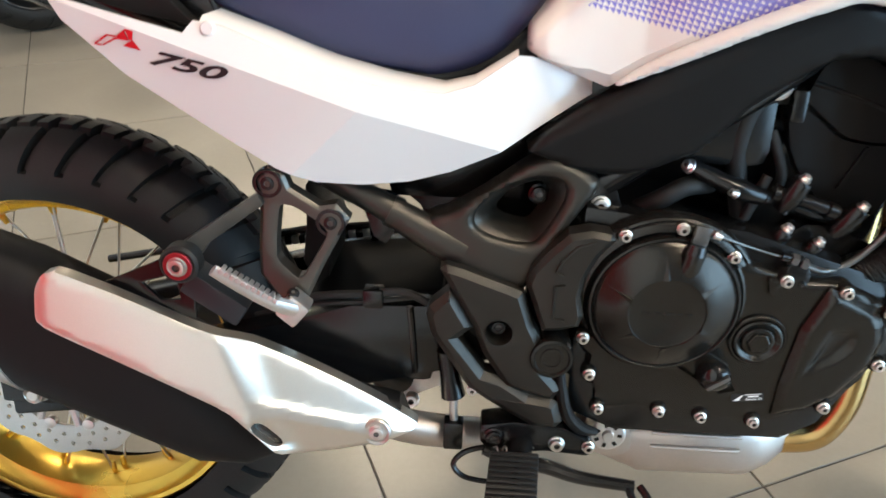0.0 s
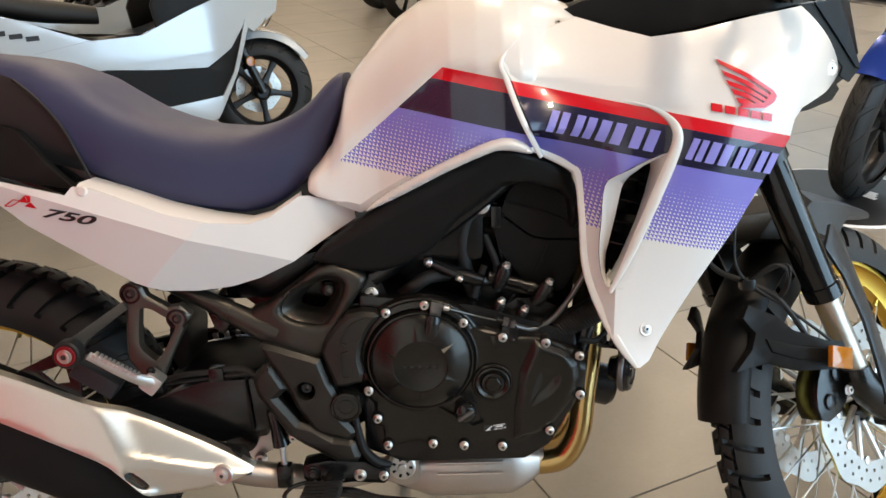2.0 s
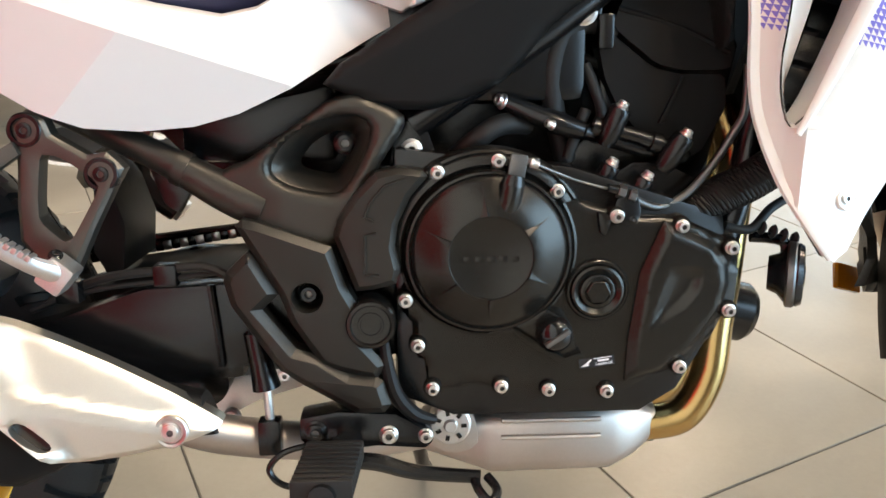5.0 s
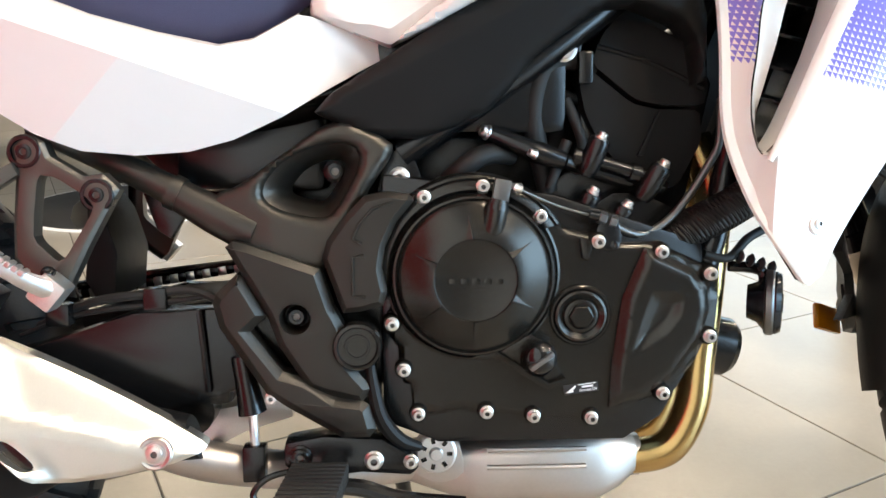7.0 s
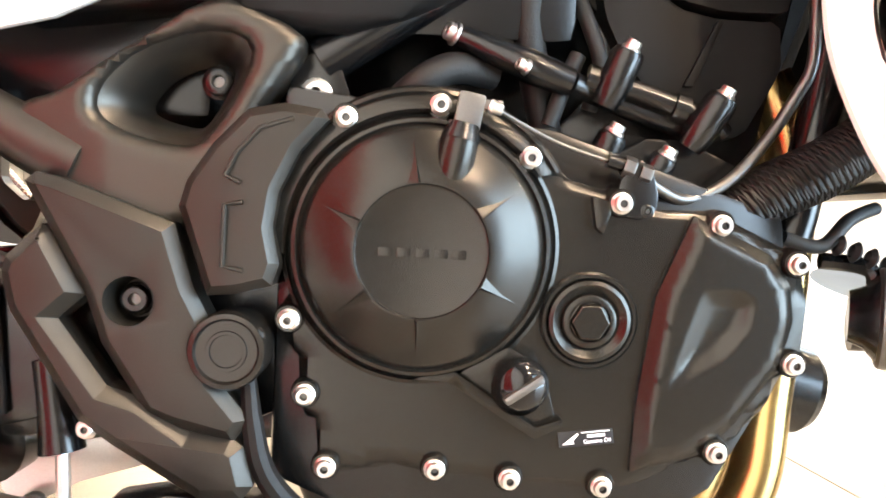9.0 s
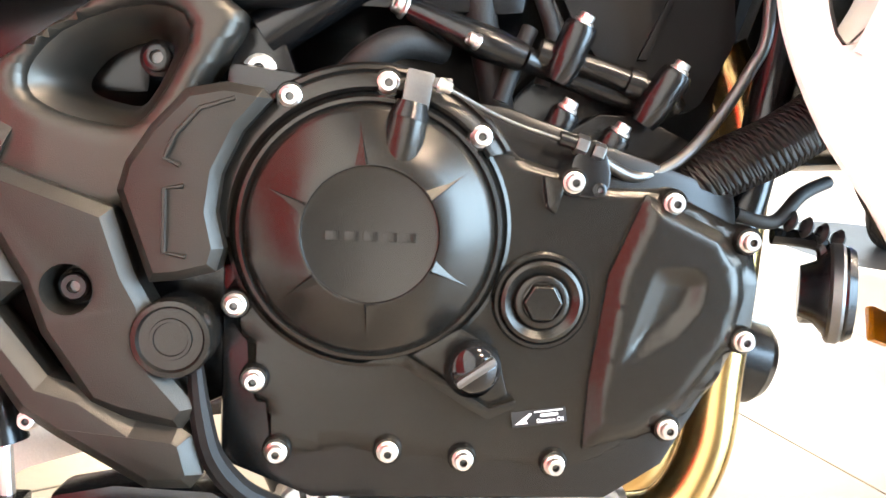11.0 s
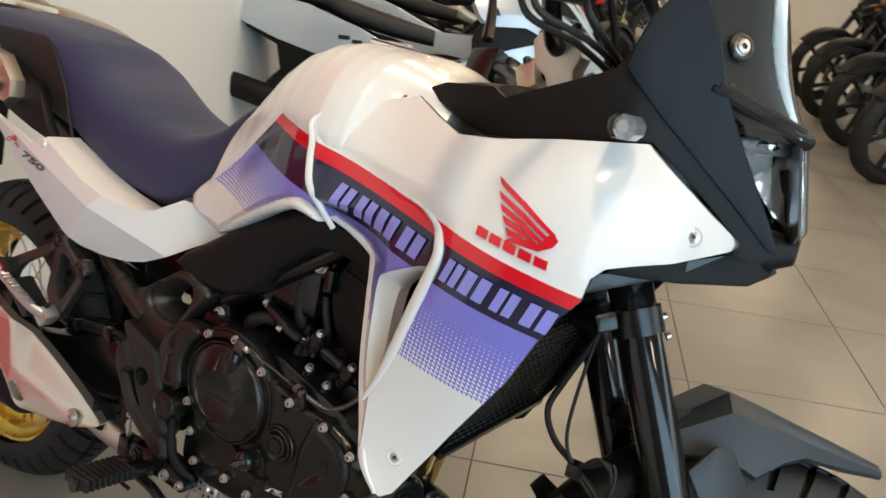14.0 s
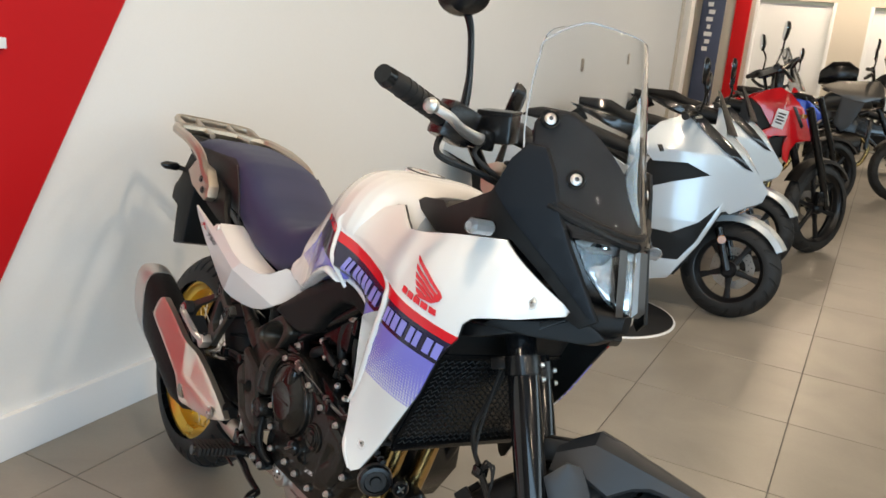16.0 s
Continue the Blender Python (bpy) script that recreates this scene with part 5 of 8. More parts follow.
for side in (1, -1):
    cast = part("pivot_plate", panel(CAST, edged(f_cast, (CAST, HOLE), 0.010), 0.03, (HOLE,), 0.0055, 0, side), M_FRAME, moto, "dark bronze cast frame plate with an opening", flat=60)
    wall_rings = [[(x, side * (f_cast(x, z) + 0.0098), z) for x, z in HOLE]]
    for q, dy in ((0.30, 0.015), (0.7, 0.032), (1.0, 0.050)):
        wall_rings.append([(x * (1 - q) + a * q, side * (f_cast(x, z) + dy), z * (1 - q) + b * q) for (x, z), (a, b) in zip(HOLE, HOLE_IN)])
    part("opening_wall", loft(wall_rings, caps=False), M_FRAME, cast, flat=70)
    part("rear_tube", tube([(0.300, side * -0.10, 0.668), (0.385, side * -0.130, 0.632), (0.440, side * -0.138, 0.606), (0.490, side * -0.140, 0.578), (0.53, side * -0.138, 0.560)], [0.014, 0.0145, 0.0155, 0.020, 0.024], 16, 5), M_FRAME, moto, "dark bronze rear frame tube")
    part("tube_collar", tube([(0.447, side * -0.139, 0.602), (0.457, side * -0.139, 0.597)], 0.0185, 16, 1), M_FRAME, moto)
    part("seat_rail", tube([(0.66, side * -0.11, 0.71), (0.52, side * -0.115, 0.70), (0.35, side * -0.118, 0.73), (0.12, side * -0.11, 0.82), (-0.10, side * -0.09, 0.89)], 0.013, 12, 5), M_BLACK, moto, "black seat rail tube")
    part("head_tube_brace", tube([(0.68, side * -0.12, 0.64), (0.85, side * -0.12, 0.76), (1.0, side * -0.09, 0.88), (1.13, side * -0.04, 0.98)], 0.017, 12, 5), M_BLACK, moto, "black main frame tube")
    part("down_tube", tube([(1.13, side * -0.05, 0.95), (1.06, side * -0.10, 0.74), (1.02, side * -0.12, 0.55), (0.99, side * -0.12, 0.46)], 0.015, 12, 5), M_BLACK, moto, "black front down tube")
bolt("opening_bolt", (0.612, -0.118, 0.622), moto, 0.011, 0.008, (0, -1, 0), M_BLACK)
bolt("upper_mount_bolt", (0.679, -0.130, 0.616), moto, 0.010, 0.008, (0, -1, 0), M_ALU)
part("mount_plate", plate([(0.655, 0.60), (0.665, 0.64), (0.69, 0.65), (0.705, 0.61), (0.69, 0.59)], -0.13, -0.11, 0.003), M_BLACK, moto)
# heel guards and side covers
GUARD_B = [(0.506, 0.547), (0.513, 0.553), (0.528, 0.550), (0.599, 0.525), (0.612, 0.486), (0.622, 0.468), (0.629, 0.428), (0.651, 0.403), (0.641, 0.388), (0.604, 0.397), (0.586, 0.404), (0.557, 0.448), (0.546, 0.479)]
GUARD_C = [(0.492, 0.490), (0.495, 0.500), (0.517, 0.521), (0.523, 0.517), (0.546, 0.478), (0.529, 0.462), (0.561, 0.421), (0.584, 0.414), (0.614, 0.394), (0.640, 0.391), (0.648, 0.386), (0.655, 0.361), (0.648, 0.352), (0.621, 0.351), (0.566, 0.383), (0.544, 0.398), (0.498, 0.466)]
f_guard = lambda x, z: -0.178 + 0.10 * max(0, 0.52 - x)
guard = part("heel_guard", faceted(GUARD_B, f_guard, 0.03, 0.0075, 0.0065, 0.0012, ([(0.5745 + 0.0155 * math.cos(a), 0.4755 + 0.0155 * math.sin(a)) for a in [2 * math.pi * k / 20 for k in range(20)]],)), M_GUARD, moto, "dark bronze heel guard plate", flat=25)
bolt("guard_bolt", (0.5745, -0.158, 0.4755), guard, 0.010, 0.008, (0, -1, 0), M_BLACK)
part("bolt_cup", lathe([(0.0155, 0.024), (0.0145, 0.004), (0.012, 0.0), (0, 0.0)], (0.5745, -0.155, 0.4755), (0, -1, 0), 24), M_GUARD, guard)
lower = part("brake_guard", faceted(GUARD_C, lambda x, z: -0.178 + 0.05 * max(0, 0.55 - x) - 0.06 * max(0, x - 0.60), 0.03, 0.0085, 0.0080), M_GUARD, moto, "angular dark bronze lower guard", flat=25)
FIN = [(0.601, 0.536), (0.606, 0.553), (0.622, 0.576), (0.643, 0.598), (0.666, 0.603), (0.688, 0.600), (0.693, 0.594), (0.676, 0.574), (0.664, 0.548), (0.661, 0.525), (0.666, 0.503), (0.662, 0.489), (0.640, 0.483), (0.622, 0.481)]
fin = part("side_fin", faceted(FIN, lambda x, z: -0.184 + 0.25 * max(0, 0.63 - x), 0.03, 0.006, 0.006, 0.0016), M_GUARD, moto, "black moulded cover behind the clutch", flat=25)
part("fin_ridge", tube([(0.672, -0.1836, 0.593), (0.652, -0.1840, 0.586), (0.638, -0.1840, 0.570), (0.632, -0.1840, 0.556), (0.641, -0.1840, 0.552)], 0.0016, 6, 1), M_GUARD, fin)
part("fin_ridge", tube([(0.643, -0.1840, 0.540), (0.632, -0.1840, 0.538), (0.632, -0.1840, 0.500), (0.645, -0.1840, 0.498)], 0.0016, 6, 1), M_GUARD, fin)
part("backing_plate", plate([(0.60, 0.37), (0.665, 0.40), (0.70, 0.42), (0.70, 0.60), (0.61, 0.60)], -0.125, -0.10, 0.004), M_BLACK, moto)
pivot = part("pivot_cap", lathe([(0.025, -0.03), (0.025, 0.002), (0.0235, 0.005), (0.0205, 0.0055), (0.019, 0.003), (0.013, 0.003), (0.0125, 0.0045), (0.0105, 0.0045), (0.010, 0.003), (0, 0.003)], (0.636, -0.176, 0.447), (0, -1, 0), 40), M_ENGINE, moto, "round swingarm pivot cap")
part("inner_arc", tube([(0.648, -0.165, 0.428), (0.652, -0.168, 0.400), (0.660, -0.168, 0.370), (0.678, -0.160, 0.345), (0.700, -0.150, 0.333)], [0.005, 0.007, 0.008, 0.008, 0.005], 10), M_PLASTIC, moto)

# footpeg hangers, pegs and pedal
HANG = [(0.308, 0.645), (0.324, 0.659), (0.340, 0.650), (0.345, 0.636), (0.376, 0.617), (0.394, 0.620), (0.409, 0.604), (0.400, 0.588), (0.380, 0.549), (0.361, 0.507), (0.350, 0.496), (0.332, 0.510), (0.311, 0.538), (0.310, 0.570), (0.313, 0.622)]
HANG_HOLE = rounded([(0.334, 0.618), (0.330, 0.580), (0.330, 0.556), (0.352, 0.536), (0.359, 0.538), (0.386, 0.586), (0.380, 0.596), (0.350, 0.616)], 1, 0.15)
for side in (1, -1):
    casting = faceted(HANG, lambda x, z: -0.182 - 0.12 * max(0, 0.60 - z), 0.020, 0.0042, 0.0034, 0.0008, (HANG_HOLE,))
    if side < 0:
        for v in casting.verts:
            v.co.y = -v.co.y
        bmesh.ops.reverse_faces(casting, faces=casting.faces[:])
    hanger = part("peg_hanger", casting, M_HANGER, moto, "dark bronze cast pillion footrest hanger", flat=25)
    for x, z in ((0.322, 0.640), (0.388, 0.599)):
        part("bolt_cup", lathe([(0.0165, -0.010), (0.0165, 0.001), (0.0150, 0.003), (0.0120, 0.003), (0.0110, -0.001), (0, -0.001)], (x, -side * 0.180, z), (0, -side, 0), 28), M_BLACK, hanger)
        bolt("hanger_bolt", (x, -side * 0.180, z), hanger, 0.0085, 0.004, (0, -side, 0), M_BLACK)
    part("rear_arm", panel([(0.312, 0.630), (0.318, 0.618), (0.262, 0.578), (0.250, 0.560), (0.244, 0.540), (0.226, 0.538), (0.216, 0.552), (0.222, 0.570), (0.240, 0.583)], lambda x, z: -0.188 - 0.35 * max(0, 0.31 - x), 0.014, (), 0.03, 0.004, side), M_HANGER, hanger)
    peg = [(0.355, -side * 0.215, 0.512), (0.335, -side * 0.232, 0.526), (0.305, -side * 0.246, 0.551), (0.282, -side * 0.256, 0.571)]
    pp = part("pillion_peg", tube(peg, [0.011, 0.0085, 0.0078, 0.0065], 10, 4, 0.75), M_ALU, moto, "silver serrated pillion footrest")
    way = (Vector(peg[3]) - Vector(peg[1])).normalized()
    for k in range(11):
        p = Vector(peg[1]) + way * (0.0066 * k) + Vector((0.005, -side * 0.001, 0.0060))
        part("tooth", block((-0.0023, -0.007, -0.004), (0.0023, 0.007, 0.0018), 0.0008, Matrix.Translation(p) @ pose(0, 0, 0, 0, 38, 0)), M_ALU, pp)
    part("peg_clevis", block((-0.013, -0.014, -0.015), (0.013, 0.014, 0.015), 0.004, Matrix.Translation((0.352, -side * 0.208, 0.510)) @ pose(0, 0, 0, 0, 40, 0)), M_ALU, pp)
    bolt("clevis_pin", (0.352, -side * 0.212, 0.528), pp, 0.006, 0.004, (0.2, -side * 0.5, 0.8), M_BLACK)
part("muffler_bracket", panel([(0.138, 0.524), (0.215, 0.560), (0.240, 0.572), (0.244, 0.540), (0.242, 0.488), (0.225, 0.478), (0.160, 0.510)], lambda x, z: -0.205, 0.006, ([(0.185, 0.528), (0.222, 0.540), (0.226, 0.510), (0.205, 0.508)],), 0.05, 0.002), M_BLACK, moto, "black triangular silencer bracket")
mb = part("bracket_grommet", lathe([(0.021, -0.012), (0.021, 0.006), (0.018, 0.009), (0.0155, 0.009)], (0.237, -0.222, 0.562), (0, -1, 0), 28), M_RUBBER, moto)
part("grommet_ring", lathe([(0.0155, 0.0), (0.0155, 0.011), (0.0145, 0.012), (0.011, 0.012)], (0.237, -0.222, 0.562), (0, -1, 0), 28), M_WASHER, mb, "red anodised washer")
bolt("bracket_bolt", (0.237, -0.232, 0.562), mb, 0.0105, 0.006, (0, -1, 0), M_STEEL)
part("tool_box", block((-0.036, -0.02, -0.014), (0.036, 0.02, 0.014), 0.004, Matrix.Translation((0.264, -0.19, 0.514)) @ pose(0, 0, 0, 0, 34, 0)), M_GREYPLASTIC, moto, "small dark grey box behind the footrest")
# rider footrest, brake pedal and stand parts
for side in (1, -1):
    fp = part("rider_peg", tube([(0.612, -side * 0.165, 0.318), (0.605, -side * 0.20, 0.322), (0.600, -side * 0.245, 0.324), (0.594, -side * 0.300, 0.326)], [0.014, 0.015, 0.0145, 0.012], 12, 4), M_BLACK, moto, "black rider footrest with ribbed rubber")
    for k in range(9):
        part("rubber_rib", block((-0.028, -0.0036, -0.006), (0.028, 0.0036, 0.014), 0.003, Matrix.Translation((0.600 - 0.0008 * k, -side * (0.212 + 0.0098 * k), 0.326))), M_RUBBER, fp)
    part("peg_mount", plate([(0.560, 0.345), (0.600, 0.352), (0.66, 0.348), (0.690, 0.330), (0.700, 0.316), (0.690, 0.308), (0.640, 0.312), (0.580, 0.305), (0.560, 0.320)], -side * 0.168, -side * 0.130, 0.006), M_BLACK, moto, "black footrest bracket")
part("spring", tube([(0.578 + 0.0016 * k, -0.175 + 0.006 * math.cos(k * 0.9), 0.315 + 0.006 * math.sin(k * 0.9)) for k in range(30)], 0.0012, 6, 2), M_STEEL, moto, "small coil return spring")
for x, z, r in ((0.577, 0.331, 0.011), (0.652, 0.326, 0.009), (0.690, 0.324, 0.007)):
    bolt("bracket_bolt", (x, -0.168, z), moto, r, 0.008, (0, -1, 0), M_STEEL if r < 0.011 else M_BLACK)
pedal = part("brake_pedal", tube([(0.565, -0.178, 0.318), (0.60, -0.180, 0.306), (0.64, -0.182, 0.302), (0.68, -0.186, 0.292), (0.745, -0.192, 0.288)], [0.006, 0.008, 0.009, 0.008, 0.007], 10, 5), M_BLACK, moto, "black brake pedal")
part("pedal_tip", tube([(0.738, -0.192, 0.288), (0.742, -0.21, 0.282), (0.752, -0.222, 0.276), (0.760, -0.21, 0.282), (0.752, -0.192, 0.288)], 0.005, 8, 5), M_BLACK, pedal)
part("lock_loop", tube([(0.575, -0.17, 0.318), (0.545, -0.175, 0.312), (0.53, -0.178, 0.295), (0.545, -0.180, 0.278), (0.585, -0.180, 0.272)], 0.0035, 8, 6), M_BLACK, moto, "bent black wire guard")
mc = part("rear_master_cylinder", tube([(0.516, -0.145, 0.432), (0.521, -0.146, 0.40), (0.526, -0.147, 0.372)], [0.012, 0.012, 0.015], 16, 1), M_BLACK, moto, "black rear brake master cylinder")
part("pushrod", tube([(0.526, -0.147, 0.372), (0.528, -0.147, 0.335)], 0.005, 10, 1), M_CHROME, mc)
part("clevis", block((0.516, -0.158, 0.300), (0.540, -0.138, 0.338), 0.003), M_BLACK, mc)
bolt("cylinder_bolt", (0.548, -0.165, 0.392), moto, 0.006, 0.006, (0, -1, 0), M_CHROME)
stand = part("side_stand", tube([(0.66, 0.12, 0.28), (0.68, 0.17, 0.20), (0.70, 0.27, 0.075), (0.705, 0.295, 0.06)], [0.014, 0.012, 0.011, 0.011], 12, 3), M_BLACK, moto, "black side stand under the far side")

# swingarm, chain, rear mudguard and linkage
arm = part("swingarm", plate([(-0.04, 0.350), (0.02, 0.370), (0.14, 0.398), (0.30, 0.440), (0.40, 0.474), (0.49, 0.478), (0.60, 0.470), (0.60, 0.42), (0.494, 0.385), (0.40, 0.360), (0.31, 0.362), (0.10, 0.310), (-0.04, 0.290)], -0.125, -0.085, 0.008), M_BLACK, moto, "black swingarm with a chain")
part("far_beam", plate([(-0.04, 0.350), (0.14, 0.398), (0.40, 0.474), (0.60, 0.470), (0.60, 0.42), (0.40, 0.360), (0.10, 0.310), (-0.04, 0.290)], 0.085, 0.125, 0.008), M_BLACK, arm)
part("cross_beam", block((0.42, -0.12, 0.37), (0.50, 0.12, 0.475), 0.012), M_BLACK, arm)
part("weld_bead", tube([(0.470, -0.128, 0.478), (0.474, -0.129, 0.44), (0.478, -0.129, 0.39)], 0.004, 8), M_BLACK, arm)
part("brake_hose", tube([(0.30, -0.11, 0.458), (0.36, -0.13, 0.486), (0.42, -0.135, 0.495), (0.47, -0.135, 0.498), (0.52, -0.14, 0.47)], 0.005, 8, 6), M_RUBBER, moto)
part("sensor_wire", tube([(0.28, -0.11, 0.448), (0.35, -0.128, 0.474), (0.42, -0.133, 0.484), (0.48, -0.13, 0.492)], 0.003, 8, 6), M_RUBBER, moto)
for x, z in ((0.330, 0.478), (0.428, 0.494)):
    part("hose_clip", block((x - 0.012, -0.142, z - 0.015), (x + 0.012, -0.120, z + 0.008), 0.003), M_BLACK, moto)
chain = part("chain", tube([(0.0, 0.105, 0.415), (0.30, 0.105, 0.478), (0.60, 0.10, 0.515)], 0.006, 8, 1), M_BLACK, moto, "black drive chain")
for k in range(26):
    t = 0.42 + k / 26 * 0.45
    part("link", block((-0.0062, -0.009, -0.0062), (0.0062, 0.009, 0.0062), 0.003, Matrix.Translation((0.60 * t, 0.105, 0.415 + 0.10 * t)) @ pose(0, 0, 0, 0, -10, 0)), M_STEEL if k % 2 else M_BLACK, chain)
part("hugger_tray", block((-0.088, -0.084, -0.008), (0.088, 0.098, 0.008), 0.006, Matrix.Translation((0.420, 0, 0.466)) @ pose(0, 0, 0, 0, -6, 0)), M_MATT, moto, "black mudguard tray above the swingarm")
part("hugger", panel([(0.335, 0.600), (0.352, 0.575), (0.366, 0.530), (0.362, 0.480), (0.345, 0.470), (0.330, 0.50), (0.335, 0.55)], lambda x, z: -0.06, 0.12, (), 0.03, 0.006), M_PLASTIC, moto, "black rear mudguard")
part("inner_fender", plate([(0.36, 0.66), (0.50, 0.665), (0.66, 0.66), (0.66, 0.54), (0.60, 0.47), (0.50, 0.50), (0.47, 0.56), (0.42, 0.60)], 0.0, 0.10, 0.01), M_BLACK, moto, "black inner mudguard")
part("battery_box", block((0.44, -0.09, 0.60), (0.60, 0.09, 0.72), 0.01), M_BLACK, moto)
part("bracket_tab", plate([(0.405, 0.618), (0.45, 0.612), (0.455, 0.575), (0.44, 0.55), (0.425, 0.56)], -0.115, -0.10, 0.003), M_BLACK, moto)
part("shock_link", plate([(0.43, 0.36), (0.47, 0.345), (0.52, 0.355), (0.555, 0.36), (0.555, 0.335), (0.50, 0.318), (0.455, 0.295), (0.44, 0.31)], -0.045, 0.045, 0.008), M_ALU, moto, "bare aluminium shock linkage")
part("link_hub", lathe([(0, -0.02), (0.028, -0.02), (0.028, 0.02), (0.018, 0.024), (0, 0.024)], (0.445, -0.06, 0.353), (0, -1, 0), 24), M_BLACK, moto)
bolt("link_bolt", (0.468, -0.05, 0.300), moto, 0.010, 0.012, (0, -1, 0.2), M_CHROME)
part("frame_ribs", block((0.448, -0.05, 0.620), (0.49, 0.02, 0.66), 0.003), M_ALU, moto)

# exhaust: header pipes, box under the engine, link pipe and silencer
for y in (-0.055, 0.03):
    part("header_pipe", tube([(1.02, y, 0.66), (1.045, y, 0.60), (1.038, y - 0.01, 0.50), (1.026, y - 0.02, 0.41), (1.018, y - 0.025, 0.350), (0.994, y - 0.025, 0.304), (0.955, y - 0.02, 0.291), (0.92, y * 0.5 - 0.04, 0.290)], 0.0205, 18, 6), M_HEADER, moto, "heat-tinted golden header pipe")
part("header_clamp", tube([(0.958, -0.07, 0.292), (0.948, -0.07, 0.292)], 0.0245, 20, 1), M_CAT, moto)
catb = part("exhaust_box", loft([[(x, y, z) for _, y, z in oval_ring(0, -0.075, zc, w, h, 3.5, 24)] for x, zc, w, h in ((0.950, 0.296, 0.022, 0.020), (0.930, 0.294, 0.036, 0.032), (0.900, 0.290, 0.046, 0.042), (0.765, 0.287, 0.048, 0.040), (0.755, 0.287, 0.044, 0.036), (0.715, 0.290, 0.034, 0.026), (0.690, 0.292, 0.024, 0.021))]), M_CAT, moto, "bare steel exhaust box under the engine")
part("pressed_rib", tube([(0.775, -0.1225, 0.318), (0.79, -0.1235, 0.318), (0.875, -0.1235, 0.318), (0.885, -0.1225, 0.318)], 0.003, 8, 1), M_CAT, catb)
part("pressed_rib", tube([(0.775, -0.1225, 0.298), (0.79, -0.1235, 0.298), (0.875, -0.1235, 0.298), (0.885, -0.1225, 0.298)], 0.003, 8, 1), M_CAT, catb)
part("link_pipe", tube([(0.70, -0.08, 0.292), (0.62, -0.10, 0.290), (0.55, -0.12, 0.300), (0.48, -0.14, 0.318), (0.44, -0.15, 0.335)], 0.021, 18, 5), M_CAT, moto, "steel link pipe to the silencer")
flap = part("exhaust_flange", plate(rounded([(0.692, 0.298), (0.696, 0.322), (0.706, 0.337), (0.722, 0.340), (0.742, 0.334), (0.748, 0.312), (0.748, 0.292), (0.72, 0.284)]), -0.132, -0.10, 0.003), M_CAT, moto, "steel link plate with a slotted cap")
part("slotted_cap", lathe([(0.0225, 0.0), (0.0225, 0.003), (0.020, 0.005), (0.008, 0.0055), (0.006, 0.009), (0, 0.009)], (0.718, -0.132, 0.320), (0, -1, 0), 36), M_ALU, flap)
for k in range(7):
    a = 2 * math.pi * k / 7
    part("slot", block((-0.003, -0.0006, -0.0022), (0.003, 0.0004, 0.0022), 0.0004, Matrix.Translation((0.718 + 0.0145 * math.cos(a), -0.1375, 0.320 + 0.0145 * math.sin(a))) @ pose(0, 0, 0, 0, -math.degrees(a), 0)), M_BLACK, flap)


MUFF = [(-0.050, 0.520, 0.040, 0.056, -0.215), (-0.035, 0.515, 0.048, 0.080, -0.212), (0.02, 0.494, 0.050, 0.096, -0.207), (0.10, 0.457, 0.049, 0.103, -0.200), (0.20, 0.403, 0.046, 0.103, -0.190), (0.26, 0.380, 0.040, 0.088, -0.182), (0.30, 0.368, 0.030, 0.066, -0.174), (0.34, 0.366, 0.022, 0.046, -0.166), (0.40, 0.360, 0.020, 0.034, -0.162), (0.47, 0.350, 0.021, 0.021, -0.155)]
rings = []
for x, zc, w, h, yc in MUFF:
    rings.append(oval_ring(x, yc, zc, w, h, 3.0, 28, -0.35))
muff = part("silencer", loft(rings), M_PLASTIC, moto, "black silencer with a brushed steel shield")
part("end_cap", loft([oval_ring(x, yc, zc, w, h, 3.0, 28, -0.35) for x, zc, w, h, yc in ((0.022, 0.4935, 0.0525, 0.0985, -0.2068), (-0.02, 0.511, 0.0520, 0.092, -0.211), (-0.045, 0.522, 0.050, 0.080, -0.214), (-0.060, 0.527, 0.042, 0.062, -0.216))]), M_SILVERSATIN, muff, "satin metal end cap")


def f_shield(x, z):
    """A flat plate; towards the front a facet that leans back above a bright crest, and one that turns under below it."""
    flat = -0.258 + 0.11 * (x - 0.05) + 0.24 * (z - 0.50 + 0.45 * (x - 0.07))
    past = (x - 0.272) * 0.923 + (z - 0.455) * 0.388
    above = (x - 0.285) * 0.309 + (z - 0.404) * 0.951
    lean = 0.10 * max(0.0, above - 0.003) + 0.0040 * ease((above - 0.001) / 0.004) + 0.35 * max(0.0, -above - 0.010)
    return flat + lean * ease(past / 0.034) + 0.125 * max(0.0, past)


SHIELD = rounded([(0.086, 0.532), (0.093, 0.547), (0.106, 0.550), (0.170, 0.521), (0.239, 0.486), (0.289, 0.466), (0.336, 0.442), (0.372, 0.422), (0.409, 0.400), (0.447, 0.376), (0.486, 0.349), (0.482, 0.343), (0.450, 0.334), (0.400, 0.327), (0.360, 0.326), (0.332, 0.334), (0.309, 0.358), (0.276, 0.390), (0.207, 0.429), (0.096, 0.490), (0.086, 0.500)], 1, 0.15)
SLOT = rounded([(0.302, 0.371), (0.309, 0.375), (0.318, 0.370), (0.334, 0.352), (0.337, 0.344), (0.329, 0.343), (0.318, 0.351), (0.305, 0.363)])
SHIELD_FOLDS = (((0.272, 0.455), (0.293, 0.405)), ((0.285, 0.407), (0.445, 0.355)), ((0.285, 0.393), (0.445, 0.341)))
shield = part("silencer_shield", panel(SHIELD, edged(f_shield, (SHIELD, SLOT), 0.004, 0.55), 0.016, (SLOT,), 0.007, 0, 1, 2, SHIELD_FOLDS), M_SHIELD, muff, "satin steel heat shield", flat=22)
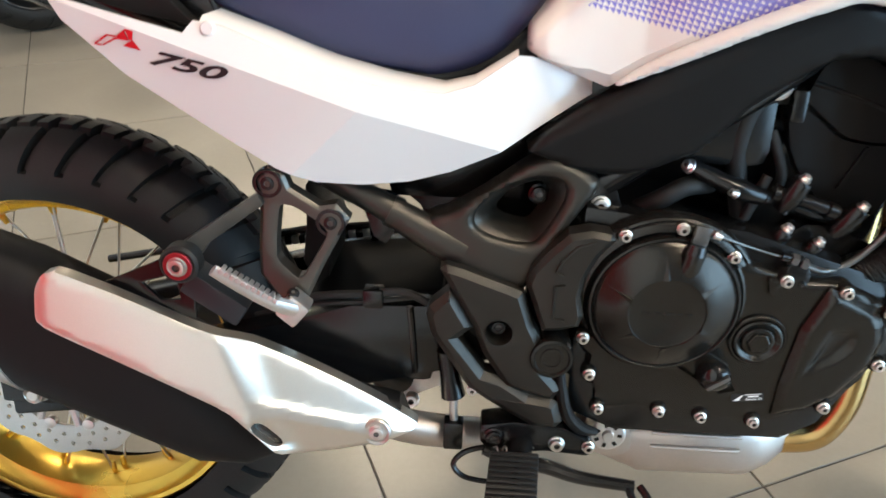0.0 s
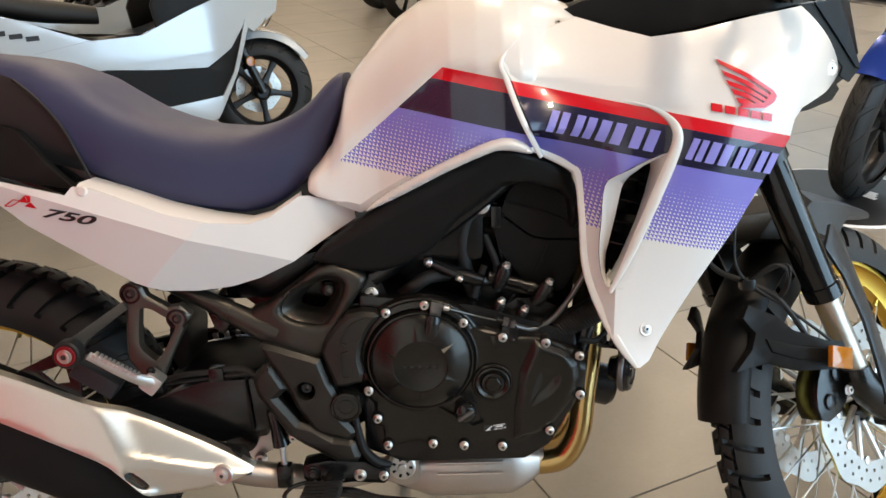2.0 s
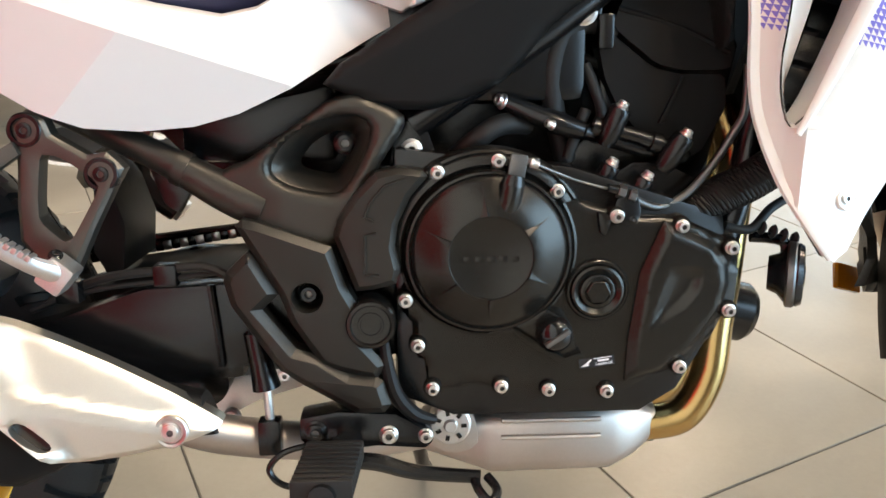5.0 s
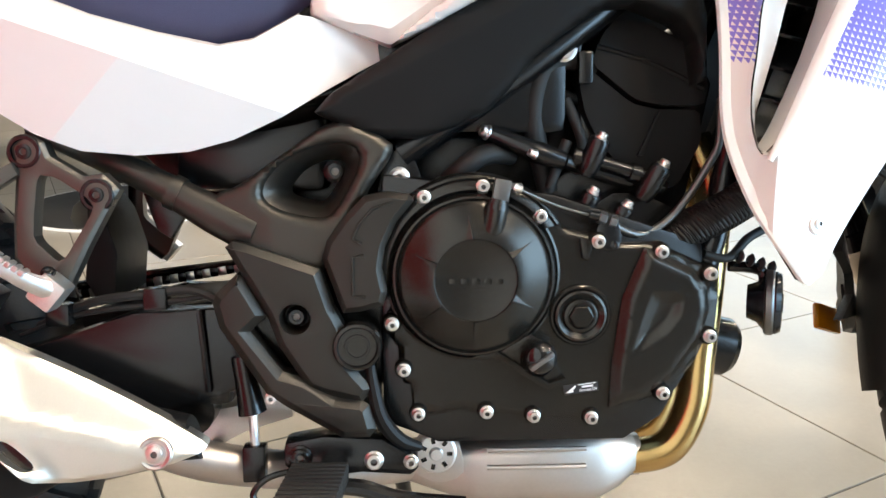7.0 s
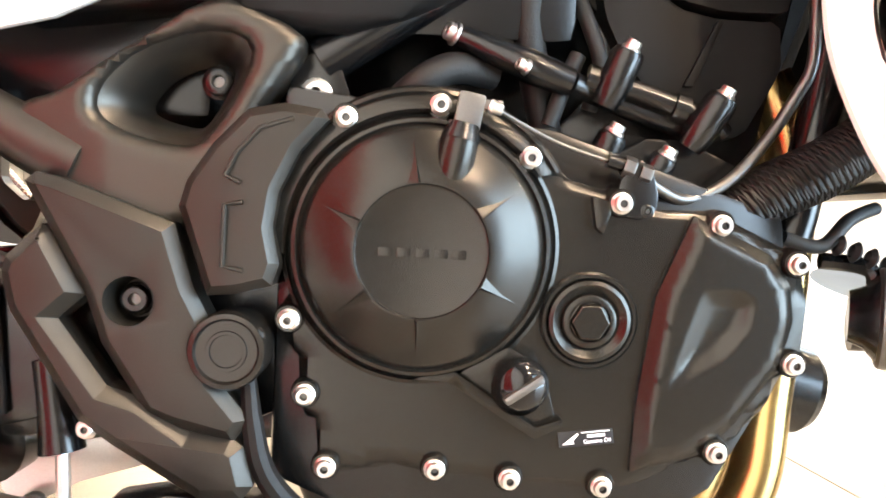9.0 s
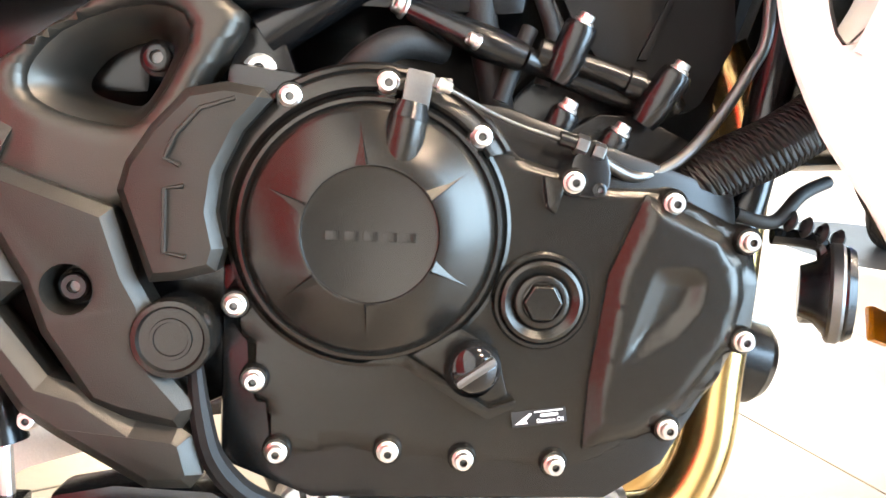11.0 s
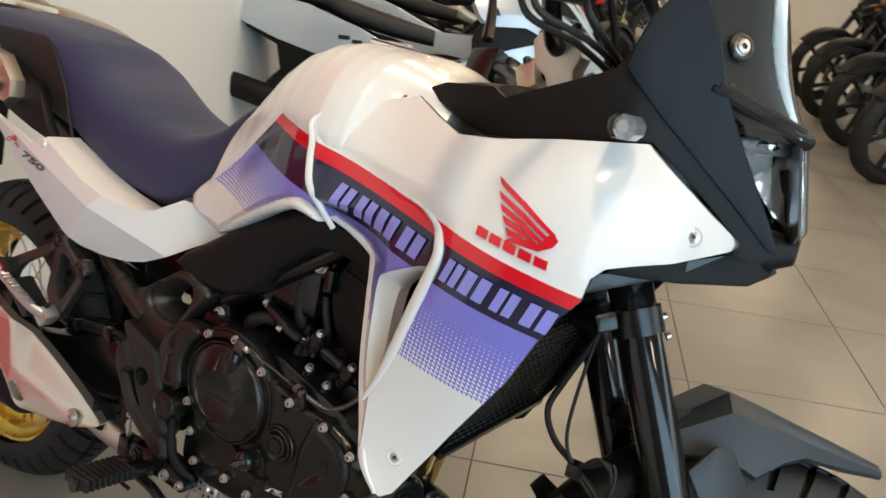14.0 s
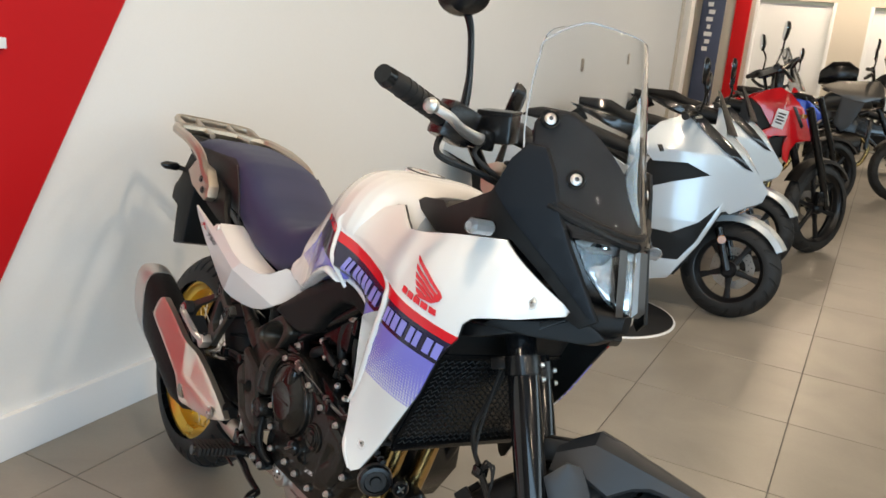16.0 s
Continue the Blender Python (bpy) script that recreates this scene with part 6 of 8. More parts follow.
part("slot_back", plate(rounded(SLOT), -0.225, -0.220, 0.001), M_BLACK, muff)
part("shield_screw_seat", lathe([(0.0165, -0.004), (0.0165, 0.001), (0.0150, 0.0025), (0.0125, 0.0020), (0.0115, 0.0005), (0, 0.0005)], (0.440, f_shield(0.440, 0.352) - 0.002, 0.348), (0, -1, 0.1), 32), M_STEEL, muff)
bolt("shield_screw", (0.440, f_shield(0.440, 0.352) - 0.003, 0.348), muff, 0.0085, 0.005, (0, -1, 0.1), M_CHROME)

# ---- wheels, fork and front end ----
STEER, RAKE = 36.0, 26.0
AXIS = Vector((-math.sin(radians(RAKE)), 0, math.cos(radians(RAKE))))
PIVOT = Matrix.Translation((1.437, 0, 0.347))
SM = PIVOT @ Matrix.Rotation(radians(STEER), 4, AXIS) @ PIVOT.inverted()


def tyre_mesh(R, half, deep, blocks, depth, slant, flatn=1.0):
    """A tyre with cut tread blocks in a swept V, turning about y."""
    bm = bmesh.new()
    steps = (0.0, 0.03, 0.22, 0.25, 0.40, 0.52, 0.55, 0.66, 0.69, 0.84)
    per, nph = len(steps), 56
    nth = blocks * per
    rows = []
    for i in range(nth):
        ring = []
        cut = i % per
        at = i // per + steps[cut]
        for j in range(nph + 1):
            ph = radians(-100 + 200 * j / nph)
            a = abs(math.degrees(ph))
            th = 2 * math.pi * (at + slant * min(a, 72) / 72 + (0.5 if ph > 0 else 0) * min(1, a / 8)) / blocks
            sink = 0.0
            if a < 74:
                if cut in (1, 2) and a > 6 or 19 < a < 23:
                    sink = depth
                elif a < 19 and cut in (6, 7):
                    sink = depth * 0.6
            c = math.cos(ph)
            r = R - deep + deep * math.copysign(abs(c) ** flatn, c) - sink * max(0.0, c)
            y = half * math.sin(ph) - sink * math.sin(ph)
            ring.append(bm.verts.new((r * math.cos(th), y, r * math.sin(th))))
        rows.append(ring)
    for i in range(nth):
        a, b = rows[i], rows[(i + 1) % nth]
        for j in range(nph):
            bm.faces.new((a[j], a[j + 1], b[j + 1], b[j]))
    return bm


def rim_mesh(r, half):
    prof = [(r + 0.006, half), (r + 0.002, half + 0.002), (r - 0.004, half), (r - 0.008, half - 0.010), (r - 0.020, half - 0.018), (r - 0.026, half * 0.35), (r - 0.028, 0), (r - 0.026, -half * 0.35), (r - 0.020, -half + 0.018), (r - 0.008, -half + 0.010), (r - 0.004, -half), (r + 0.002, -half - 0.002), (r + 0.006, -half), (r - 0.002, -half + 0.012), (r - 0.012, 0), (r - 0.002, half - 0.012), (r + 0.006, half)]
    return lathe(prof, (0, 0, 0), (0, 1, 0), 72)


def disc_mesh(r0, r1, wave, nwave, thick, rows=2, nholes=30):
    n = 144
    outer = [((r1 + wave * math.sin(nwave * 2 * math.pi * k / n)) * math.cos(2 * math.pi * k / n), (r1 + wave * math.sin(nwave * 2 * math.pi * k / n)) * math.sin(2 * math.pi * k / n)) for k in range(n)]
    inner = [(r0 * math.cos(2 * math.pi * k / 48), r0 * math.sin(2 * math.pi * k / 48)) for k in range(48)]
    holes = [inner]
    for q in range(rows):
        rr = r0 + (r1 - r0) * (q + 1) / (rows + 1)
        for k in range(nholes):
            a = 2 * math.pi * (k + 0.5 * q) / nholes
            holes.append([(rr * math.cos(a) + 0.0036 * math.cos(b), rr * math.sin(a) + 0.0036 * math.sin(b)) for b in [2 * math.pi * i / 6 for i in range(6)]])
    return plate(outer, -thick / 2, thick / 2, 0, holes)


def spoke_mesh(r0, y0, r1, y1, twist):
    a = Vector((r0, y0, 0))
    b = Matrix.Rotation(radians(twist), 3, "Y") @ Vector((r1, y1, 0))
    return mesh_of("spoke", tube([a, b], 0.0019, 6, 1), M_STEEL)


def wheel(name, m, R, half, deep, rim_r, rim_half, blocks, slant, discs, nspokes, label, rim_mat, parent, groups=True):
    w = part(name, rim_mesh(rim_r, rim_half), rim_mat, parent, label, m)
    part("tyre", tyre_mesh(R, half, deep, blocks, 0.0115, slant), M_TYRE, w, "black block-tread tyre", flat=35)
    hub = part("hub", lathe([(0, -0.07), (0.016, -0.07), (0.02, -0.055), (0.038, -0.045), (0.04, -0.036), (0.027, -0.028), (0.025, 0.028), (0.04, 0.036), (0.038, 0.045), (0.02, 0.055), (0.016, 0.07), (0, 0.07)], (0, 0, 0), (0, 1, 0), 32), M_BLACK, w)
    kinds = [spoke_mesh(0.038, s * 0.038, rim_r - 0.02, s * 0.006, tw) for s in (1, -1) for tw in (38, -38)]
    nip = mesh_of("spoke_nipple", lathe([(0, 0), (0.0042, 0), (0.0042, 0.012), (0.0028, 0.018), (0, 0.018)], (0, 0, 0), (-1, 0, 0), 8), M_GOLD if rim_mat is M_GOLD else M_STEEL)
    for k in range(nspokes):
        a = 2 * math.pi * k / nspokes
        ob = again("spoke", kinds[k % 4], w, Matrix.Rotation(a, 4, "Y"))
        tw = (38, -38)[k % 2]
        again("spoke_nipple", nip, w, Matrix.Rotation(a + radians(tw), 4, "Y") @ Matrix.Translation((rim_r - 0.024, (0.006, 0.006, -0.006, -0.006)[k % 4], 0)))
    for y, r0, r1 in discs:
        d = part("brake_disc", disc_mesh(r0, r1, 0.004, 10, 0.0045), M_STEEL, w, "drilled steel brake disc", Matrix.Translation((0, y, 0)))
        arm_mesh = mesh_of("carrier_arm", tube([(0.03, y * 0.8, 0), (r0 * 1.02 * math.cos(0.45), y, r0 * 1.02 * math.sin(0.45))], 0.0055, 8, 1), M_ALU)
        for k in range(10):
            again("carrier_arm", arm_mesh, w, Matrix.Rotation(2 * math.pi * k / 10, 4, "Y"))
        for k in range(10):
            a = 2 * math.pi * k / 10
            part("disc_button", lathe([(0, -0.004), (0.008, -0.004), (0.008, 0.004), (0.004, 0.005), (0, 0.005)], (r0 * math.cos(a), y, r0 * math.sin(a)), (0, -1 if y < 0 else 1, 0), 12), M_CHROME, w)
    return w


rear = wheel("rear_wheel", Matrix.Translation((0.003, 0, 0.329)), 0.328, 0.076, 0.075, 0.238, 0.055, 38, 0.6, [(-0.075, 0.085, 0.128)], 32, "gold rear wire wheel", M_GOLD, moto)
part("axle_nut", lathe([(0, 0.02), (0.007, 0.02), (0.008, 0.014), (0.012, 0.018), (0.0135, 0.014), (0.0135, 0.004), (0.018, 0.003), (0.018, -0.03)], (0, -0.125, 0.334), (0, -1, 0), 24), M_STEEL, moto, "steel rear axle nut")
part("axle_block", block((-0.05, -0.128, 0.312), (0.03, -0.10, 0.356), 0.005), M_BLACK, moto)
part("rear_caliper", plate(rounded([(0.06, 0.38), (0.12, 0.40), (0.13, 0.43), (0.09, 0.46), (0.04, 0.45), (0.03, 0.42)]), -0.10, -0.055, 0.006), M_BLACK, moto, "black rear brake caliper")
FA = Vector((1.548, 0, 0.337))
front = wheel("front_wheel", SM @ Matrix.Translation(FA), 0.337, 0.047, 0.064, 0.264, 0.031, 40, 0.5, [(-0.062, 0.100, 0.152), (0.062, 0.100, 0.152)], 36, "gold front wire wheel turned on the steering lock", M_GOLD, moto)


def leg(t, y, ahead=0.041):
    """A point on the fork leg, t metres up from the axle's height along the steering axis."""
    base = Vector((1.437 + ahead / math.cos(radians(RAKE)), y, 0.347))
    return base + AXIS * t


for side in (1, -1):
    y = -0.104 * side
    fork = part("fork_leg", tube([leg(0.226, y), leg(0.250, y), leg(0.252, y), leg(0.64, y), leg(0.645, y), leg(0.76, y)], [0.031, 0.031, 0.0285, 0.0285, 0.026, 0.026], 24, 1), M_FORK, moto, "black fork leg", SM)
    part("fork_slider", tube([leg(0.05, y), leg(0.25, y)], 0.0215, 24, 1), M_BRONZE_ALU, moto, "polished fork tube", SM)
    part("fork_bottom", tube([(FA.x + 0.004, y, FA.z - 0.012), (FA.x - 0.02, y, FA.z + 0.008), leg(0.05, y), leg(0.085, y)], [0.026, 0.031, 0.029, 0.0255], 20, 3), M_BLACK, moto, "", SM)
    part("axle_clamp", block((FA.x - 0.032, y - 0.022, FA.z - 0.03), (FA.x + 0.032, y + 0.022, FA.z + 0.03), 0.008), M_BLACK, moto, "", SM)
    bolt("axle_bolt", (FA.x, y * 1.22, FA.z), moto, 0.012, 0.006, (0, -side, 0), M_STEEL).matrix_basis = SM
    part("fork_clamp", tube([leg(0.478, y), leg(0.512, y)], 0.0335, 24, 1), M_BLACK, moto, "", SM)
    for q in (0.480, 0.505):
        bolt("clamp_bolt", leg(q, y) + Vector((0.035, 0, 0.005)), moto, 0.005, 0.006, (1, 0, 0.5), M_CHROME).matrix_basis = SM
    cal = part("front_caliper", plate(rounded([(1.368, 0.332), (1.436, 0.352), (1.456, 0.405), (1.448, 0.447), (1.402, 0.452), (1.368, 0.422), (1.352, 0.372)]), min(-0.088 * side, -0.045 * side), max(-0.088 * side, -0.045 * side), 0.008), M_BLACK, moto, "black brake caliper", SM)
    for cx, cz in ((1.388, 0.370), (1.414, 0.416)):
        part("piston_cap", lathe([(0.014, -0.004), (0.014, 0.002), (0.010, 0.004), (0, 0.004)], (cx, -0.09 * side, cz), (0, -side, 0), 20), M_BLACK, moto, "", SM)
    bolt("caliper_bolt", (1.425, -0.10 * side, 0.385), moto, 0.008, 0.007, (0, -side, 0), M_CHROME).matrix_basis = SM
    bolt("caliper_bolt", (1.415, -0.10 * side, 0.455), moto, 0.008, 0.007, (0, -side, 0), M_CHROME).matrix_basis = SM
    # arm from the mudguard to the fork, with the reflector
    arm_y = lambda x, z: lerp_table([(1.20, -0.056), (1.25, -0.060), (1.29, -0.090), (1.335, -0.120), (1.40, -0.134)], x)[0]
    for name, outline in (("fender_arm", [(1.228, 0.529), (1.243, 0.550), (1.279, 0.528), (1.300, 0.502), (1.346, 0.480), (1.380, 0.474), (1.392, 0.452), (1.380, 0.430), (1.340, 0.433), (1.300, 0.436), (1.267, 0.452), (1.199, 0.446), (1.241, 0.477), (1.252, 0.503)]),
                          ("arm_ridge", [(1.262, 0.492), (1.300, 0.476), (1.340, 0.468), (1.376, 0.462), (1.376, 0.448), (1.338, 0.448), (1.298, 0.455), (1.268, 0.470)])):
        lift = 0.0 if name == "fender_arm" else 0.004
        part(name, panel(outline, lambda x, z: arm_y(x, z) - lift, 0.012, (), 0.02, 0.0025, side), M_PLASTIC, moto, "black forked arm of the front mudguard" if not lift else "", SM)
    part("reflector", block((-0.028, -0.005, -0.018), (0.028, 0.005, 0.018), 0.004, Matrix.Translation((1.345, -side * 0.144, 0.453)) @ pose(0, 0, 0, 0, 12, 0)), M_AMBER, moto, "amber side reflector", SM)
    part("fork_guard", panel([(1.372, 0.630), (1.400, 0.668), (1.426, 0.670), (1.454, 0.634), (1.476, 0.562), (1.496, 0.470), (1.514, 0.400), (1.514, 0.352), (1.482, 0.350), (1.462, 0.430), (1.436, 0.510), (1.408, 0.580)], lambda x, z: -0.136 + 0.42 * max(0, x - 1.42 - 0.35 * (0.62 - z)) + 0.10 * max(0, z - 0.5), 0.006, (), 0.03, 0.002, side), M_GREYPLASTIC, moto, "grey fork guard", SM)
part("lower_yoke", block((-0.035, -0.12, -0.012), (0.03, 0.12, 0.012), 0.006, Matrix.Translation(leg(0.492, 0, 0.02)) @ pose(0, 0, 0, 0, -RAKE, 0)), M_BLACK, moto, "", SM)
part("upper_yoke", block((-0.05, -0.14, -0.015), (0.05, 0.14, 0.015), 0.008, Matrix.Translation(leg(0.765, 0, 0.02)) @ pose(0, 0, 0, 0, -RAKE, 0)), M_SILVERSATIN, moto, "satin silver fork yoke", SM)


def arc_shell(a0, a1, r, half, n, peak, thick, taper=(1, 1)):
    """A mudguard round the front wheel between two angles."""
    rings = []
    for k in range(n + 1):
        t = k / n
        a = radians(a0 + (a1 - a0) * t)
        h = half * (taper[0] + (taper[1] - taper[0]) * t)
        prof = [(-h, -0.032), (-h * 0.98, -0.018), (-h * 0.84, -0.006), (-h * 0.5, peak * 0.5), (0, peak), (h * 0.5, peak * 0.5), (h * 0.84, -0.006), (h * 0.98, -0.018), (h, -0.032)]
        inner = [(y * 0.95, d - thick) for y, d in prof[::-1]]
        rings.append([(FA.x + (r + d) * math.cos(a), y, FA.z + (r + d) * math.sin(a)) for y, d in prof + inner])
    return loft(rings)


part("front_fender", arc_shell(176, 104, 0.350, 0.053, 22, 0.008, 0.004, (0.86, 1.0)), M_PLASTIC, moto, "black front mudguard", SM)
# angular beak: flat top, sloping shoulders and upright cheeks
BEAK = [(1.372, 0.690, 0.046, 0.672, 0.062, 0.640, 0.066), (1.432, 0.737, 0.044, 0.712, 0.070, 0.655, 0.078), (1.480, 0.730, 0.040, 0.708, 0.069, 0.640, 0.078), (1.515, 0.723, 0.037, 0.704, 0.067, 0.668, 0.072), (1.545, 0.718, 0.034, 0.701, 0.063, 0.681, 0.066), (1.605, 0.707, 0.028, 0.694, 0.050, 0.680, 0.053), (1.675, 0.694, 0.018, 0.687, 0.028, 0.682, 0.030)]
rings = []
for x, zt, wt, zs, ws, zb, wb_ in BEAK:
    outer = [(-wb_, zb), (-ws, zs), (-wt, zt), (wt, zt), (ws, zs), (wb_, zb)]
    rings.append([(x, y, z) for y, z in outer] + [(x, y * 0.92, z - 0.006) for y, z in outer[::-1]])
bm = loft(rings)
bevel_all(bm, 0.0015, 20, 2)
part("fender_nose", bm, M_GREYPLASTIC, moto, "grey angular nose of the front mudguard", SM)
part("fender_spine", plate([(1.30, 0.655), (1.345, 0.690), (1.40, 0.705), (1.45, 0.700), (1.45, 0.675), (1.36, 0.650)], -0.05, 0.05, 0.008), M_PLASTIC, moto, "black bridge of the front mudguard", SM)
# hoses to the brakes
part("brake_hose", tube([(1.285, -0.06, 0.84), (1.265, -0.055, 0.77), (1.238, -0.050, 0.70), (1.226, -0.050, 0.655), (1.248, -0.058, 0.622), (1.290, -0.072, 0.604), (1.345, -0.092, 0.575), (1.42, -0.10, 0.47)], 0.0048, 8, 7), M_RUBBER, moto, "black brake hose")
part("sensor_wire", tube([(1.275, -0.07, 0.80), (1.268, -0.075, 0.70), (1.272, -0.078, 0.635), (1.300, -0.082, 0.600), (1.36, -0.095, 0.56), (1.44, -0.10, 0.50)], 0.0026, 8, 7), M_RUBBER, moto)
part("hose_joint", block((1.282, -0.086, 0.592), (1.304, -0.064, 0.612), 0.003), M_BLACK, moto)
for k in range(3):
    part("hose_loop", tube([(1.295, -0.076, 0.604), (1.325 + 0.01 * k, -0.100, 0.640), (1.350, -0.100, 0.620 - 0.01 * k), (1.335, -0.088, 0.580), (1.300, -0.080, 0.596)], 0.0022, 8, 6), M_RUBBER, moto)

# radiator with its guard
RAD = Matrix.Translation((1.128, 0, 0.580)) @ pose(0, 0, 0, 0, 19, 0) @ Matrix.Diagonal((1, 0.94, 1, 1))
rad = part("radiator", block((-0.03, -0.165, 0.0), (0.0, 0.165, 0.27), 0.006), M_BLACK, moto, "black radiator behind a mesh guard", RAD)
cores = bmesh.new()
for k in range(22):
    z = 0.012 + k * 0.0117
    pts = [(0.004 + 0.0015 * (j % 2), -0.158 + 0.0088 * j, z + (0.0042 if j % 2 else -0.0042)) for j in range(37)]
    tube(pts, 0.0011, 4, 1, bm=cores)
tagged(part("guard_mesh", cores, M_PLASTIC, moto, "fine black radiator mesh", RAD), kind="stuff")
part("radiator_top", block((-0.03, -0.166, 0.232), (0.012, 0.166, 0.290), 0.010), M_PLASTIC, moto, "black upper tank of the radiator", RAD)
for z in (0.0, 0.228):
    part("guard_bar", block((-0.002, -0.17, z - 0.006), (0.012, 0.17, z + 0.006), 0.003), M_BLACK, moto, "", RAD)
for side in (1, -1):
    part("radiator_tank", block((-0.035, -0.016, 0.02), (0.004, 0.016, 0.28), 0.006, Matrix.Translation((-0.008, -side * 0.152, 0))), M_PLASTIC, moto, "", RAD)
HORN_AT, HORN_TO = (1.086, -0.140, 0.482), (0.85, -0.42, 0)
horn = part("horn", lathe([(0.0, -0.03), (0.018, -0.03), (0.022, -0.02), (0.031, -0.012), (0.034, 0.0), (0.031, 0.005), (0.024, 0.006), (0.022, 0.003), (0.012, 0.003), (0.010, 0.007), (0, 0.007)], HORN_AT, HORN_TO, 32), M_BLACK, moto, "round black horn")
part("horn_rim", lathe([(0.033, -0.012), (0.0355, -0.010), (0.0355, -0.004), (0.034, -0.002)], HORN_AT, HORN_TO, 32), M_ARM, horn, "bare metal edge of the horn")
part("sensor_cap", lathe([(0, 0.012), (0.014, 0.012), (0.018, 0.008), (0.019, -0.012), (0, -0.012)], (1.098, -0.085, 0.470), (0.9, -0.3, 0), 24), M_BLACK, moto, "small black round cap")
for turn_ in (45, -45):
    part("cap_cross", block((-0.0008, -0.009, -0.0014), (0.0008, 0.009, 0.0014), 0.0004, Matrix.Translation((1.1098, -0.089, 0.470)) @ pose(0, 0, 0, turn_, 0, -18)), M_STEEL, moto)
part("horn_bracket", tube([(1.04, -0.12, 0.52), (1.075, -0.125, 0.515), (1.075, -0.13, 0.49)], 0.006, 8, 4), M_BLACK, moto)
for k in range(4):
    part("pipe_ring", lathe([(0.005, 0), (0.008, 0.003), (0.005, 0.006)], (1.045 + 0.012 * k, -0.130, 0.532 - 0.004 * k), (1, 0, -0.3), 12), M_RUBBER, moto)
part("oil_filter", lathe([(0, 0.06), (0.03, 0.06), (0.036, 0.052), (0.036, 0.0), (0, 0)], (1.03, -0.02, 0.42), (1, 0, -0.25), 28), M_BLACK, moto)

# headlamp cowl
COWL = [(0.958, 1.016), (0.985, 1.030), (1.041, 1.012), (1.086, 0.999), (1.144, 1.006), (1.216, 1.022), (1.306, 1.038), (1.359, 0.996), (1.413, 0.948), (1.408, 0.935), (1.430, 0.925), (1.452, 0.945),
        (1.420, 1.000), (1.388, 1.055), (1.362, 1.105), (1.338, 1.165), (1.318, 1.200), (1.292, 1.203), (1.274, 1.170), (1.264, 1.132), (1.249, 1.107), (1.182, 1.080), (1.106, 1.050), (1.085, 1.060), (1.005, 1.052), (0.965, 1.035)]
for side in (1, -1):
    cowl = part("headlamp_cowl", panel(COWL, f_cowl, 0.006, (), 0.03, 0.003, side), M_PLASTIC, moto, "matt black headlamp cowl")
    part("cowl_face", panel([(1.318, 1.200), (1.338, 1.165), (1.362, 1.105), (1.388, 1.055), (1.420, 1.000), (1.452, 0.945), (1.440, 0.948), (1.396, 0.990), (1.351, 1.030), (1.307, 1.069), (1.264, 1.112), (1.268, 1.135), (1.277, 1.168), (1.292, 1.199)], lambda x, z: f_cowl(x, z) - 0.004, 0.006, (), 0.03, 0.003, side), M_COWL, cowl)
    part("chin", panel([(1.290, 0.882), (1.306, 0.896), (1.360, 0.914), (1.405, 0.936), (1.430, 0.925), (1.445, 0.912), (1.425, 0.895), (1.36, 0.885)], lambda x, z: -0.165 + 0.98 * max(0, x - 1.30), 0.03, (), 0.03, 0.003, side), M_PLASTIC, cowl, "black chin below the headlamp")
    part("under_shroud", panel([(1.18, 0.86), (1.29, 0.880), (1.31, 0.896), (1.36, 0.912), (1.40, 0.93), (1.36, 0.895), (1.28, 0.855), (1.22, 0.84)], lambda x, z: -0.175 + 0.7 * max(0, x - 1.26), 0.05, (), 0.03, 0.002, side), M_BLACK, cowl)
    sig = [(1.270, -side * 0.180, 1.050), (1.284, -side * 0.200, 1.050)]
    ind = part("indicator", tube(sig, 0.011, 10, 1), M_BLACK, moto, "clear front indicator on a black stalk")

    def hull(x0, half, high, ys):
        return [[(x0 + 0.10 * (yy - 0.2) + half * s * math.cos(a), -side * yy, 1.050 + high * s * math.sin(a)) for a in [2 * math.pi * (k + 0.5) / 8 for k in range(8)]] for yy, s in ys]
    part("indicator_body", loft(hull(1.286, 0.013, 0.0150, ((0.193, 0.5), (0.200, 0.95), (0.214, 1.0), (0.232, 1.0), (0.242, 0.9), (0.246, 0.6)))), M_BLACK, ind, "black indicator housing", smooth=False)
    part("indicator_reflector", loft(hull(1.295, 0.0115, 0.0120, ((0.200, 0.6), (0.207, 1.0), (0.247, 1.0), (0.256, 0.6)))), M_LENS, ind, "chrome reflector", smooth=False)
    part("indicator_lens", loft(hull(1.296, 0.0135, 0.0140, ((0.199, 0.6), (0.206, 1.0), (0.250, 1.0), (0.260, 0.6)))), M_CLEAR, ind, "clear lens", smooth=False)
LAMP = [(1.352, 1.116), (1.385, 1.098), (1.418, 1.078), (1.436, 1.066), (1.462, 0.968), (1.458, 0.957), (1.428, 0.980), (1.402, 1.014), (1.378, 1.056)]


def f_lamp(depth):
    return lambda x, z: -1.30 * max(0.0, 1.462 - 0.25 * (z - 0.965) - x) - 0.003 + depth


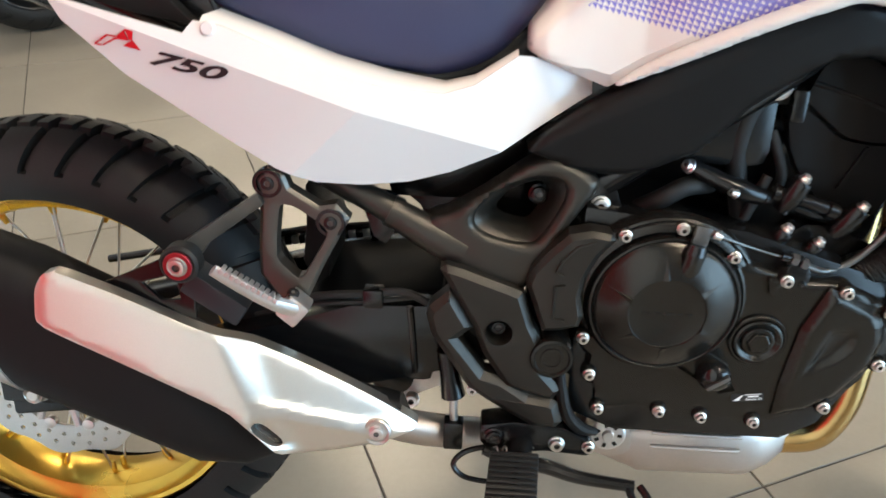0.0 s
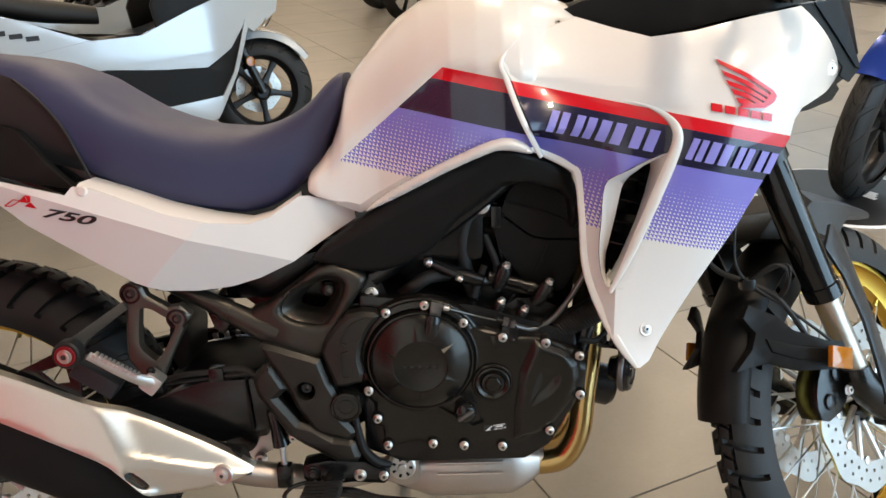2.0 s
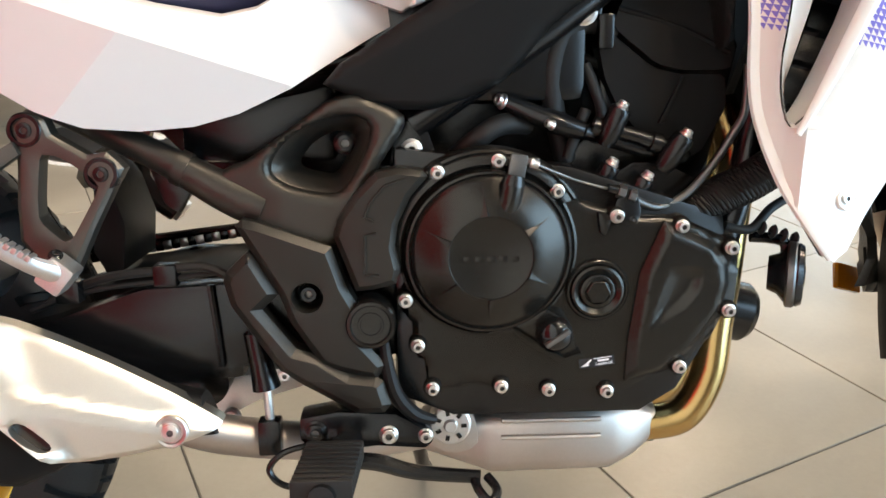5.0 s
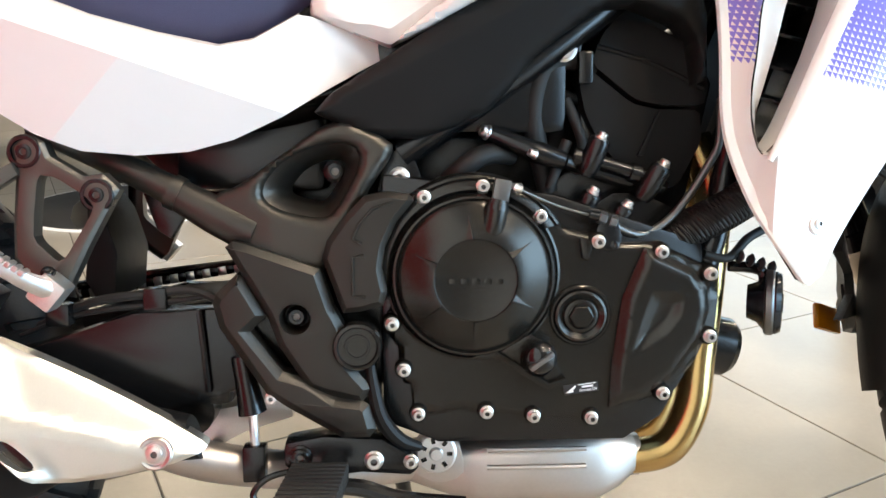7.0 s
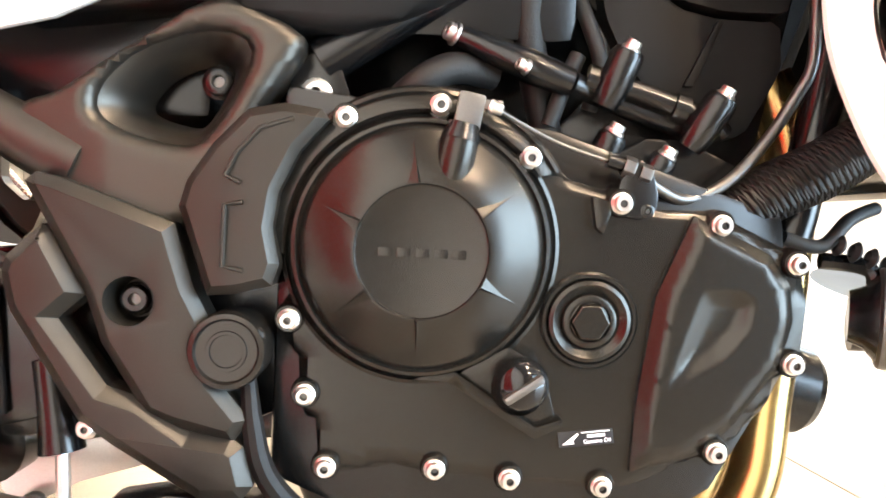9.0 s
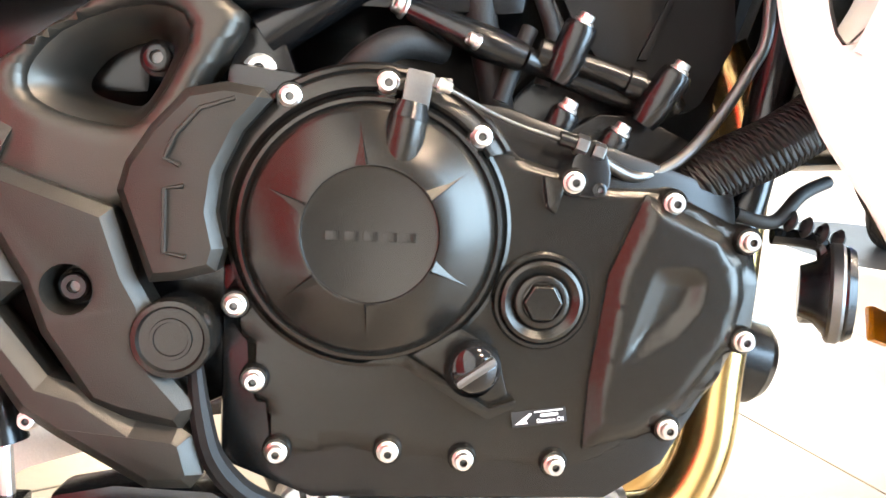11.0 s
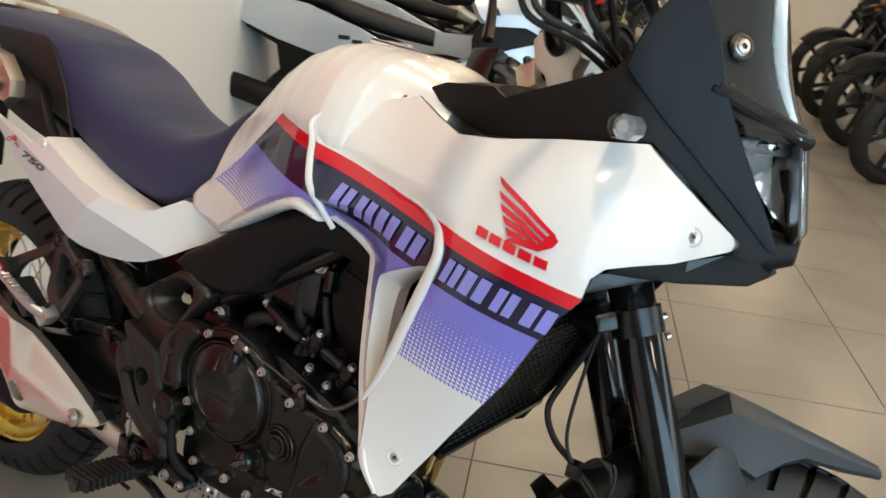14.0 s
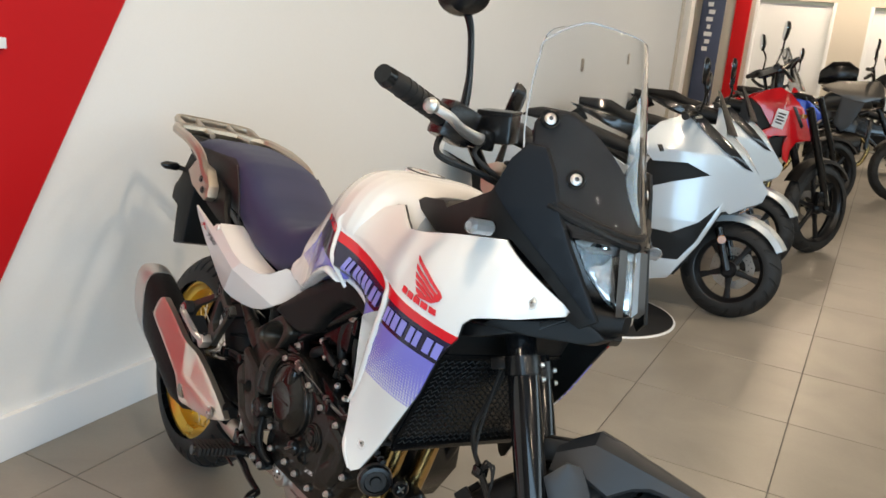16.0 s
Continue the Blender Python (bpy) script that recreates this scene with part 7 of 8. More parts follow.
for side in (1, -1):
    lamp = part("headlamp", panel(LAMP, f_lamp(0.022), 0.02, (), 0.02, 0, side), M_ARM, moto, "dark headlamp housing with bright reflectors")
    lens = part("headlamp_lens", panel(LAMP, f_lamp(0.0), 0.003, (), 0.02, 0.001, side), M_CLEAR, lamp, "clear headlamp lens")
    lens.visible_shadow = False
    part("reflector_bowl", panel([(1.366, 1.060), (1.424, 1.050), (1.440, 0.998), (1.446, 0.972), (1.428, 0.984), (1.404, 1.014)], lambda x, z: f_lamp(0.006)(x, z) + 0.12 * (z - 1.0) + 1.6 * (z - 1.0) ** 2 + 0.0016 * math.sin(420 * x), 0.004, (), 0.006, 0.001, side), M_MIRROR, lamp, "mirror-bright low beam reflector")
    part("reflector_bowl", panel([(1.431, 1.046), (1.436, 1.054), (1.458, 0.970), (1.452, 0.970)], lambda x, z: f_lamp(0.006)(x, z) + 0.12 * (z - 1.0) + 1.6 * (z - 1.0) ** 2, 0.004, (), 0.006, 0.001, side), M_MIRROR, lamp, "mirror-bright low beam reflector")
    part("lamp_divider", panel([(1.424, 1.038), (1.429, 1.041), (1.450, 0.966), (1.445, 0.966)], f_lamp(0.004), 0.006, (), 0.02, 0.001, side), M_BLACK, lamp)
    unit = part("projector_frame", panel([(1.376, 1.060), (1.386, 1.076), (1.410, 1.074), (1.428, 1.064), (1.421, 1.053), (1.394, 1.048)], f_lamp(0.000), 0.012, ([(1.392, 1.058), (1.395, 1.066), (1.410, 1.066), (1.415, 1.061), (1.408, 1.056)],), 0.01, 0.003, side), M_ARM, lamp, "grey metal projector surround")
    part("projector", lathe([(0, 0.006), (0.006, 0.004), (0.009, 0.0), (0.011, -0.004)], (1.403, side * (f_lamp(0.012)(1.403, 1.061)), 1.061), (0.75, -0.65 * side, 0), 16), M_MIRROR, lamp, "bright projector unit")
    part("light_strip", panel([(1.354, 1.110), (1.362, 1.106), (1.388, 1.084), (1.394, 1.074), (1.384, 1.074), (1.374, 1.080)], f_lamp(0.006), 0.006, (), 0.02, 0.002, side), M_MIRROR, lamp, "slim running light")
    part("lamp_brow", tube([(1.346, side * -0.138, 1.110), (1.362, side * -0.118, 1.102), (1.386, side * -0.084, 1.092), (1.406, side * -0.056, 1.083), (1.424, side * -0.028, 1.076), (1.436, 0, 1.074)], [0.004, 0.008, 0.009, 0.009, 0.009, 0.010], 10, 5), M_PLASTIC, lamp)
part("lamp_chin", loft([oval_ring(1.38, 0, 0.935, 0.075, 0.030, 3), oval_ring(1.43, 0, 0.937, 0.036, 0.026, 3), oval_ring(1.462, 0, 0.945, 0.010, 0.016, 3)]), M_PLASTIC, moto, "black chin point of the headlamp")
part("lamp_shell", loft([oval_ring(1.24, 0, 1.03, 0.15, 0.10, 3), oval_ring(1.33, 0, 1.03, 0.12, 0.09, 3), oval_ring(1.40, 0, 1.02, 0.055, 0.06, 3), oval_ring(1.425, 0, 1.00, 0.01, 0.03, 3)]), M_BLACK, moto, "black rear shell of the headlamp")
# screen and its dark bracket


SCREEN = [(0.0, 0.115), (0.06, 0.130), (0.12, 0.142), (0.20, 0.152), (0.32, 0.160), (0.48, 0.158), (0.64, 0.153), (0.76, 0.147), (0.85, 0.141), (0.93, 0.134), (1.0, 0.124)]


def screen_point(u, v, wide, off=0.0):
    z = 1.075 + 0.348 * v
    x = 1.412 - 0.088 * v - 0.016 * v * v + 0.026 * math.exp(-max(v, 0.0) / 0.12)
    y = u * lerp_table(SCREEN, v)[0] * wide
    return (x + off - 4.0 * y * y, y, z)


def screen_mesh(v0, v1, wide, off, thick, nu=32, nv=20, corner=0.0, dip=0.0):
    front_, back_ = [], []
    for j in range(nv + 1):
        v = v0 + (v1 - v0) * j / nv
        rowa, rowb = [], []
        for i in range(nu + 1):
            u = math.sin(math.pi / 2 * (-1 + 2 * i / nu))
            vv = v - (0.15 * corner * (1 - (1 - abs(u) ** 2.8) ** (1 / 2.8)) + dip * max(0.0, 0.75 - abs(u)) ** 1.3) * (j / nv)
            rowa.append(screen_point(u, vv, wide, off))
            rowb.append(screen_point(u, vv, wide, off - thick))
        front_.append(rowa)
        back_.append(rowb)
    bm = bmesh.new()
    A = [[bm.verts.new(p) for p in r] for r in front_]
    B = [[bm.verts.new(p) for p in r] for r in back_]
    for j in range(nv):
        for i in range(nu):
            bm.faces.new((A[j][i], A[j][i + 1], A[j + 1][i + 1], A[j + 1][i]))
            bm.faces.new((B[j][i], B[j + 1][i], B[j + 1][i + 1], B[j][i + 1]))
    for j in range(nv):
        for i in (0, nu):
            bm.faces.new((A[j][i], A[j + 1][i], B[j + 1][i], B[j][i]))
    for i in range(nu):
        for j in (0, nv):
            bm.faces.new((A[j][i], B[j][i], B[j][i + 1], A[j][i + 1]))
    return bm


screen = part("windscreen", screen_mesh(0.0, 1.0, 1.0, 0.0, 0.004, corner=0.9), M_CLEAR, moto, "tall clear windscreen")
screen.visible_shadow = False
rim_pts = [screen_point(-1, v / 10, 1.0, -0.002) for v in range(3, 12)]
top_pts = [screen_point(u, 1.0 - 0.9 * max(0.0, abs(u) - 0.6) ** 2, 1.0, -0.002) for u in [-1 + k / 8 for k in range(17)]]
part("screen_edge", tube(rim_pts[:6] + top_pts + [(x, -y, z) for x, y, z in rim_pts[:6][::-1]], 0.0016, 8, 2), M_EDGE, screen, "polished bright edge of the screen")
bracket = part("screen_bracket", screen_mesh(-0.02, 0.56, 0.90, -0.010, 0.006, corner=0.8, dip=0.36), M_SMOKE, moto, "dark smoked screen bracket")
for side in (1, -1):
    for x, y, z in ((1.354, 0.095, 1.160), (1.296, 0.131, 1.248)):
        s = part("screen_grommet", lathe([(0.016, -0.006), (0.0165, 0.002), (0.014, 0.004), (0.011, 0.004)], (x, -side * y, z), (0.75, -0.6 * side, 0.3), 24), M_BLACK, moto)
        bolt("screen_bolt", (x, -side * y, z), s, 0.0095, 0.006, (0.75, -0.6 * side, 0.3), M_CHROME)
part("screen_foot", tube([(1.348, -0.130, 1.114), (1.372, -0.100, 1.104), (1.402, -0.058, 1.092), (1.428, 0, 1.084), (1.402, 0.058, 1.092), (1.372, 0.100, 1.104), (1.348, 0.130, 1.114)], 0.008, 10, 5), M_PLASTIC, moto, "black base of the windscreen")
part("display", block((-0.01, -0.075, -0.05), (0.01, 0.075, 0.05), 0.006, Matrix.Translation((1.235, 0, 1.19)) @ pose(0, 0, 0, 0, -35, 0)), M_BLACK, moto, "black instrument display")

# handlebar with its controls: the right half as it stands, the left half its mirror image about the fork
LEFT = SM @ Matrix.Diagonal((1, -1, 1, 1)) @ SM.inverted()
BAR = Matrix.Translation((0.035, -0.003, -0.018))
for side, hm, mm in ((1, BAR, Matrix.Translation((0.010, 0, -0.010))), (-1, LEFT @ BAR, LEFT)):
    part("handlebar", tube([(1.150, -0.385, 1.262), (1.121, -0.242, 1.230), (1.108, -0.165, 1.205), (1.094, -0.095, 1.150), (1.085, -0.04, 1.140), (1.082, 0.0, 1.140)], 0.0125, 14, 5), M_BLACK, moto, "black tubular handlebar", hm)
    seat_at = Matrix.Translation((1.090, -0.05, 1.138)) @ pose(0, 0, 0, 0, -20, 0)
    riser = part("bar_riser", plate([(-0.032, 0.020), (-0.014, 0.032), (0.014, 0.032), (0.032, 0.020), (0.032, -0.014), (0.020, -0.030), (0.017, -0.085), (-0.017, -0.085), (-0.020, -0.030), (-0.032, -0.014)], -0.019, 0.019, 0.004), M_BRONZE_ALU, moto, "silver handlebar clamp", hm @ seat_at)
    for x in (-0.023, 0.023):
        part("clamp_bolt", lathe([(0, 0.008), (0.004, 0.008), (0.0065, 0.006), (0.0065, -0.002)], (x, 0.0, 0.026), (0, 0, 1), 14), M_BLACK, riser)
    grip = part("grip", tube([(1.152, -0.392, 1.264), (1.146, -0.365, 1.259), (1.134, -0.305, 1.244), (1.122, -0.248, 1.230)], [0.0170, 0.0178, 0.0172, 0.0195], 18, 3), M_RUBBER, moto, "black rubber handlebar grip", hm)
    way = Vector((1.146, -0.365, 1.259)) - Vector((1.122, -0.248, 1.230))
    for k in range(7):
        p = Vector((1.122, -0.248, 1.230)) + way * ((k + 0.6) / 7.4)
        part("grip_ring", tube([p, p + way * 0.03], 0.0192, 18, 1), M_RUBBER, grip)
    part("bar_end", tube([(1.158, -0.408, 1.268), (1.152, -0.391, 1.264)], [0.0155, 0.018], 18, 1), M_BLACK, grip)
    part("switch_box", block((-0.030, -0.030, -0.034), (0.030, 0.034, 0.034), 0.010, Matrix.Translation((1.118, -0.215, 1.222)) @ pose(0, 0, 0, -14, 0, -12)), M_BLACK, moto, "black switch housing", hm)
    part("lever", tube([(1.150, -0.170, 1.208), (1.180, -0.205, 1.205), (1.200, -0.260, 1.214), (1.212, -0.300, 1.228), (1.208, -0.330, 1.236)], [0.009, 0.0105, 0.009, 0.0085, 0.008], 10, 5, 0.75), M_ALU, moto, "bright metal lever", hm)
    part("lever_ball", lathe([(0, -0.013), (0.010, -0.009), (0.0135, 0), (0.010, 0.009), (0, 0.013)], (1.207, -0.338, 1.238), (0, 1, 0), 14), M_ALU, moto, "", hm)
    part("lever_mount", block((-0.026, -0.020, -0.018), (0.034, 0.020, 0.018), 0.006, Matrix.Translation((1.128, -0.165, 1.206))), M_BLACK, moto, "", hm)
    part("mirror_stem", tube([(1.105, -0.172, 1.225), (1.105, -0.172, 1.265), (1.103, -0.176, 1.310), (1.098, -0.190, 1.375), (1.095, -0.205, 1.405)], [0.010, 0.0085, 0.0065, 0.0065, 0.008], 10, 5), M_BLACK, moto, "black mirror stem", mm)
    ms = [[(1.090 + dx + 0.25 * 0.064 * s * math.cos(a), -(0.225 + 0.064 * s * math.cos(a)), 1.432 + 0.036 * s * math.sin(a) - 0.010 * math.cos(a)) for a in [2 * math.pi * k / 20 for k in range(20)]] for dx, s in ((0.034, 0.5), (0.026, 0.88), (0.010, 1.0), (0.0, 1.0), (-0.003, 0.94))]
    part("mirror_housing", loft(ms), M_BLACK, moto, "black rear-view mirror", mm)
    part("mirror_glass", loft([[(p[0] - 0.001, p[1], p[2]) for p in ms[4]], [(p[0] - 0.002, p[1], p[2]) for p in ms[4]]]), M_MIRROR, moto, "mirror glass", mm)
part("brake_reservoir", block((-0.032, -0.032, -0.026), (0.032, 0.032, 0.026), 0.006, Matrix.Translation((1.140, -0.128, 1.232)) @ pose(0, 0, 0, 8, -6, 30)), M_BLACK, moto, "black brake fluid reservoir", BAR)
part("reservoir_cap", block((-0.033, -0.033, 0.024), (0.033, 0.033, 0.032), 0.003, Matrix.Translation((1.140, -0.128, 1.232)) @ pose(0, 0, 0, 8, -6, 30)), M_BLACK, moto, "", BAR)
part("bar_hose", tube([(1.15, -0.15, 1.215), (1.175, -0.20, 1.180), (1.19, -0.15, 1.150), (1.19, -0.09, 1.125), (1.19, -0.06, 1.05)], 0.0042, 8, 6), M_RUBBER, moto, "", BAR)
part("throttle_cable", tube([(1.12, -0.235, 1.195), (1.145, -0.250, 1.165), (1.175, -0.18, 1.150), (1.185, -0.08, 1.13)], 0.0042, 8, 6), M_RUBBER, moto, "", BAR)
part("throttle_cable", tube([(1.10, -0.225, 1.195), (1.125, -0.235, 1.160), (1.155, -0.16, 1.145), (1.175, -0.07, 1.12)], 0.0042, 8, 6), M_RUBBER, moto, "", BAR)

# ---- the other machines in the row ----
M_DARKRIM = mat("black_alloy", (0.010, 0.010, 0.011), 0.35, metal=0.2, grain=0.15, grain_size=300)
M_PEARL = mat("silver_white_paint", (0.50, 0.56, 0.60), 0.25, metal=0.25, coat=0.6)
M_REDPAINT = mat("red_paint", (0.60, 0.006, 0.012), 0.22, coat=0.7)
M_GREYPAINT = mat("dark_grey_metallic", (0.09, 0.085, 0.08), 0.3, metal=0.6, coat=0.5)
M_BLUEPAINT = mat("blue_metallic", (0.01, 0.05, 0.35), 0.25, metal=0.4, coat=0.6)
M_BLACKPAINT = mat("gloss_black_paint", (0.012, 0.012, 0.013), 0.15, coat=0.7)
M_TAG = mat("paper_tag", (0.75, 0.76, 0.78), 0.7, grain=0.05, grain_size=90)


def alloy(name, m, R, half, deep, rim_r, parent, spokes=5, wire=False, rim_mat=None, disc_y=1):
    """A cast or wire wheel with its tyre and disc."""
    rim_mat = rim_mat or M_DARKRIM
    w = part(name, rim_mesh(rim_r, half * 0.75), rim_mat, parent, "", m)
    part("tyre", tyre_mesh(R, half, deep, 18, 0.004, 0.8), M_TYRE, w)
    part("hub", lathe([(0, -0.06), (0.03, -0.06), (0.045, -0.04), (0.045, 0.04), (0.03, 0.06), (0, 0.06)], (0, 0, 0), (0, 1, 0), 20), rim_mat, w)
    if wire:
        kinds = [spoke_mesh(0.04, s * 0.035, rim_r - 0.02, 0, tw) for s in (1, -1) for tw in (30, -30)]
        for k in range(24):
            again("spoke", kinds[k % 4], w, Matrix.Rotation(2 * math.pi * k / 24, 4, "Y"))
    else:
        arm_ = mesh_of("spoke", loft([oval_ring(0.03, 0, 0, 0.022, 0.022, 3, 10), oval_ring(0.10, 0, 0, 0.014, 0.013, 3, 10), oval_ring(rim_r - 0.02, 0, 0, 0.016, 0.020, 3, 10)]), rim_mat)
        for k in range(spokes):
            again("spoke", arm_, w, Matrix.Rotation(2 * math.pi * (k + 0.2) / spokes, 4, "Y"))
    part("brake_disc", disc_mesh(0.07, 0.115, 0.002, 10, 0.004, 2, 18), M_STEEL, w, "", Matrix.Translation((0, disc_y * (half + 0.012), 0)))
    return w


def mirror_pair(parent, x, z, wide, m=None, tall=0.14):
    for side in (1, -1):
        part("mirror_stem", tube([(x, -side * wide * 0.6, z), (x + 0.02, -side * wide * 0.75, z + tall * 0.6), (x + 0.01, -side * wide, z + tall)], 0.006, 8, 4), M_BLACK, parent)
        rings = [[(x + dx, -side * (wide + 0.03 + 0.045 * s * math.cos(a) + 0.02 * math.sin(a)), z + tall + 0.06 + 0.065 * s * math.sin(a)) for a in [2 * math.pi * k / 16 for k in range(16)]] for dx, s in ((0.025, 0.5), (0.015, 0.92), (0.0, 1.0), (-0.004, 0.92))]
        part("mirror", loft(rings), M_BLACK, parent)
        part("mirror_glass", loft([[(p[0] - 0.0015, p[1], p[2]) for p in rings[3]], [(p[0] - 0.0025, p[1], p[2]) for p in rings[3]]]), M_MIRROR, parent)


def scooter(paint, label, m, group=""):
    """A maxi scooter; x ahead from the rear axle."""
    s = thing("scooter", m, label, "scooter", group)
    R = 0.262
    st = Matrix.Translation((1.315, 0, R)) @ Matrix.Rotation(radians(-12), 4, "Z")
    alloy("front_wheel", st, R, 0.055, 0.07, 0.182, s, 5)
    alloy("rear_wheel", Matrix.Translation((0, 0, R)), R, 0.065, 0.07, 0.175, s, 5)
    body = lambda x, z: -0.20 + 0.10 * max(0, -x) + 0.25 * max(0, z - 0.74) + 0.16 * max(0, 0.55 - z)
    shield = lambda x, z: -0.245 + 0.42 * max(0, x - 1.02) ** 1.2 + 0.20 * max(0, z - 0.85) + 0.10 * max(0, 0.5 - z)
    for side in (1, -1):
        rear_panel = part("rear_panel", panel([(-0.47, 0.79), (-0.42, 0.83), (-0.25, 0.835), (0.0, 0.80), (0.25, 0.715), (0.42, 0.64), (0.55, 0.59), (0.66, 0.56), (0.60, 0.50), (0.40, 0.50), (0.15, 0.55), (-0.15, 0.63), (-0.36, 0.71)], body, 0.02, (), 0.07, 0.006, side), paint, s)
        part("lower_panel", panel([(-0.15, 0.63), (0.15, 0.55), (0.40, 0.50), (0.62, 0.50), (0.50, 0.40), (0.30, 0.36), (0.05, 0.38), (-0.12, 0.45)], lambda x, z: body(x, z) + 0.03, 0.03, (), 0.1, 0.006, side), M_PLASTIC, s)
        part("leg_shield", panel([(0.20, 0.56), (0.40, 0.465), (0.55, 0.475), (0.787, 0.445), (0.99, 0.43), (1.12, 0.50), (1.21, 0.60), (1.26, 0.56), (1.33, 0.60), (1.41, 0.64), (1.43, 0.70), (1.36, 0.79), (1.28, 0.875), (1.17, 0.95), (1.06, 1.02), (0.99, 1.055), (0.93, 1.02), (0.85, 0.985), (0.80, 0.93), (0.772, 0.885), (0.80, 0.83), (0.845, 0.785), (1.02, 0.795), (1.14, 0.745), (0.96, 0.69), (0.72, 0.60), (0.50, 0.60)], shield, 0.03, (), 0.07, 0.006, side), paint, s)
        part("black_flank", panel([(0.40, 0.452), (0.545, 0.470), (0.787, 0.440), (0.995, 0.428), (1.15, 0.530), (1.228, 0.63), (1.225, 0.56), (1.12, 0.33), (1.04, 0.21), (0.76, 0.20), (0.52, 0.34)], lambda x, z: shield(x, z) + 0.006, 0.03, (), 0.1, 0.004, side), M_PLASTIC, s)
        part("skirt", panel([(0.25, 0.475), (0.40, 0.450), (0.505, 0.362), (0.64, 0.295), (0.80, 0.278), (1.045, 0.292), (1.12, 0.395), (1.218, 0.62), (1.236, 0.60), (1.14, 0.39), (1.01, 0.190), (0.775, 0.135), (0.70, 0.168), (0.50, 0.340), (0.38, 0.425)], lambda x, z: shield(x, z) - 0.006 + 0.1 * max(0, 0.25 - z), 0.03, (), 0.08, 0.006, side), paint, s)
        part("inner_flank", panel([(0.83, 0.80), (1.02, 0.80), (1.15, 0.75), (1.12, 0.70), (0.96, 0.66), (0.80, 0.62), (0.79, 0.72)], lambda x, z: shield(x, z) + 0.02, 0.03, (), 0.1, 0.004, side), M_PLASTIC, s)
        part("flank_vent", panel([(0.856, 0.868), (0.880, 0.872), (0.897, 0.838), (0.874, 0.834)], lambda x, z: shield(x, z) - 0.003, 0.006, (), 0.05, 0.001, side), M_BLACK, s)
        part("nose_blade", panel([(0.965, 1.090), (1.00, 1.085), (1.10, 1.00), (1.22, 0.91), (1.34, 0.79), (1.30, 0.80), (1.19, 0.87), (1.08, 0.955), (0.955, 1.055)], lambda x, z: shield(x, z) - 0.008, 0.01, (), 0.07, 0.003, side), M_BLACKPAINT, s)
        part("indicator", panel([(1.29, 0.56), (1.34, 0.58), (1.38, 0.62), (1.34, 0.615)], lambda x, z: shield(x, z) - 0.010, 0.01, (), 0.05, 0.002, side), M_CLEAR, s)
        part("tail_fin", panel([(-0.50, 0.82), (-0.30, 0.855), (0.05, 0.83), (0.05, 0.815), (-0.25, 0.835), (-0.44, 0.82)], lambda x, z: -0.15, 0.06, (), 0.1, 0.004, side), M_PLASTIC, s)
    mark = bmesh.new()
    for x, w in ((0.15, 0.055), (0.215, 0.05), (0.275, 0.05)):
        block((x, -0.2015, 0.655 - 0.25 * (x - 0.15)), (x + w, -0.1995, 0.675 - 0.25 * (x - 0.15)), 0.0, bm=mark)
    part("side_mark", mark, M_DECAL_BLACK, s, "small black marks on the flank")
    part("nose", loft([oval_ring(1.18, 0, 0.80, 0.19, 0.20, 2.6), oval_ring(1.30, 0, 0.74, 0.15, 0.15, 2.6), oval_ring(1.38, 0, 0.69, 0.10, 0.08, 2.4), oval_ring(1.415, 0, 0.67, 0.05, 0.03, 2.2)]), paint, s)
    part("inner_body", loft([oval_ring(-0.35, 0, 0.74, 0.12, 0.06, 3), oval_ring(0.1, 0, 0.62, 0.16, 0.15, 3), oval_ring(0.55, 0, 0.48, 0.16, 0.13, 3), oval_ring(0.85, 0, 0.42, 0.18, 0.18, 3), oval_ring(1.12, 0, 0.66, 0.17, 0.26, 3), oval_ring(1.2, 0, 0.8, 0.14, 0.16, 3)]), M_PLASTIC, s)
    part("seat", loft([oval_ring(-0.34, 0, 0.845, 0.10, 0.025, 3), oval_ring(-0.15, 0, 0.86, 0.14, 0.05, 3), oval_ring(0.08, 0, 0.835, 0.15, 0.06, 3), oval_ring(0.16, 0, 0.79, 0.15, 0.055, 3), oval_ring(0.40, 0, 0.735, 0.13, 0.05, 3), oval_ring(0.60, 0, 0.70, 0.07, 0.04, 3)]), M_SEATBLACK, s, "black stepped seat")
    part("tail_lamp", loft([oval_ring(-0.47, 0, 0.80, 0.09, 0.025, 3), oval_ring(-0.52, 0, 0.795, 0.05, 0.015, 3)]), bpy.data.materials["red_tail_lens"], s)
    fender_rings = []
    for k in range(13):
        a = radians(30 + 110 * k / 12)
        fender_rings.append([(1.315 + (R + 0.03 + d) * math.cos(a), y, R + (R + 0.03 + d) * math.sin(a)) for y, d in ((-0.07, -0.03), (-0.06, 0.0), (0, 0.015), (0.06, 0.0), (0.07, -0.03), (0.06, -0.008), (0, 0.006), (-0.06, -0.008))])
    turn = Matrix.Translation((1.315, 0, 0)) @ Matrix.Rotation(radians(-12), 4, "Z") @ Matrix.Translation((-1.315, 0, 0))
    part("front_fender", loft(fender_rings), paint, s, "", turn)
    for side in (1, -1):
        part("fork", tube([(1.315, -side * 0.085, R), (1.24, -side * 0.085, 0.48)], 0.022, 12, 1), M_BLACK, s, "", turn)
    part("reflector", lathe([(0, 0.004), (0.022, 0.003), (0.024, -0.003)], (1.27, -0.112, 0.42), (0.3, -1, 0), 16), M_AMBER, s, "", turn)
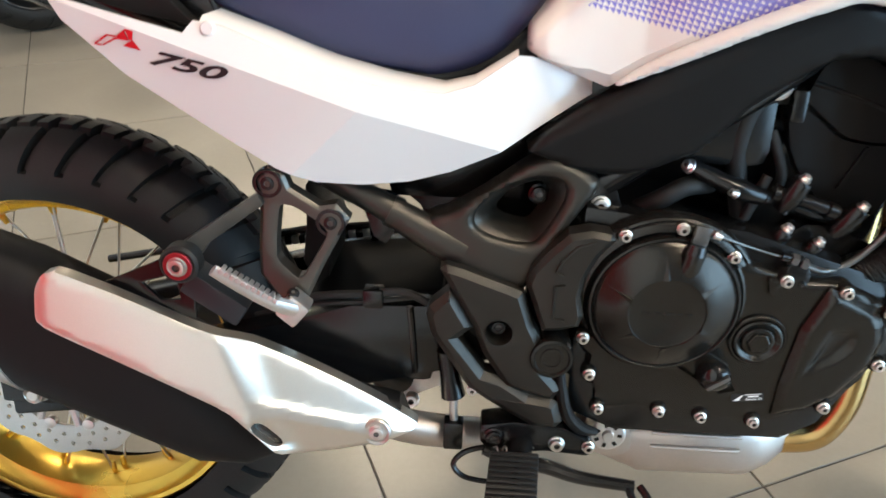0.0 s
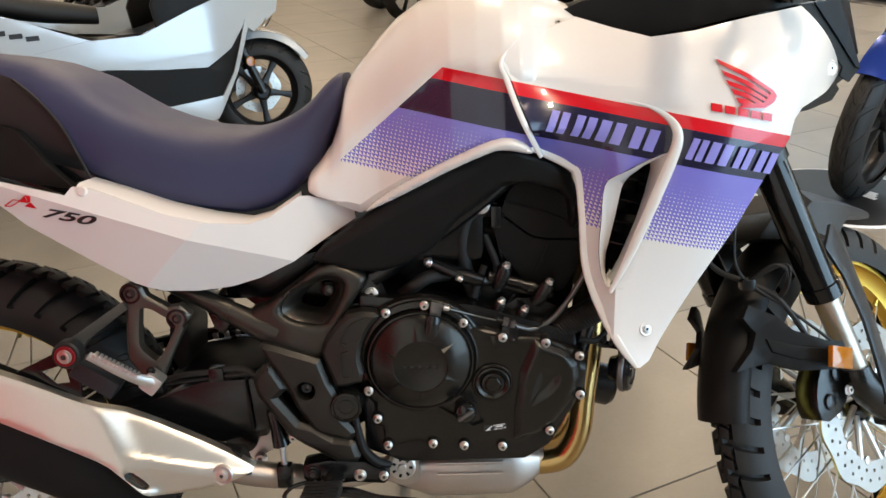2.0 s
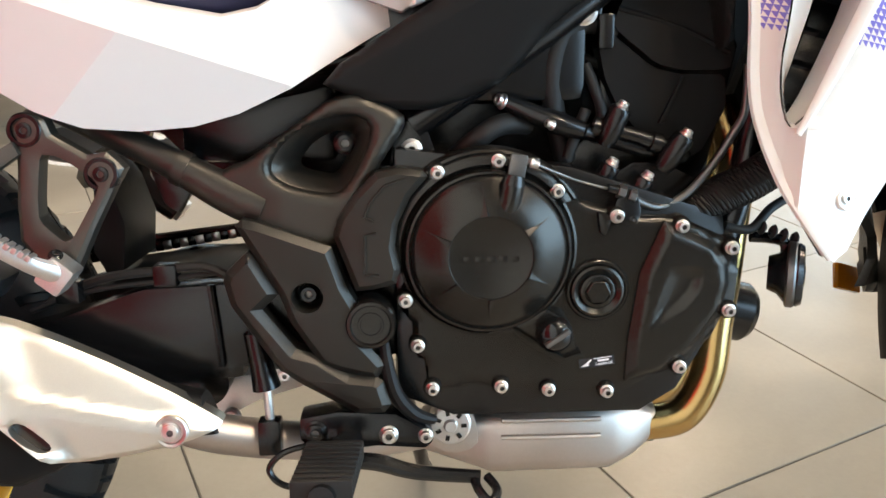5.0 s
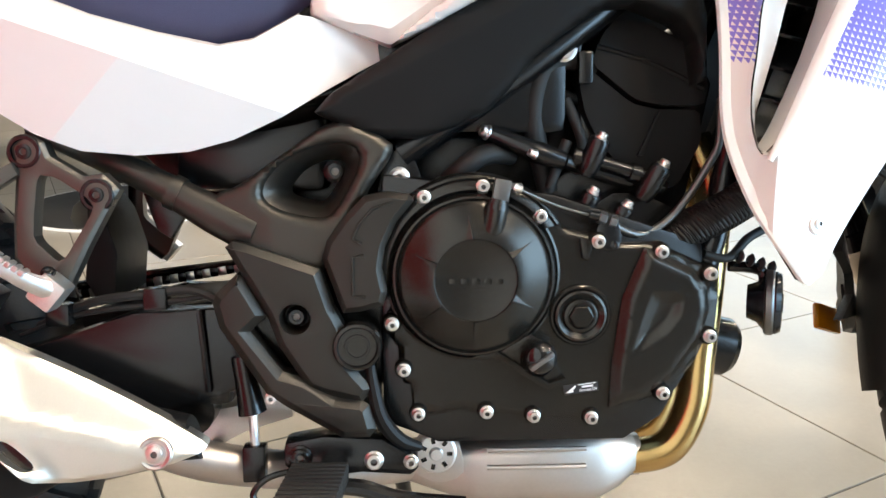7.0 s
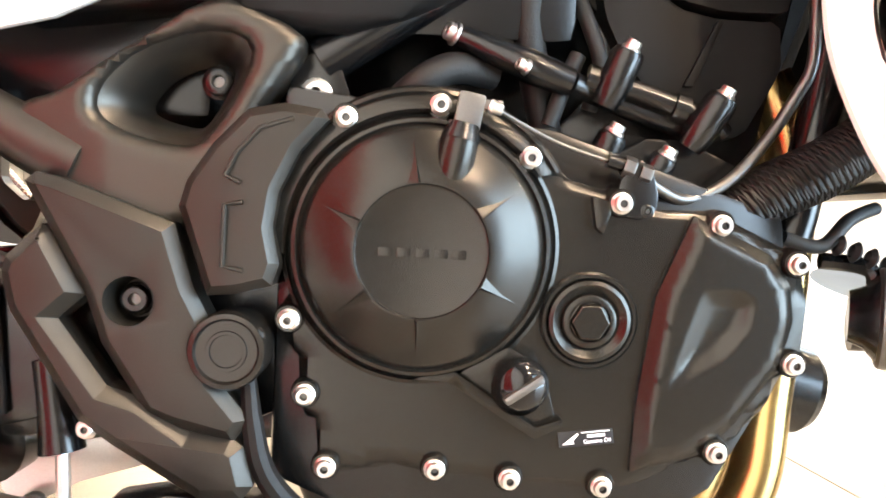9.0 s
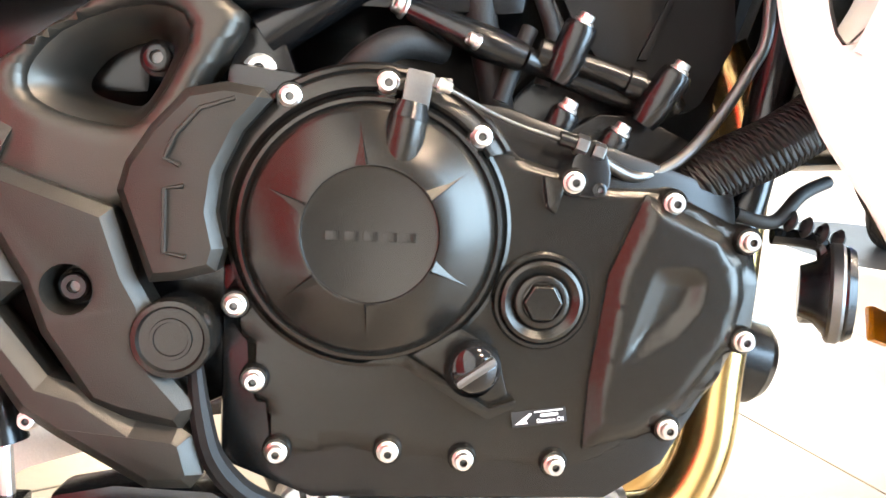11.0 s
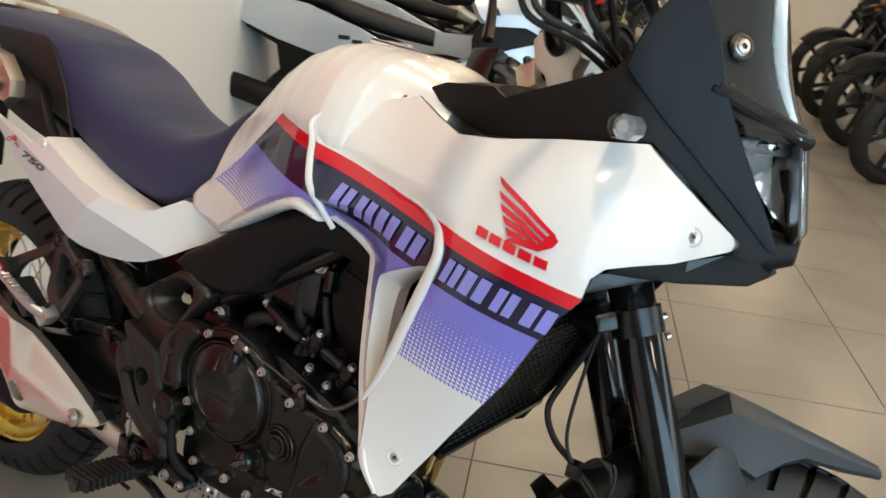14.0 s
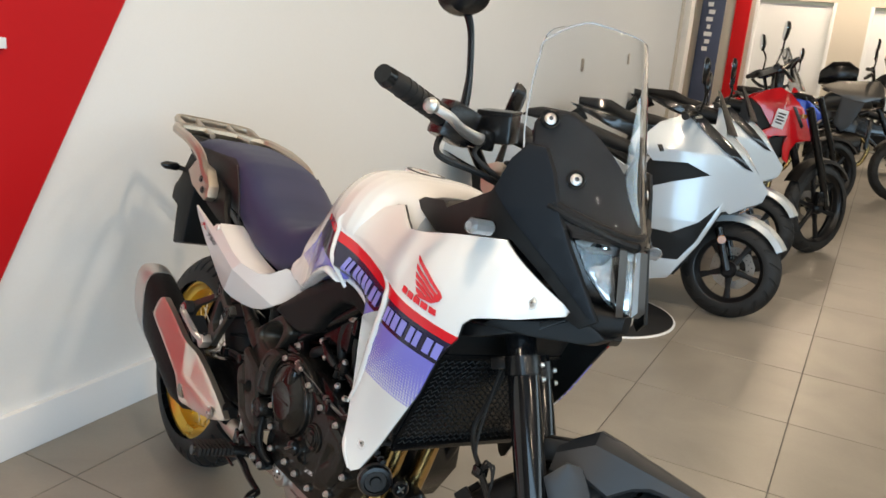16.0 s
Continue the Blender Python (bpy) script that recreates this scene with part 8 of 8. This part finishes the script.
    part("handlebar", tube([(0.98, -0.34, 1.02), (1.02, -0.18, 1.05), (1.04, 0, 1.04), (1.02, 0.18, 1.05), (0.98, 0.34, 1.02)], 0.014, 10, 5), M_BLACK, s)
    part("bar_cover", loft([oval_ring(0.94, 0, 1.03, 0.07, 0.03, 3), oval_ring(1.03, 0, 1.06, 0.13, 0.045, 3), oval_ring(1.12, 0, 1.05, 0.10, 0.04, 3)]), M_PLASTIC, s)
    for side in (1, -1):
        part("grip", tube([(0.975, -side * 0.36, 1.018), (0.99, -side * 0.25, 1.035)], 0.018, 12, 1), M_RUBBER, s)
        part("brake_lever", tube([(1.03, -side * 0.19, 1.04), (1.05, -side * 0.26, 1.03), (1.03, -side * 0.35, 1.02)], 0.006, 8, 4), M_STEEL, s)
    mirror_pair(s, 1.03, 1.05, 0.30)
    part("screen", loft([[(1.24 - 0.12 * t - 2.2 * y * y, y, 0.96 + 0.22 * t) for y in [-(0.15 - 0.06 * t) + (0.30 - 0.12 * t) * k / 8 for k in range(9)]] for t in (0, 0.5, 1)], closed=False, caps=False), M_SMOKE, s)
    part("exhaust", loft([oval_ring(-0.35, -0.2, 0.40, 0.05, 0.06, 2.5), oval_ring(-0.05, -0.2, 0.32, 0.055, 0.065, 2.5), oval_ring(0.12, -0.18, 0.27, 0.02, 0.02, 2)]), M_PLASTIC, s)
    part("stand", tube([(0.25, 0.12, 0.22), (0.22, 0.2, 0.015)], 0.012, 8, 1), M_BLACK, s)
    part("engine", loft([oval_ring(-0.05, 0.08, 0.27, 0.08, 0.08, 3), oval_ring(0.35, 0.08, 0.30, 0.09, 0.09, 3)]), M_BLACK, s)
    return s


def roadster(paint, label, m, wire=False, tall=1.0, screen_on=True, box=False, turn_deg=18, group="", disc_y=1, skins=(), bars=1.0, fender_paint=None, guards=False, tail_paint=None):
    """An upright motorcycle; x ahead from the rear axle."""
    s = thing("motorcycle", m, label, "motorcycle", group)
    RF, RR = 0.335, 0.325
    wb = 1.52
    fm = Matrix.Translation((wb, 0, 0)) @ Matrix.Rotation(radians(turn_deg), 4, "Z") @ Matrix.Translation((-wb, 0, 0))
    alloy("front_wheel", fm @ Matrix.Translation((wb, 0, RF)), RF, 0.058, 0.07, 0.262, s, 6, wire, M_GREYPAINT if wire else None, disc_y)
    alloy("rear_wheel", Matrix.Translation((0, 0, RR)), RR, 0.075, 0.075, 0.235, s, 6, wire)
    part("tank", loft([oval_ring(0.55, 0, 0.80 * tall, 0.07, 0.05, 2.4), oval_ring(0.68, 0, 0.90 * tall, 0.13, 0.10, 2.4), oval_ring(0.85, 0, 0.95 * tall, 0.18, 0.12, 2.4), oval_ring(1.02, 0, 0.95 * tall, 0.17, 0.11, 2.4), oval_ring(1.12, 0, 0.93 * tall, 0.10, 0.07, 2.4)]), paint, s)
    for side in (1, -1):
        if skins:
            for kind, skin_mat, outline, y0 in skins:
                part(kind, panel(outline, lambda x, z: y0 + 0.5 * max(0, x - 1.18) + 0.25 * max(0, z - 1.04), 0.02, (), 0.06, 0.005, side), skin_mat, s)
        else:
            part("shroud", panel([(0.85, 0.98 * tall), (1.02, 1.0 * tall), (1.22, 0.98 * tall), (1.38, 0.86 * tall), (1.30, 0.78 * tall), (1.22, 0.70 * tall), (1.12, 0.56 * tall), (1.06, 0.62 * tall), (1.05, 0.78 * tall), (0.92, 0.82 * tall)], lambda x, z: -0.22 + 0.5 * max(0, x - 1.15), 0.02, (), 0.07, 0.006, side), paint, s)
            part("shroud_inner", panel([(0.80, 0.84 * tall), (1.05, 0.80 * tall), (1.12, 0.66 * tall), (1.02, 0.58 * tall), (0.90, 0.70 * tall)], lambda x, z: -0.185, 0.02, (), 0.1, 0.006, side), M_PLASTIC, s)
        part("tail_panel", panel([(-0.32, 0.92 * tall), (0.10, 0.84 * tall), (0.50, 0.80 * tall), (0.55, 0.72 * tall), (0.30, 0.70 * tall), (0.0, 0.78 * tall)], lambda x, z: -0.12 + 0.1 * max(0, -x), 0.02, (), 0.1, 0.006, side), tail_paint or paint, s)
        part("fork", tube([(wb, -side * 0.10, RF), (wb - 0.14, -side * 0.10, 0.62), (wb - 0.36, -side * 0.10, 1.02)], [0.022, 0.028, 0.028], 14, 1), M_BLACK, s, "", fm)
        part("fork_slider", tube([(wb - 0.01, -side * 0.10, RF + 0.03), (wb - 0.12, -side * 0.10, 0.58)], 0.0235, 14, 1), M_STEEL, s, "", fm)
        part("caliper", block((wb - 0.13, -side * 0.095 - 0.02, RF + 0.02), (wb - 0.05, -side * 0.095 + 0.02, RF + 0.12), 0.01), M_BLACK, s, "", fm)
        part("side_frame", tube([(0.42, -side * 0.13, 0.48), (0.70, -side * 0.15, 0.72), (1.10, -side * 0.10, 0.88)], 0.025, 12, 5), M_BLACK, s)
        part("grip", tube([(1.00, -side * 0.42, 1.12 * tall * bars), (1.04, -side * 0.29, 1.13 * tall * bars)], 0.018, 12, 1), M_RUBBER, s)
        part("indicator", block((1.26, -side * 0.24 - 0.02, 0.95 * tall), (1.30, -side * 0.24 + 0.02, 0.98 * tall), 0.006), M_AMBER, s)
    part("seat", loft([oval_ring(-0.25, 0, 0.94 * tall, 0.08, 0.03, 3), oval_ring(0.0, 0, 0.92 * tall, 0.13, 0.05, 3), oval_ring(0.15, 0, 0.86 * tall, 0.14, 0.05, 3), oval_ring(0.45, 0, 0.81 * tall, 0.12, 0.05, 3), oval_ring(0.62, 0, 0.84 * tall, 0.06, 0.04, 3)]), M_SEATBLACK, s)
    part("engine", loft([oval_ring(0.55, 0, 0.48, 0.16, 0.14, 3.5), oval_ring(0.75, 0, 0.50, 0.19, 0.18, 3.5), oval_ring(0.98, 0, 0.52, 0.17, 0.17, 3.5), oval_ring(1.08, 0, 0.55, 0.13, 0.10, 3.5)]), M_ENGINE, s)
    part("cylinder", block((0.82, -0.13, 0.58), (1.02, 0.13, 0.86), 0.02), M_BLACK, s)
    part("radiator", block((1.12, -0.16, 0.50), (1.16, 0.16, 0.82), 0.01), M_BLACK, s)
    for y in (-0.06, 0.06):
        part("header_pipe", tube([(1.08, y, 0.62), (1.16, y, 0.52), (1.12, y, 0.36), (0.98, y, 0.27), (0.70, y, 0.26)], 0.021, 12, 6), M_HEADER, s)
    part("silencer", loft([oval_ring(-0.20, -0.20, 0.56, 0.05, 0.06, 2.4), oval_ring(0.15, -0.19, 0.44, 0.055, 0.065, 2.4), oval_ring(0.40, -0.16, 0.34, 0.03, 0.03, 2.2)]), M_STEEL, s)
    part("swingarm", plate([(-0.05, 0.36), (0.5, 0.48), (0.5, 0.40), (-0.05, 0.29)], -0.13, 0.13, 0.01), M_BLACK, s)
    part("tail_tray", tube([(-0.2, 0, 0.86 * tall), (-0.36, 0, 0.74 * tall), (-0.42, 0, 0.60 * tall)], [0.06, 0.045, 0.05], 10, 4, 1.3), M_PLASTIC, s)
    part("fender", loft([[(wb + (RF + 0.02 + d) * math.cos(a), y, RF + (RF + 0.02 + d) * math.sin(a)) for y, d in ((-0.07, -0.03), (-0.055, 0), (0, 0.012), (0.055, 0), (0.07, -0.03), (0.05, -0.008), (0, 0.004), (-0.05, -0.008))] for a in [radians(40 + 110 * k / 12) for k in range(13)]]), fender_paint or M_PLASTIC, s, "", fm)
    part("headlamp", loft([oval_ring(1.10, 0, 0.98 * tall, 0.12, 0.10, 2.6), oval_ring(1.26, 0, 0.96 * tall, 0.12, 0.09, 2.6), oval_ring(1.35, 0, 0.92 * tall, 0.07, 0.05, 2.4)]), M_BLACKPAINT, s)
    part("handlebar", tube([(1.00, -0.42, 1.12 * tall * bars), (1.06, -0.22, 1.14 * tall * bars), (1.10, -0.08, 1.06 * tall), (1.10, 0.08, 1.06 * tall), (1.06, 0.22, 1.14 * tall * bars), (1.00, 0.42, 1.12 * tall * bars)], 0.013, 10, 5), M_BLACK, s)
    mirror_pair(s, 1.05, 1.14 * tall * bars, 0.30, tall=0.17)
    if guards:
        for side in (1, -1):
            zb = 1.12 * tall * bars
            part("hand_guard", tube([(1.04, -side * 0.45, zb - 0.01), (1.12, -side * 0.43, zb + 0.06), (1.16, -side * 0.33, zb + 0.07), (1.15, -side * 0.24, zb + 0.01), (1.16, -side * 0.30, zb - 0.07), (1.10, -side * 0.42, zb - 0.06), (1.04, -side * 0.45, zb - 0.01)], 0.012, 8, 3), M_BLACK, s)
        part("bar_switches", block((1.04, -0.30, zb - 0.02), (1.10, 0.30, zb + 0.03), 0.012), M_BLACK, s)
        part("meter", block((1.10, -0.09, 1.10 * tall), (1.15, 0.09, zb + 0.02), 0.012), M_BLACK, s)
    if screen_on:
        part("screen", loft([[(1.32 - 0.16 * t - 2.0 * y * y, y, 1.02 * tall * bars + 0.30 * t) for y in [-(0.16 - 0.05 * t) + (0.32 - 0.10 * t) * k / 8 for k in range(9)]] for t in (0, 0.5, 1)], closed=False, caps=False), M_CLEAR, s)
    if box:
        part("tank_bag", loft([oval_ring(0.56, 0, 1.20, 0.10, 0.07, 3), oval_ring(0.66, 0, 1.25, 0.15, 0.12, 3), oval_ring(0.82, 0, 1.27, 0.15, 0.12, 3), oval_ring(0.93, 0, 1.24, 0.10, 0.08, 3)]), M_BLACK, s, "black tank bag")
    return s


def price_tag(m, label="white price tag hanging from a handlebar"):
    t = thing("price_tag", m, label, "tag", "price tags")
    part("card", block((-0.045, -0.001, -0.13), (0.045, 0.001, 0.0), 0.0005), M_TAG, t)
    for k in range(4):
        part("writing_bar", block((-0.03, -0.0022, -0.035 - 0.022 * k), (0.03 - 0.008 * (k % 2), -0.0012, -0.024 - 0.022 * k), 0), M_DECAL_BLACK, t)
    part("string", tube([(0, 0, 0), (0, 0.003, 0.05)], 0.001, 5, 1), M_TAG, t)
    return t


def stood(front_x, front_y, wheelbase, heading, lean=-7.0):
    """The pose of a machine whose front wheel stands at a spot."""
    h = radians(heading)
    return pose(front_x - wheelbase * math.cos(h), front_y - wheelbase * math.sin(h), 0, 0, 0, heading) @ pose(0, 0, 0, lean, 0, 0)


scooter(M_PEARL, "silver-white scooter with black flanks and alloy wheels", stood(-0.06, 2.95, 1.315, 33), "scooters along the wall")
scooter(M_PEARL, "second silver-white scooter parked behind the first", stood(-0.55, 3.92, 1.315, 33), "scooters along the wall")
RED_SKINS = [("shroud", M_REDPAINT, [(0.918, 1.066), (1.01, 1.125), (1.111, 1.155), (1.19, 1.115), (1.294, 1.02), (1.361, 0.881), (1.387, 0.808), (1.274, 0.785), (1.235, 0.72), (1.231, 0.63), (1.189, 0.657), (1.175, 0.75), (1.20, 0.825), (1.10, 0.815), (1.04, 0.757), (0.978, 0.82), (1.081, 0.876), (0.986, 1.011)], -0.22),
             ("tank_side", M_PLASTIC, [(0.80, 1.03), (0.915, 1.064), (0.982, 1.010), (1.076, 0.878), (0.979, 0.83), (0.87, 0.88)], -0.212),
             ("shroud_inner", M_PLASTIC, [(0.98, 0.82), (1.04, 0.76), (1.10, 0.80), (1.19, 0.82), (1.17, 0.66), (1.08, 0.56), (0.95, 0.64)], -0.19),
             ("side_vent", M_BLACK, [(1.205, 1.03), (1.235, 1.03), (1.315, 0.90), (1.295, 0.88)], -0.224)]
GREY_SKINS = [("shroud", M_GREYPAINT, [(0.593, 1.099), (0.772, 1.168), (1.14, 1.200), (1.24, 1.10), (1.255, 1.055), (1.047, 0.972), (0.904, 0.981), (0.78, 1.02)], -0.20),
              ("shroud_inner", M_GREYPLASTIC, [(0.82, 1.01), (0.904, 0.983), (1.047, 0.974), (1.00, 0.84), (0.94, 0.70), (0.874, 0.648), (0.784, 0.739)], -0.195),
              ("nose_panel", M_BLACKPAINT, [(1.091, 1.225), (1.16, 1.28), (1.228, 1.30), (1.30, 1.18), (1.344, 1.104), (1.262, 1.060), (1.15, 1.195)], -0.17)]
roadster(M_REDPAINT, "red upright motorcycle with black hand guards and a clear screen", stood(-0.66, 4.90, 1.52, 44), False, 1.0, True, turn_deg=38, group="motorcycles along the wall", skins=RED_SKINS, bars=1.13, guards=True, tail_paint=M_BLACKPAINT)
roadster(M_BLUEPAINT, "blue motorcycle set back between the red and the grey one", stood(-1.55, 6.76, 1.52, 38), False, 1.0, False, turn_deg=35, group="motorcycles along the wall", tail_paint=M_BLACKPAINT)
roadster(M_GREYPAINT, "dark grey adventure motorcycle with a black tank bag", stood(-1.47, 8.10, 1.52, 26), True, 1.06, True, True, group="motorcycles along the wall", skins=GREY_SKINS, bars=1.08)
scooter(M_BLACKPAINT, "gloss black scooter at the end of the row", stood(-2.02, 10.55, 1.315, 28), "scooters along the wall")
roadster(M_BLACKPAINT, "black motorcycle near the far wall", stood(-2.5, 12.1, 1.52, 24), False, 0.95, False, group="motorcycles along the wall")
roadster(M_BLUEPAINT, "blue motorcycle standing on a round black mat", stood(2.53, 2.0, 1.52, 204.4), False, 1.0, False, turn_deg=18, disc_y=-1, fender_paint=M_BLUEPAINT)
across = ((M_PEARL, "white and black adventure motorcycle in the opposite row", 1.27, 4.88, 1.05), (M_REDPAINT, "red and black motorcycle in the opposite row", 0.93, 5.85, 1.0), (M_GREYPAINT, "dark grey motorcycle in the opposite row", 0.60, 6.80, 1.0), (M_BLACKPAINT, "black motorcycle at the end of the opposite row", 0.30, 7.70, 0.97))
for paint, words, x, y, tall in across:
    roadster(paint, words, stood(x, y, 1.52, 208), False, tall, tall > 1.0, turn_deg=15, group="motorcycles in the opposite row", disc_y=-1)
M_MAT = mat("black_mat", (0.012, 0.012, 0.013), 0.5, grain=0.3, grain_size=200, stain=0.2)
for x, y, r in ((-0.386, 2.37, 0.37), (2.45, 1.98, 0.34)):
    disc = thing("floor_mat", pose(x, y, 0), "round black floor mat with a white rim", "mat", "round floor mats")
    part("disc", lathe([(0, 0.006), (r - 0.02, 0.006), (r - 0.012, 0.007)], (0, 0, 0), (0, 0, 1), 56), M_MAT, disc)
    part("rim", lathe([(r - 0.012, 0.007), (r - 0.004, 0.007), (r, 0.0)], (0, 0, 0), (0, 0, 1), 56), M_TRIM, disc, "white edge")
    for k in range(3):
        part("mark", block((-0.012, -0.09 + 0.03 * k, 0.0062), (0.012, 0.05 + 0.02 * k, 0.0072), 0.0, pose(0.08 + 0.03 * k, 0.02, 0, 0, 0, 30)), M_TRIM, disc, "white plain mark")
price_tag(Matrix.Translation((-0.30, 2.70, 0.98)) @ pose(0, 0, 0, 0, 0, 60))
price_tag(Matrix.Translation((-0.85, 4.55, 1.02)) @ pose(0, 0, 0, 0, 12, 60))
price_tag(Matrix.Translation((-1.45, 7.45, 1.08)) @ pose(0, 0, 0, 0, 0, 60))

# ---- floor tiles: the near ones one by one, the far ones joined ----
TILE, JOINT = 0.6048, 0.0035
T0 = Vector((1.1000, 1.5129, 0))
h = TILE / 2 - JOINT / 2
tile_bm = block((-h, -h, -0.006), (h, h, 0.0), 0.0012, seg=1)
tile_me = mesh_of("tile", tile_bm, M_TILE, False)
floor_ob = bpy.data.objects["floor"]
r_inv = RM.inverted()
near, far = [], []
t_local = r_inv @ T0
for i in range(-9, 16):
    for j in range(-14, 26):
        cu, cv = t_local.x + (i + 0.5) * TILE, t_local.y + (j + 0.5) * TILE
        if not (REC_U + 0.0 < cu < GLASS_U - 0.1 and NEAR_V + 0.3 < cv < FAR_V - 0.2) or (cu < WALL_U - 0.15 and cv < REC_V):
            continue
        (near if -0.8 < cu < 5.6 and -1.6 < cv < 11.5 and len(near) < 295 else far).append((cu, cv))
rng = random.Random(8)
for cu, cv in near:
    ob = new("tile", tile_me)
    ob.parent = floor_ob
    ob.matrix_basis = Matrix.Translation((cu, cv, rng.uniform(-0.0002, 0.0002))) @ pose(0, 0, 0, 0, 0, rng.choice((0, 90, 180, 270)))
bm = bmesh.new()
for cu, cv in far:
    block((cu - h, cv - h, -0.006), (cu + h, cv + h, 0.0), 0, bm=bm)
rest = new("tiles_beyond", mesh_of("tiles_beyond", bm, M_TILE, False))
rest.parent = floor_ob
tagged(rest, "further stoneware floor tiles", kind="stuff")
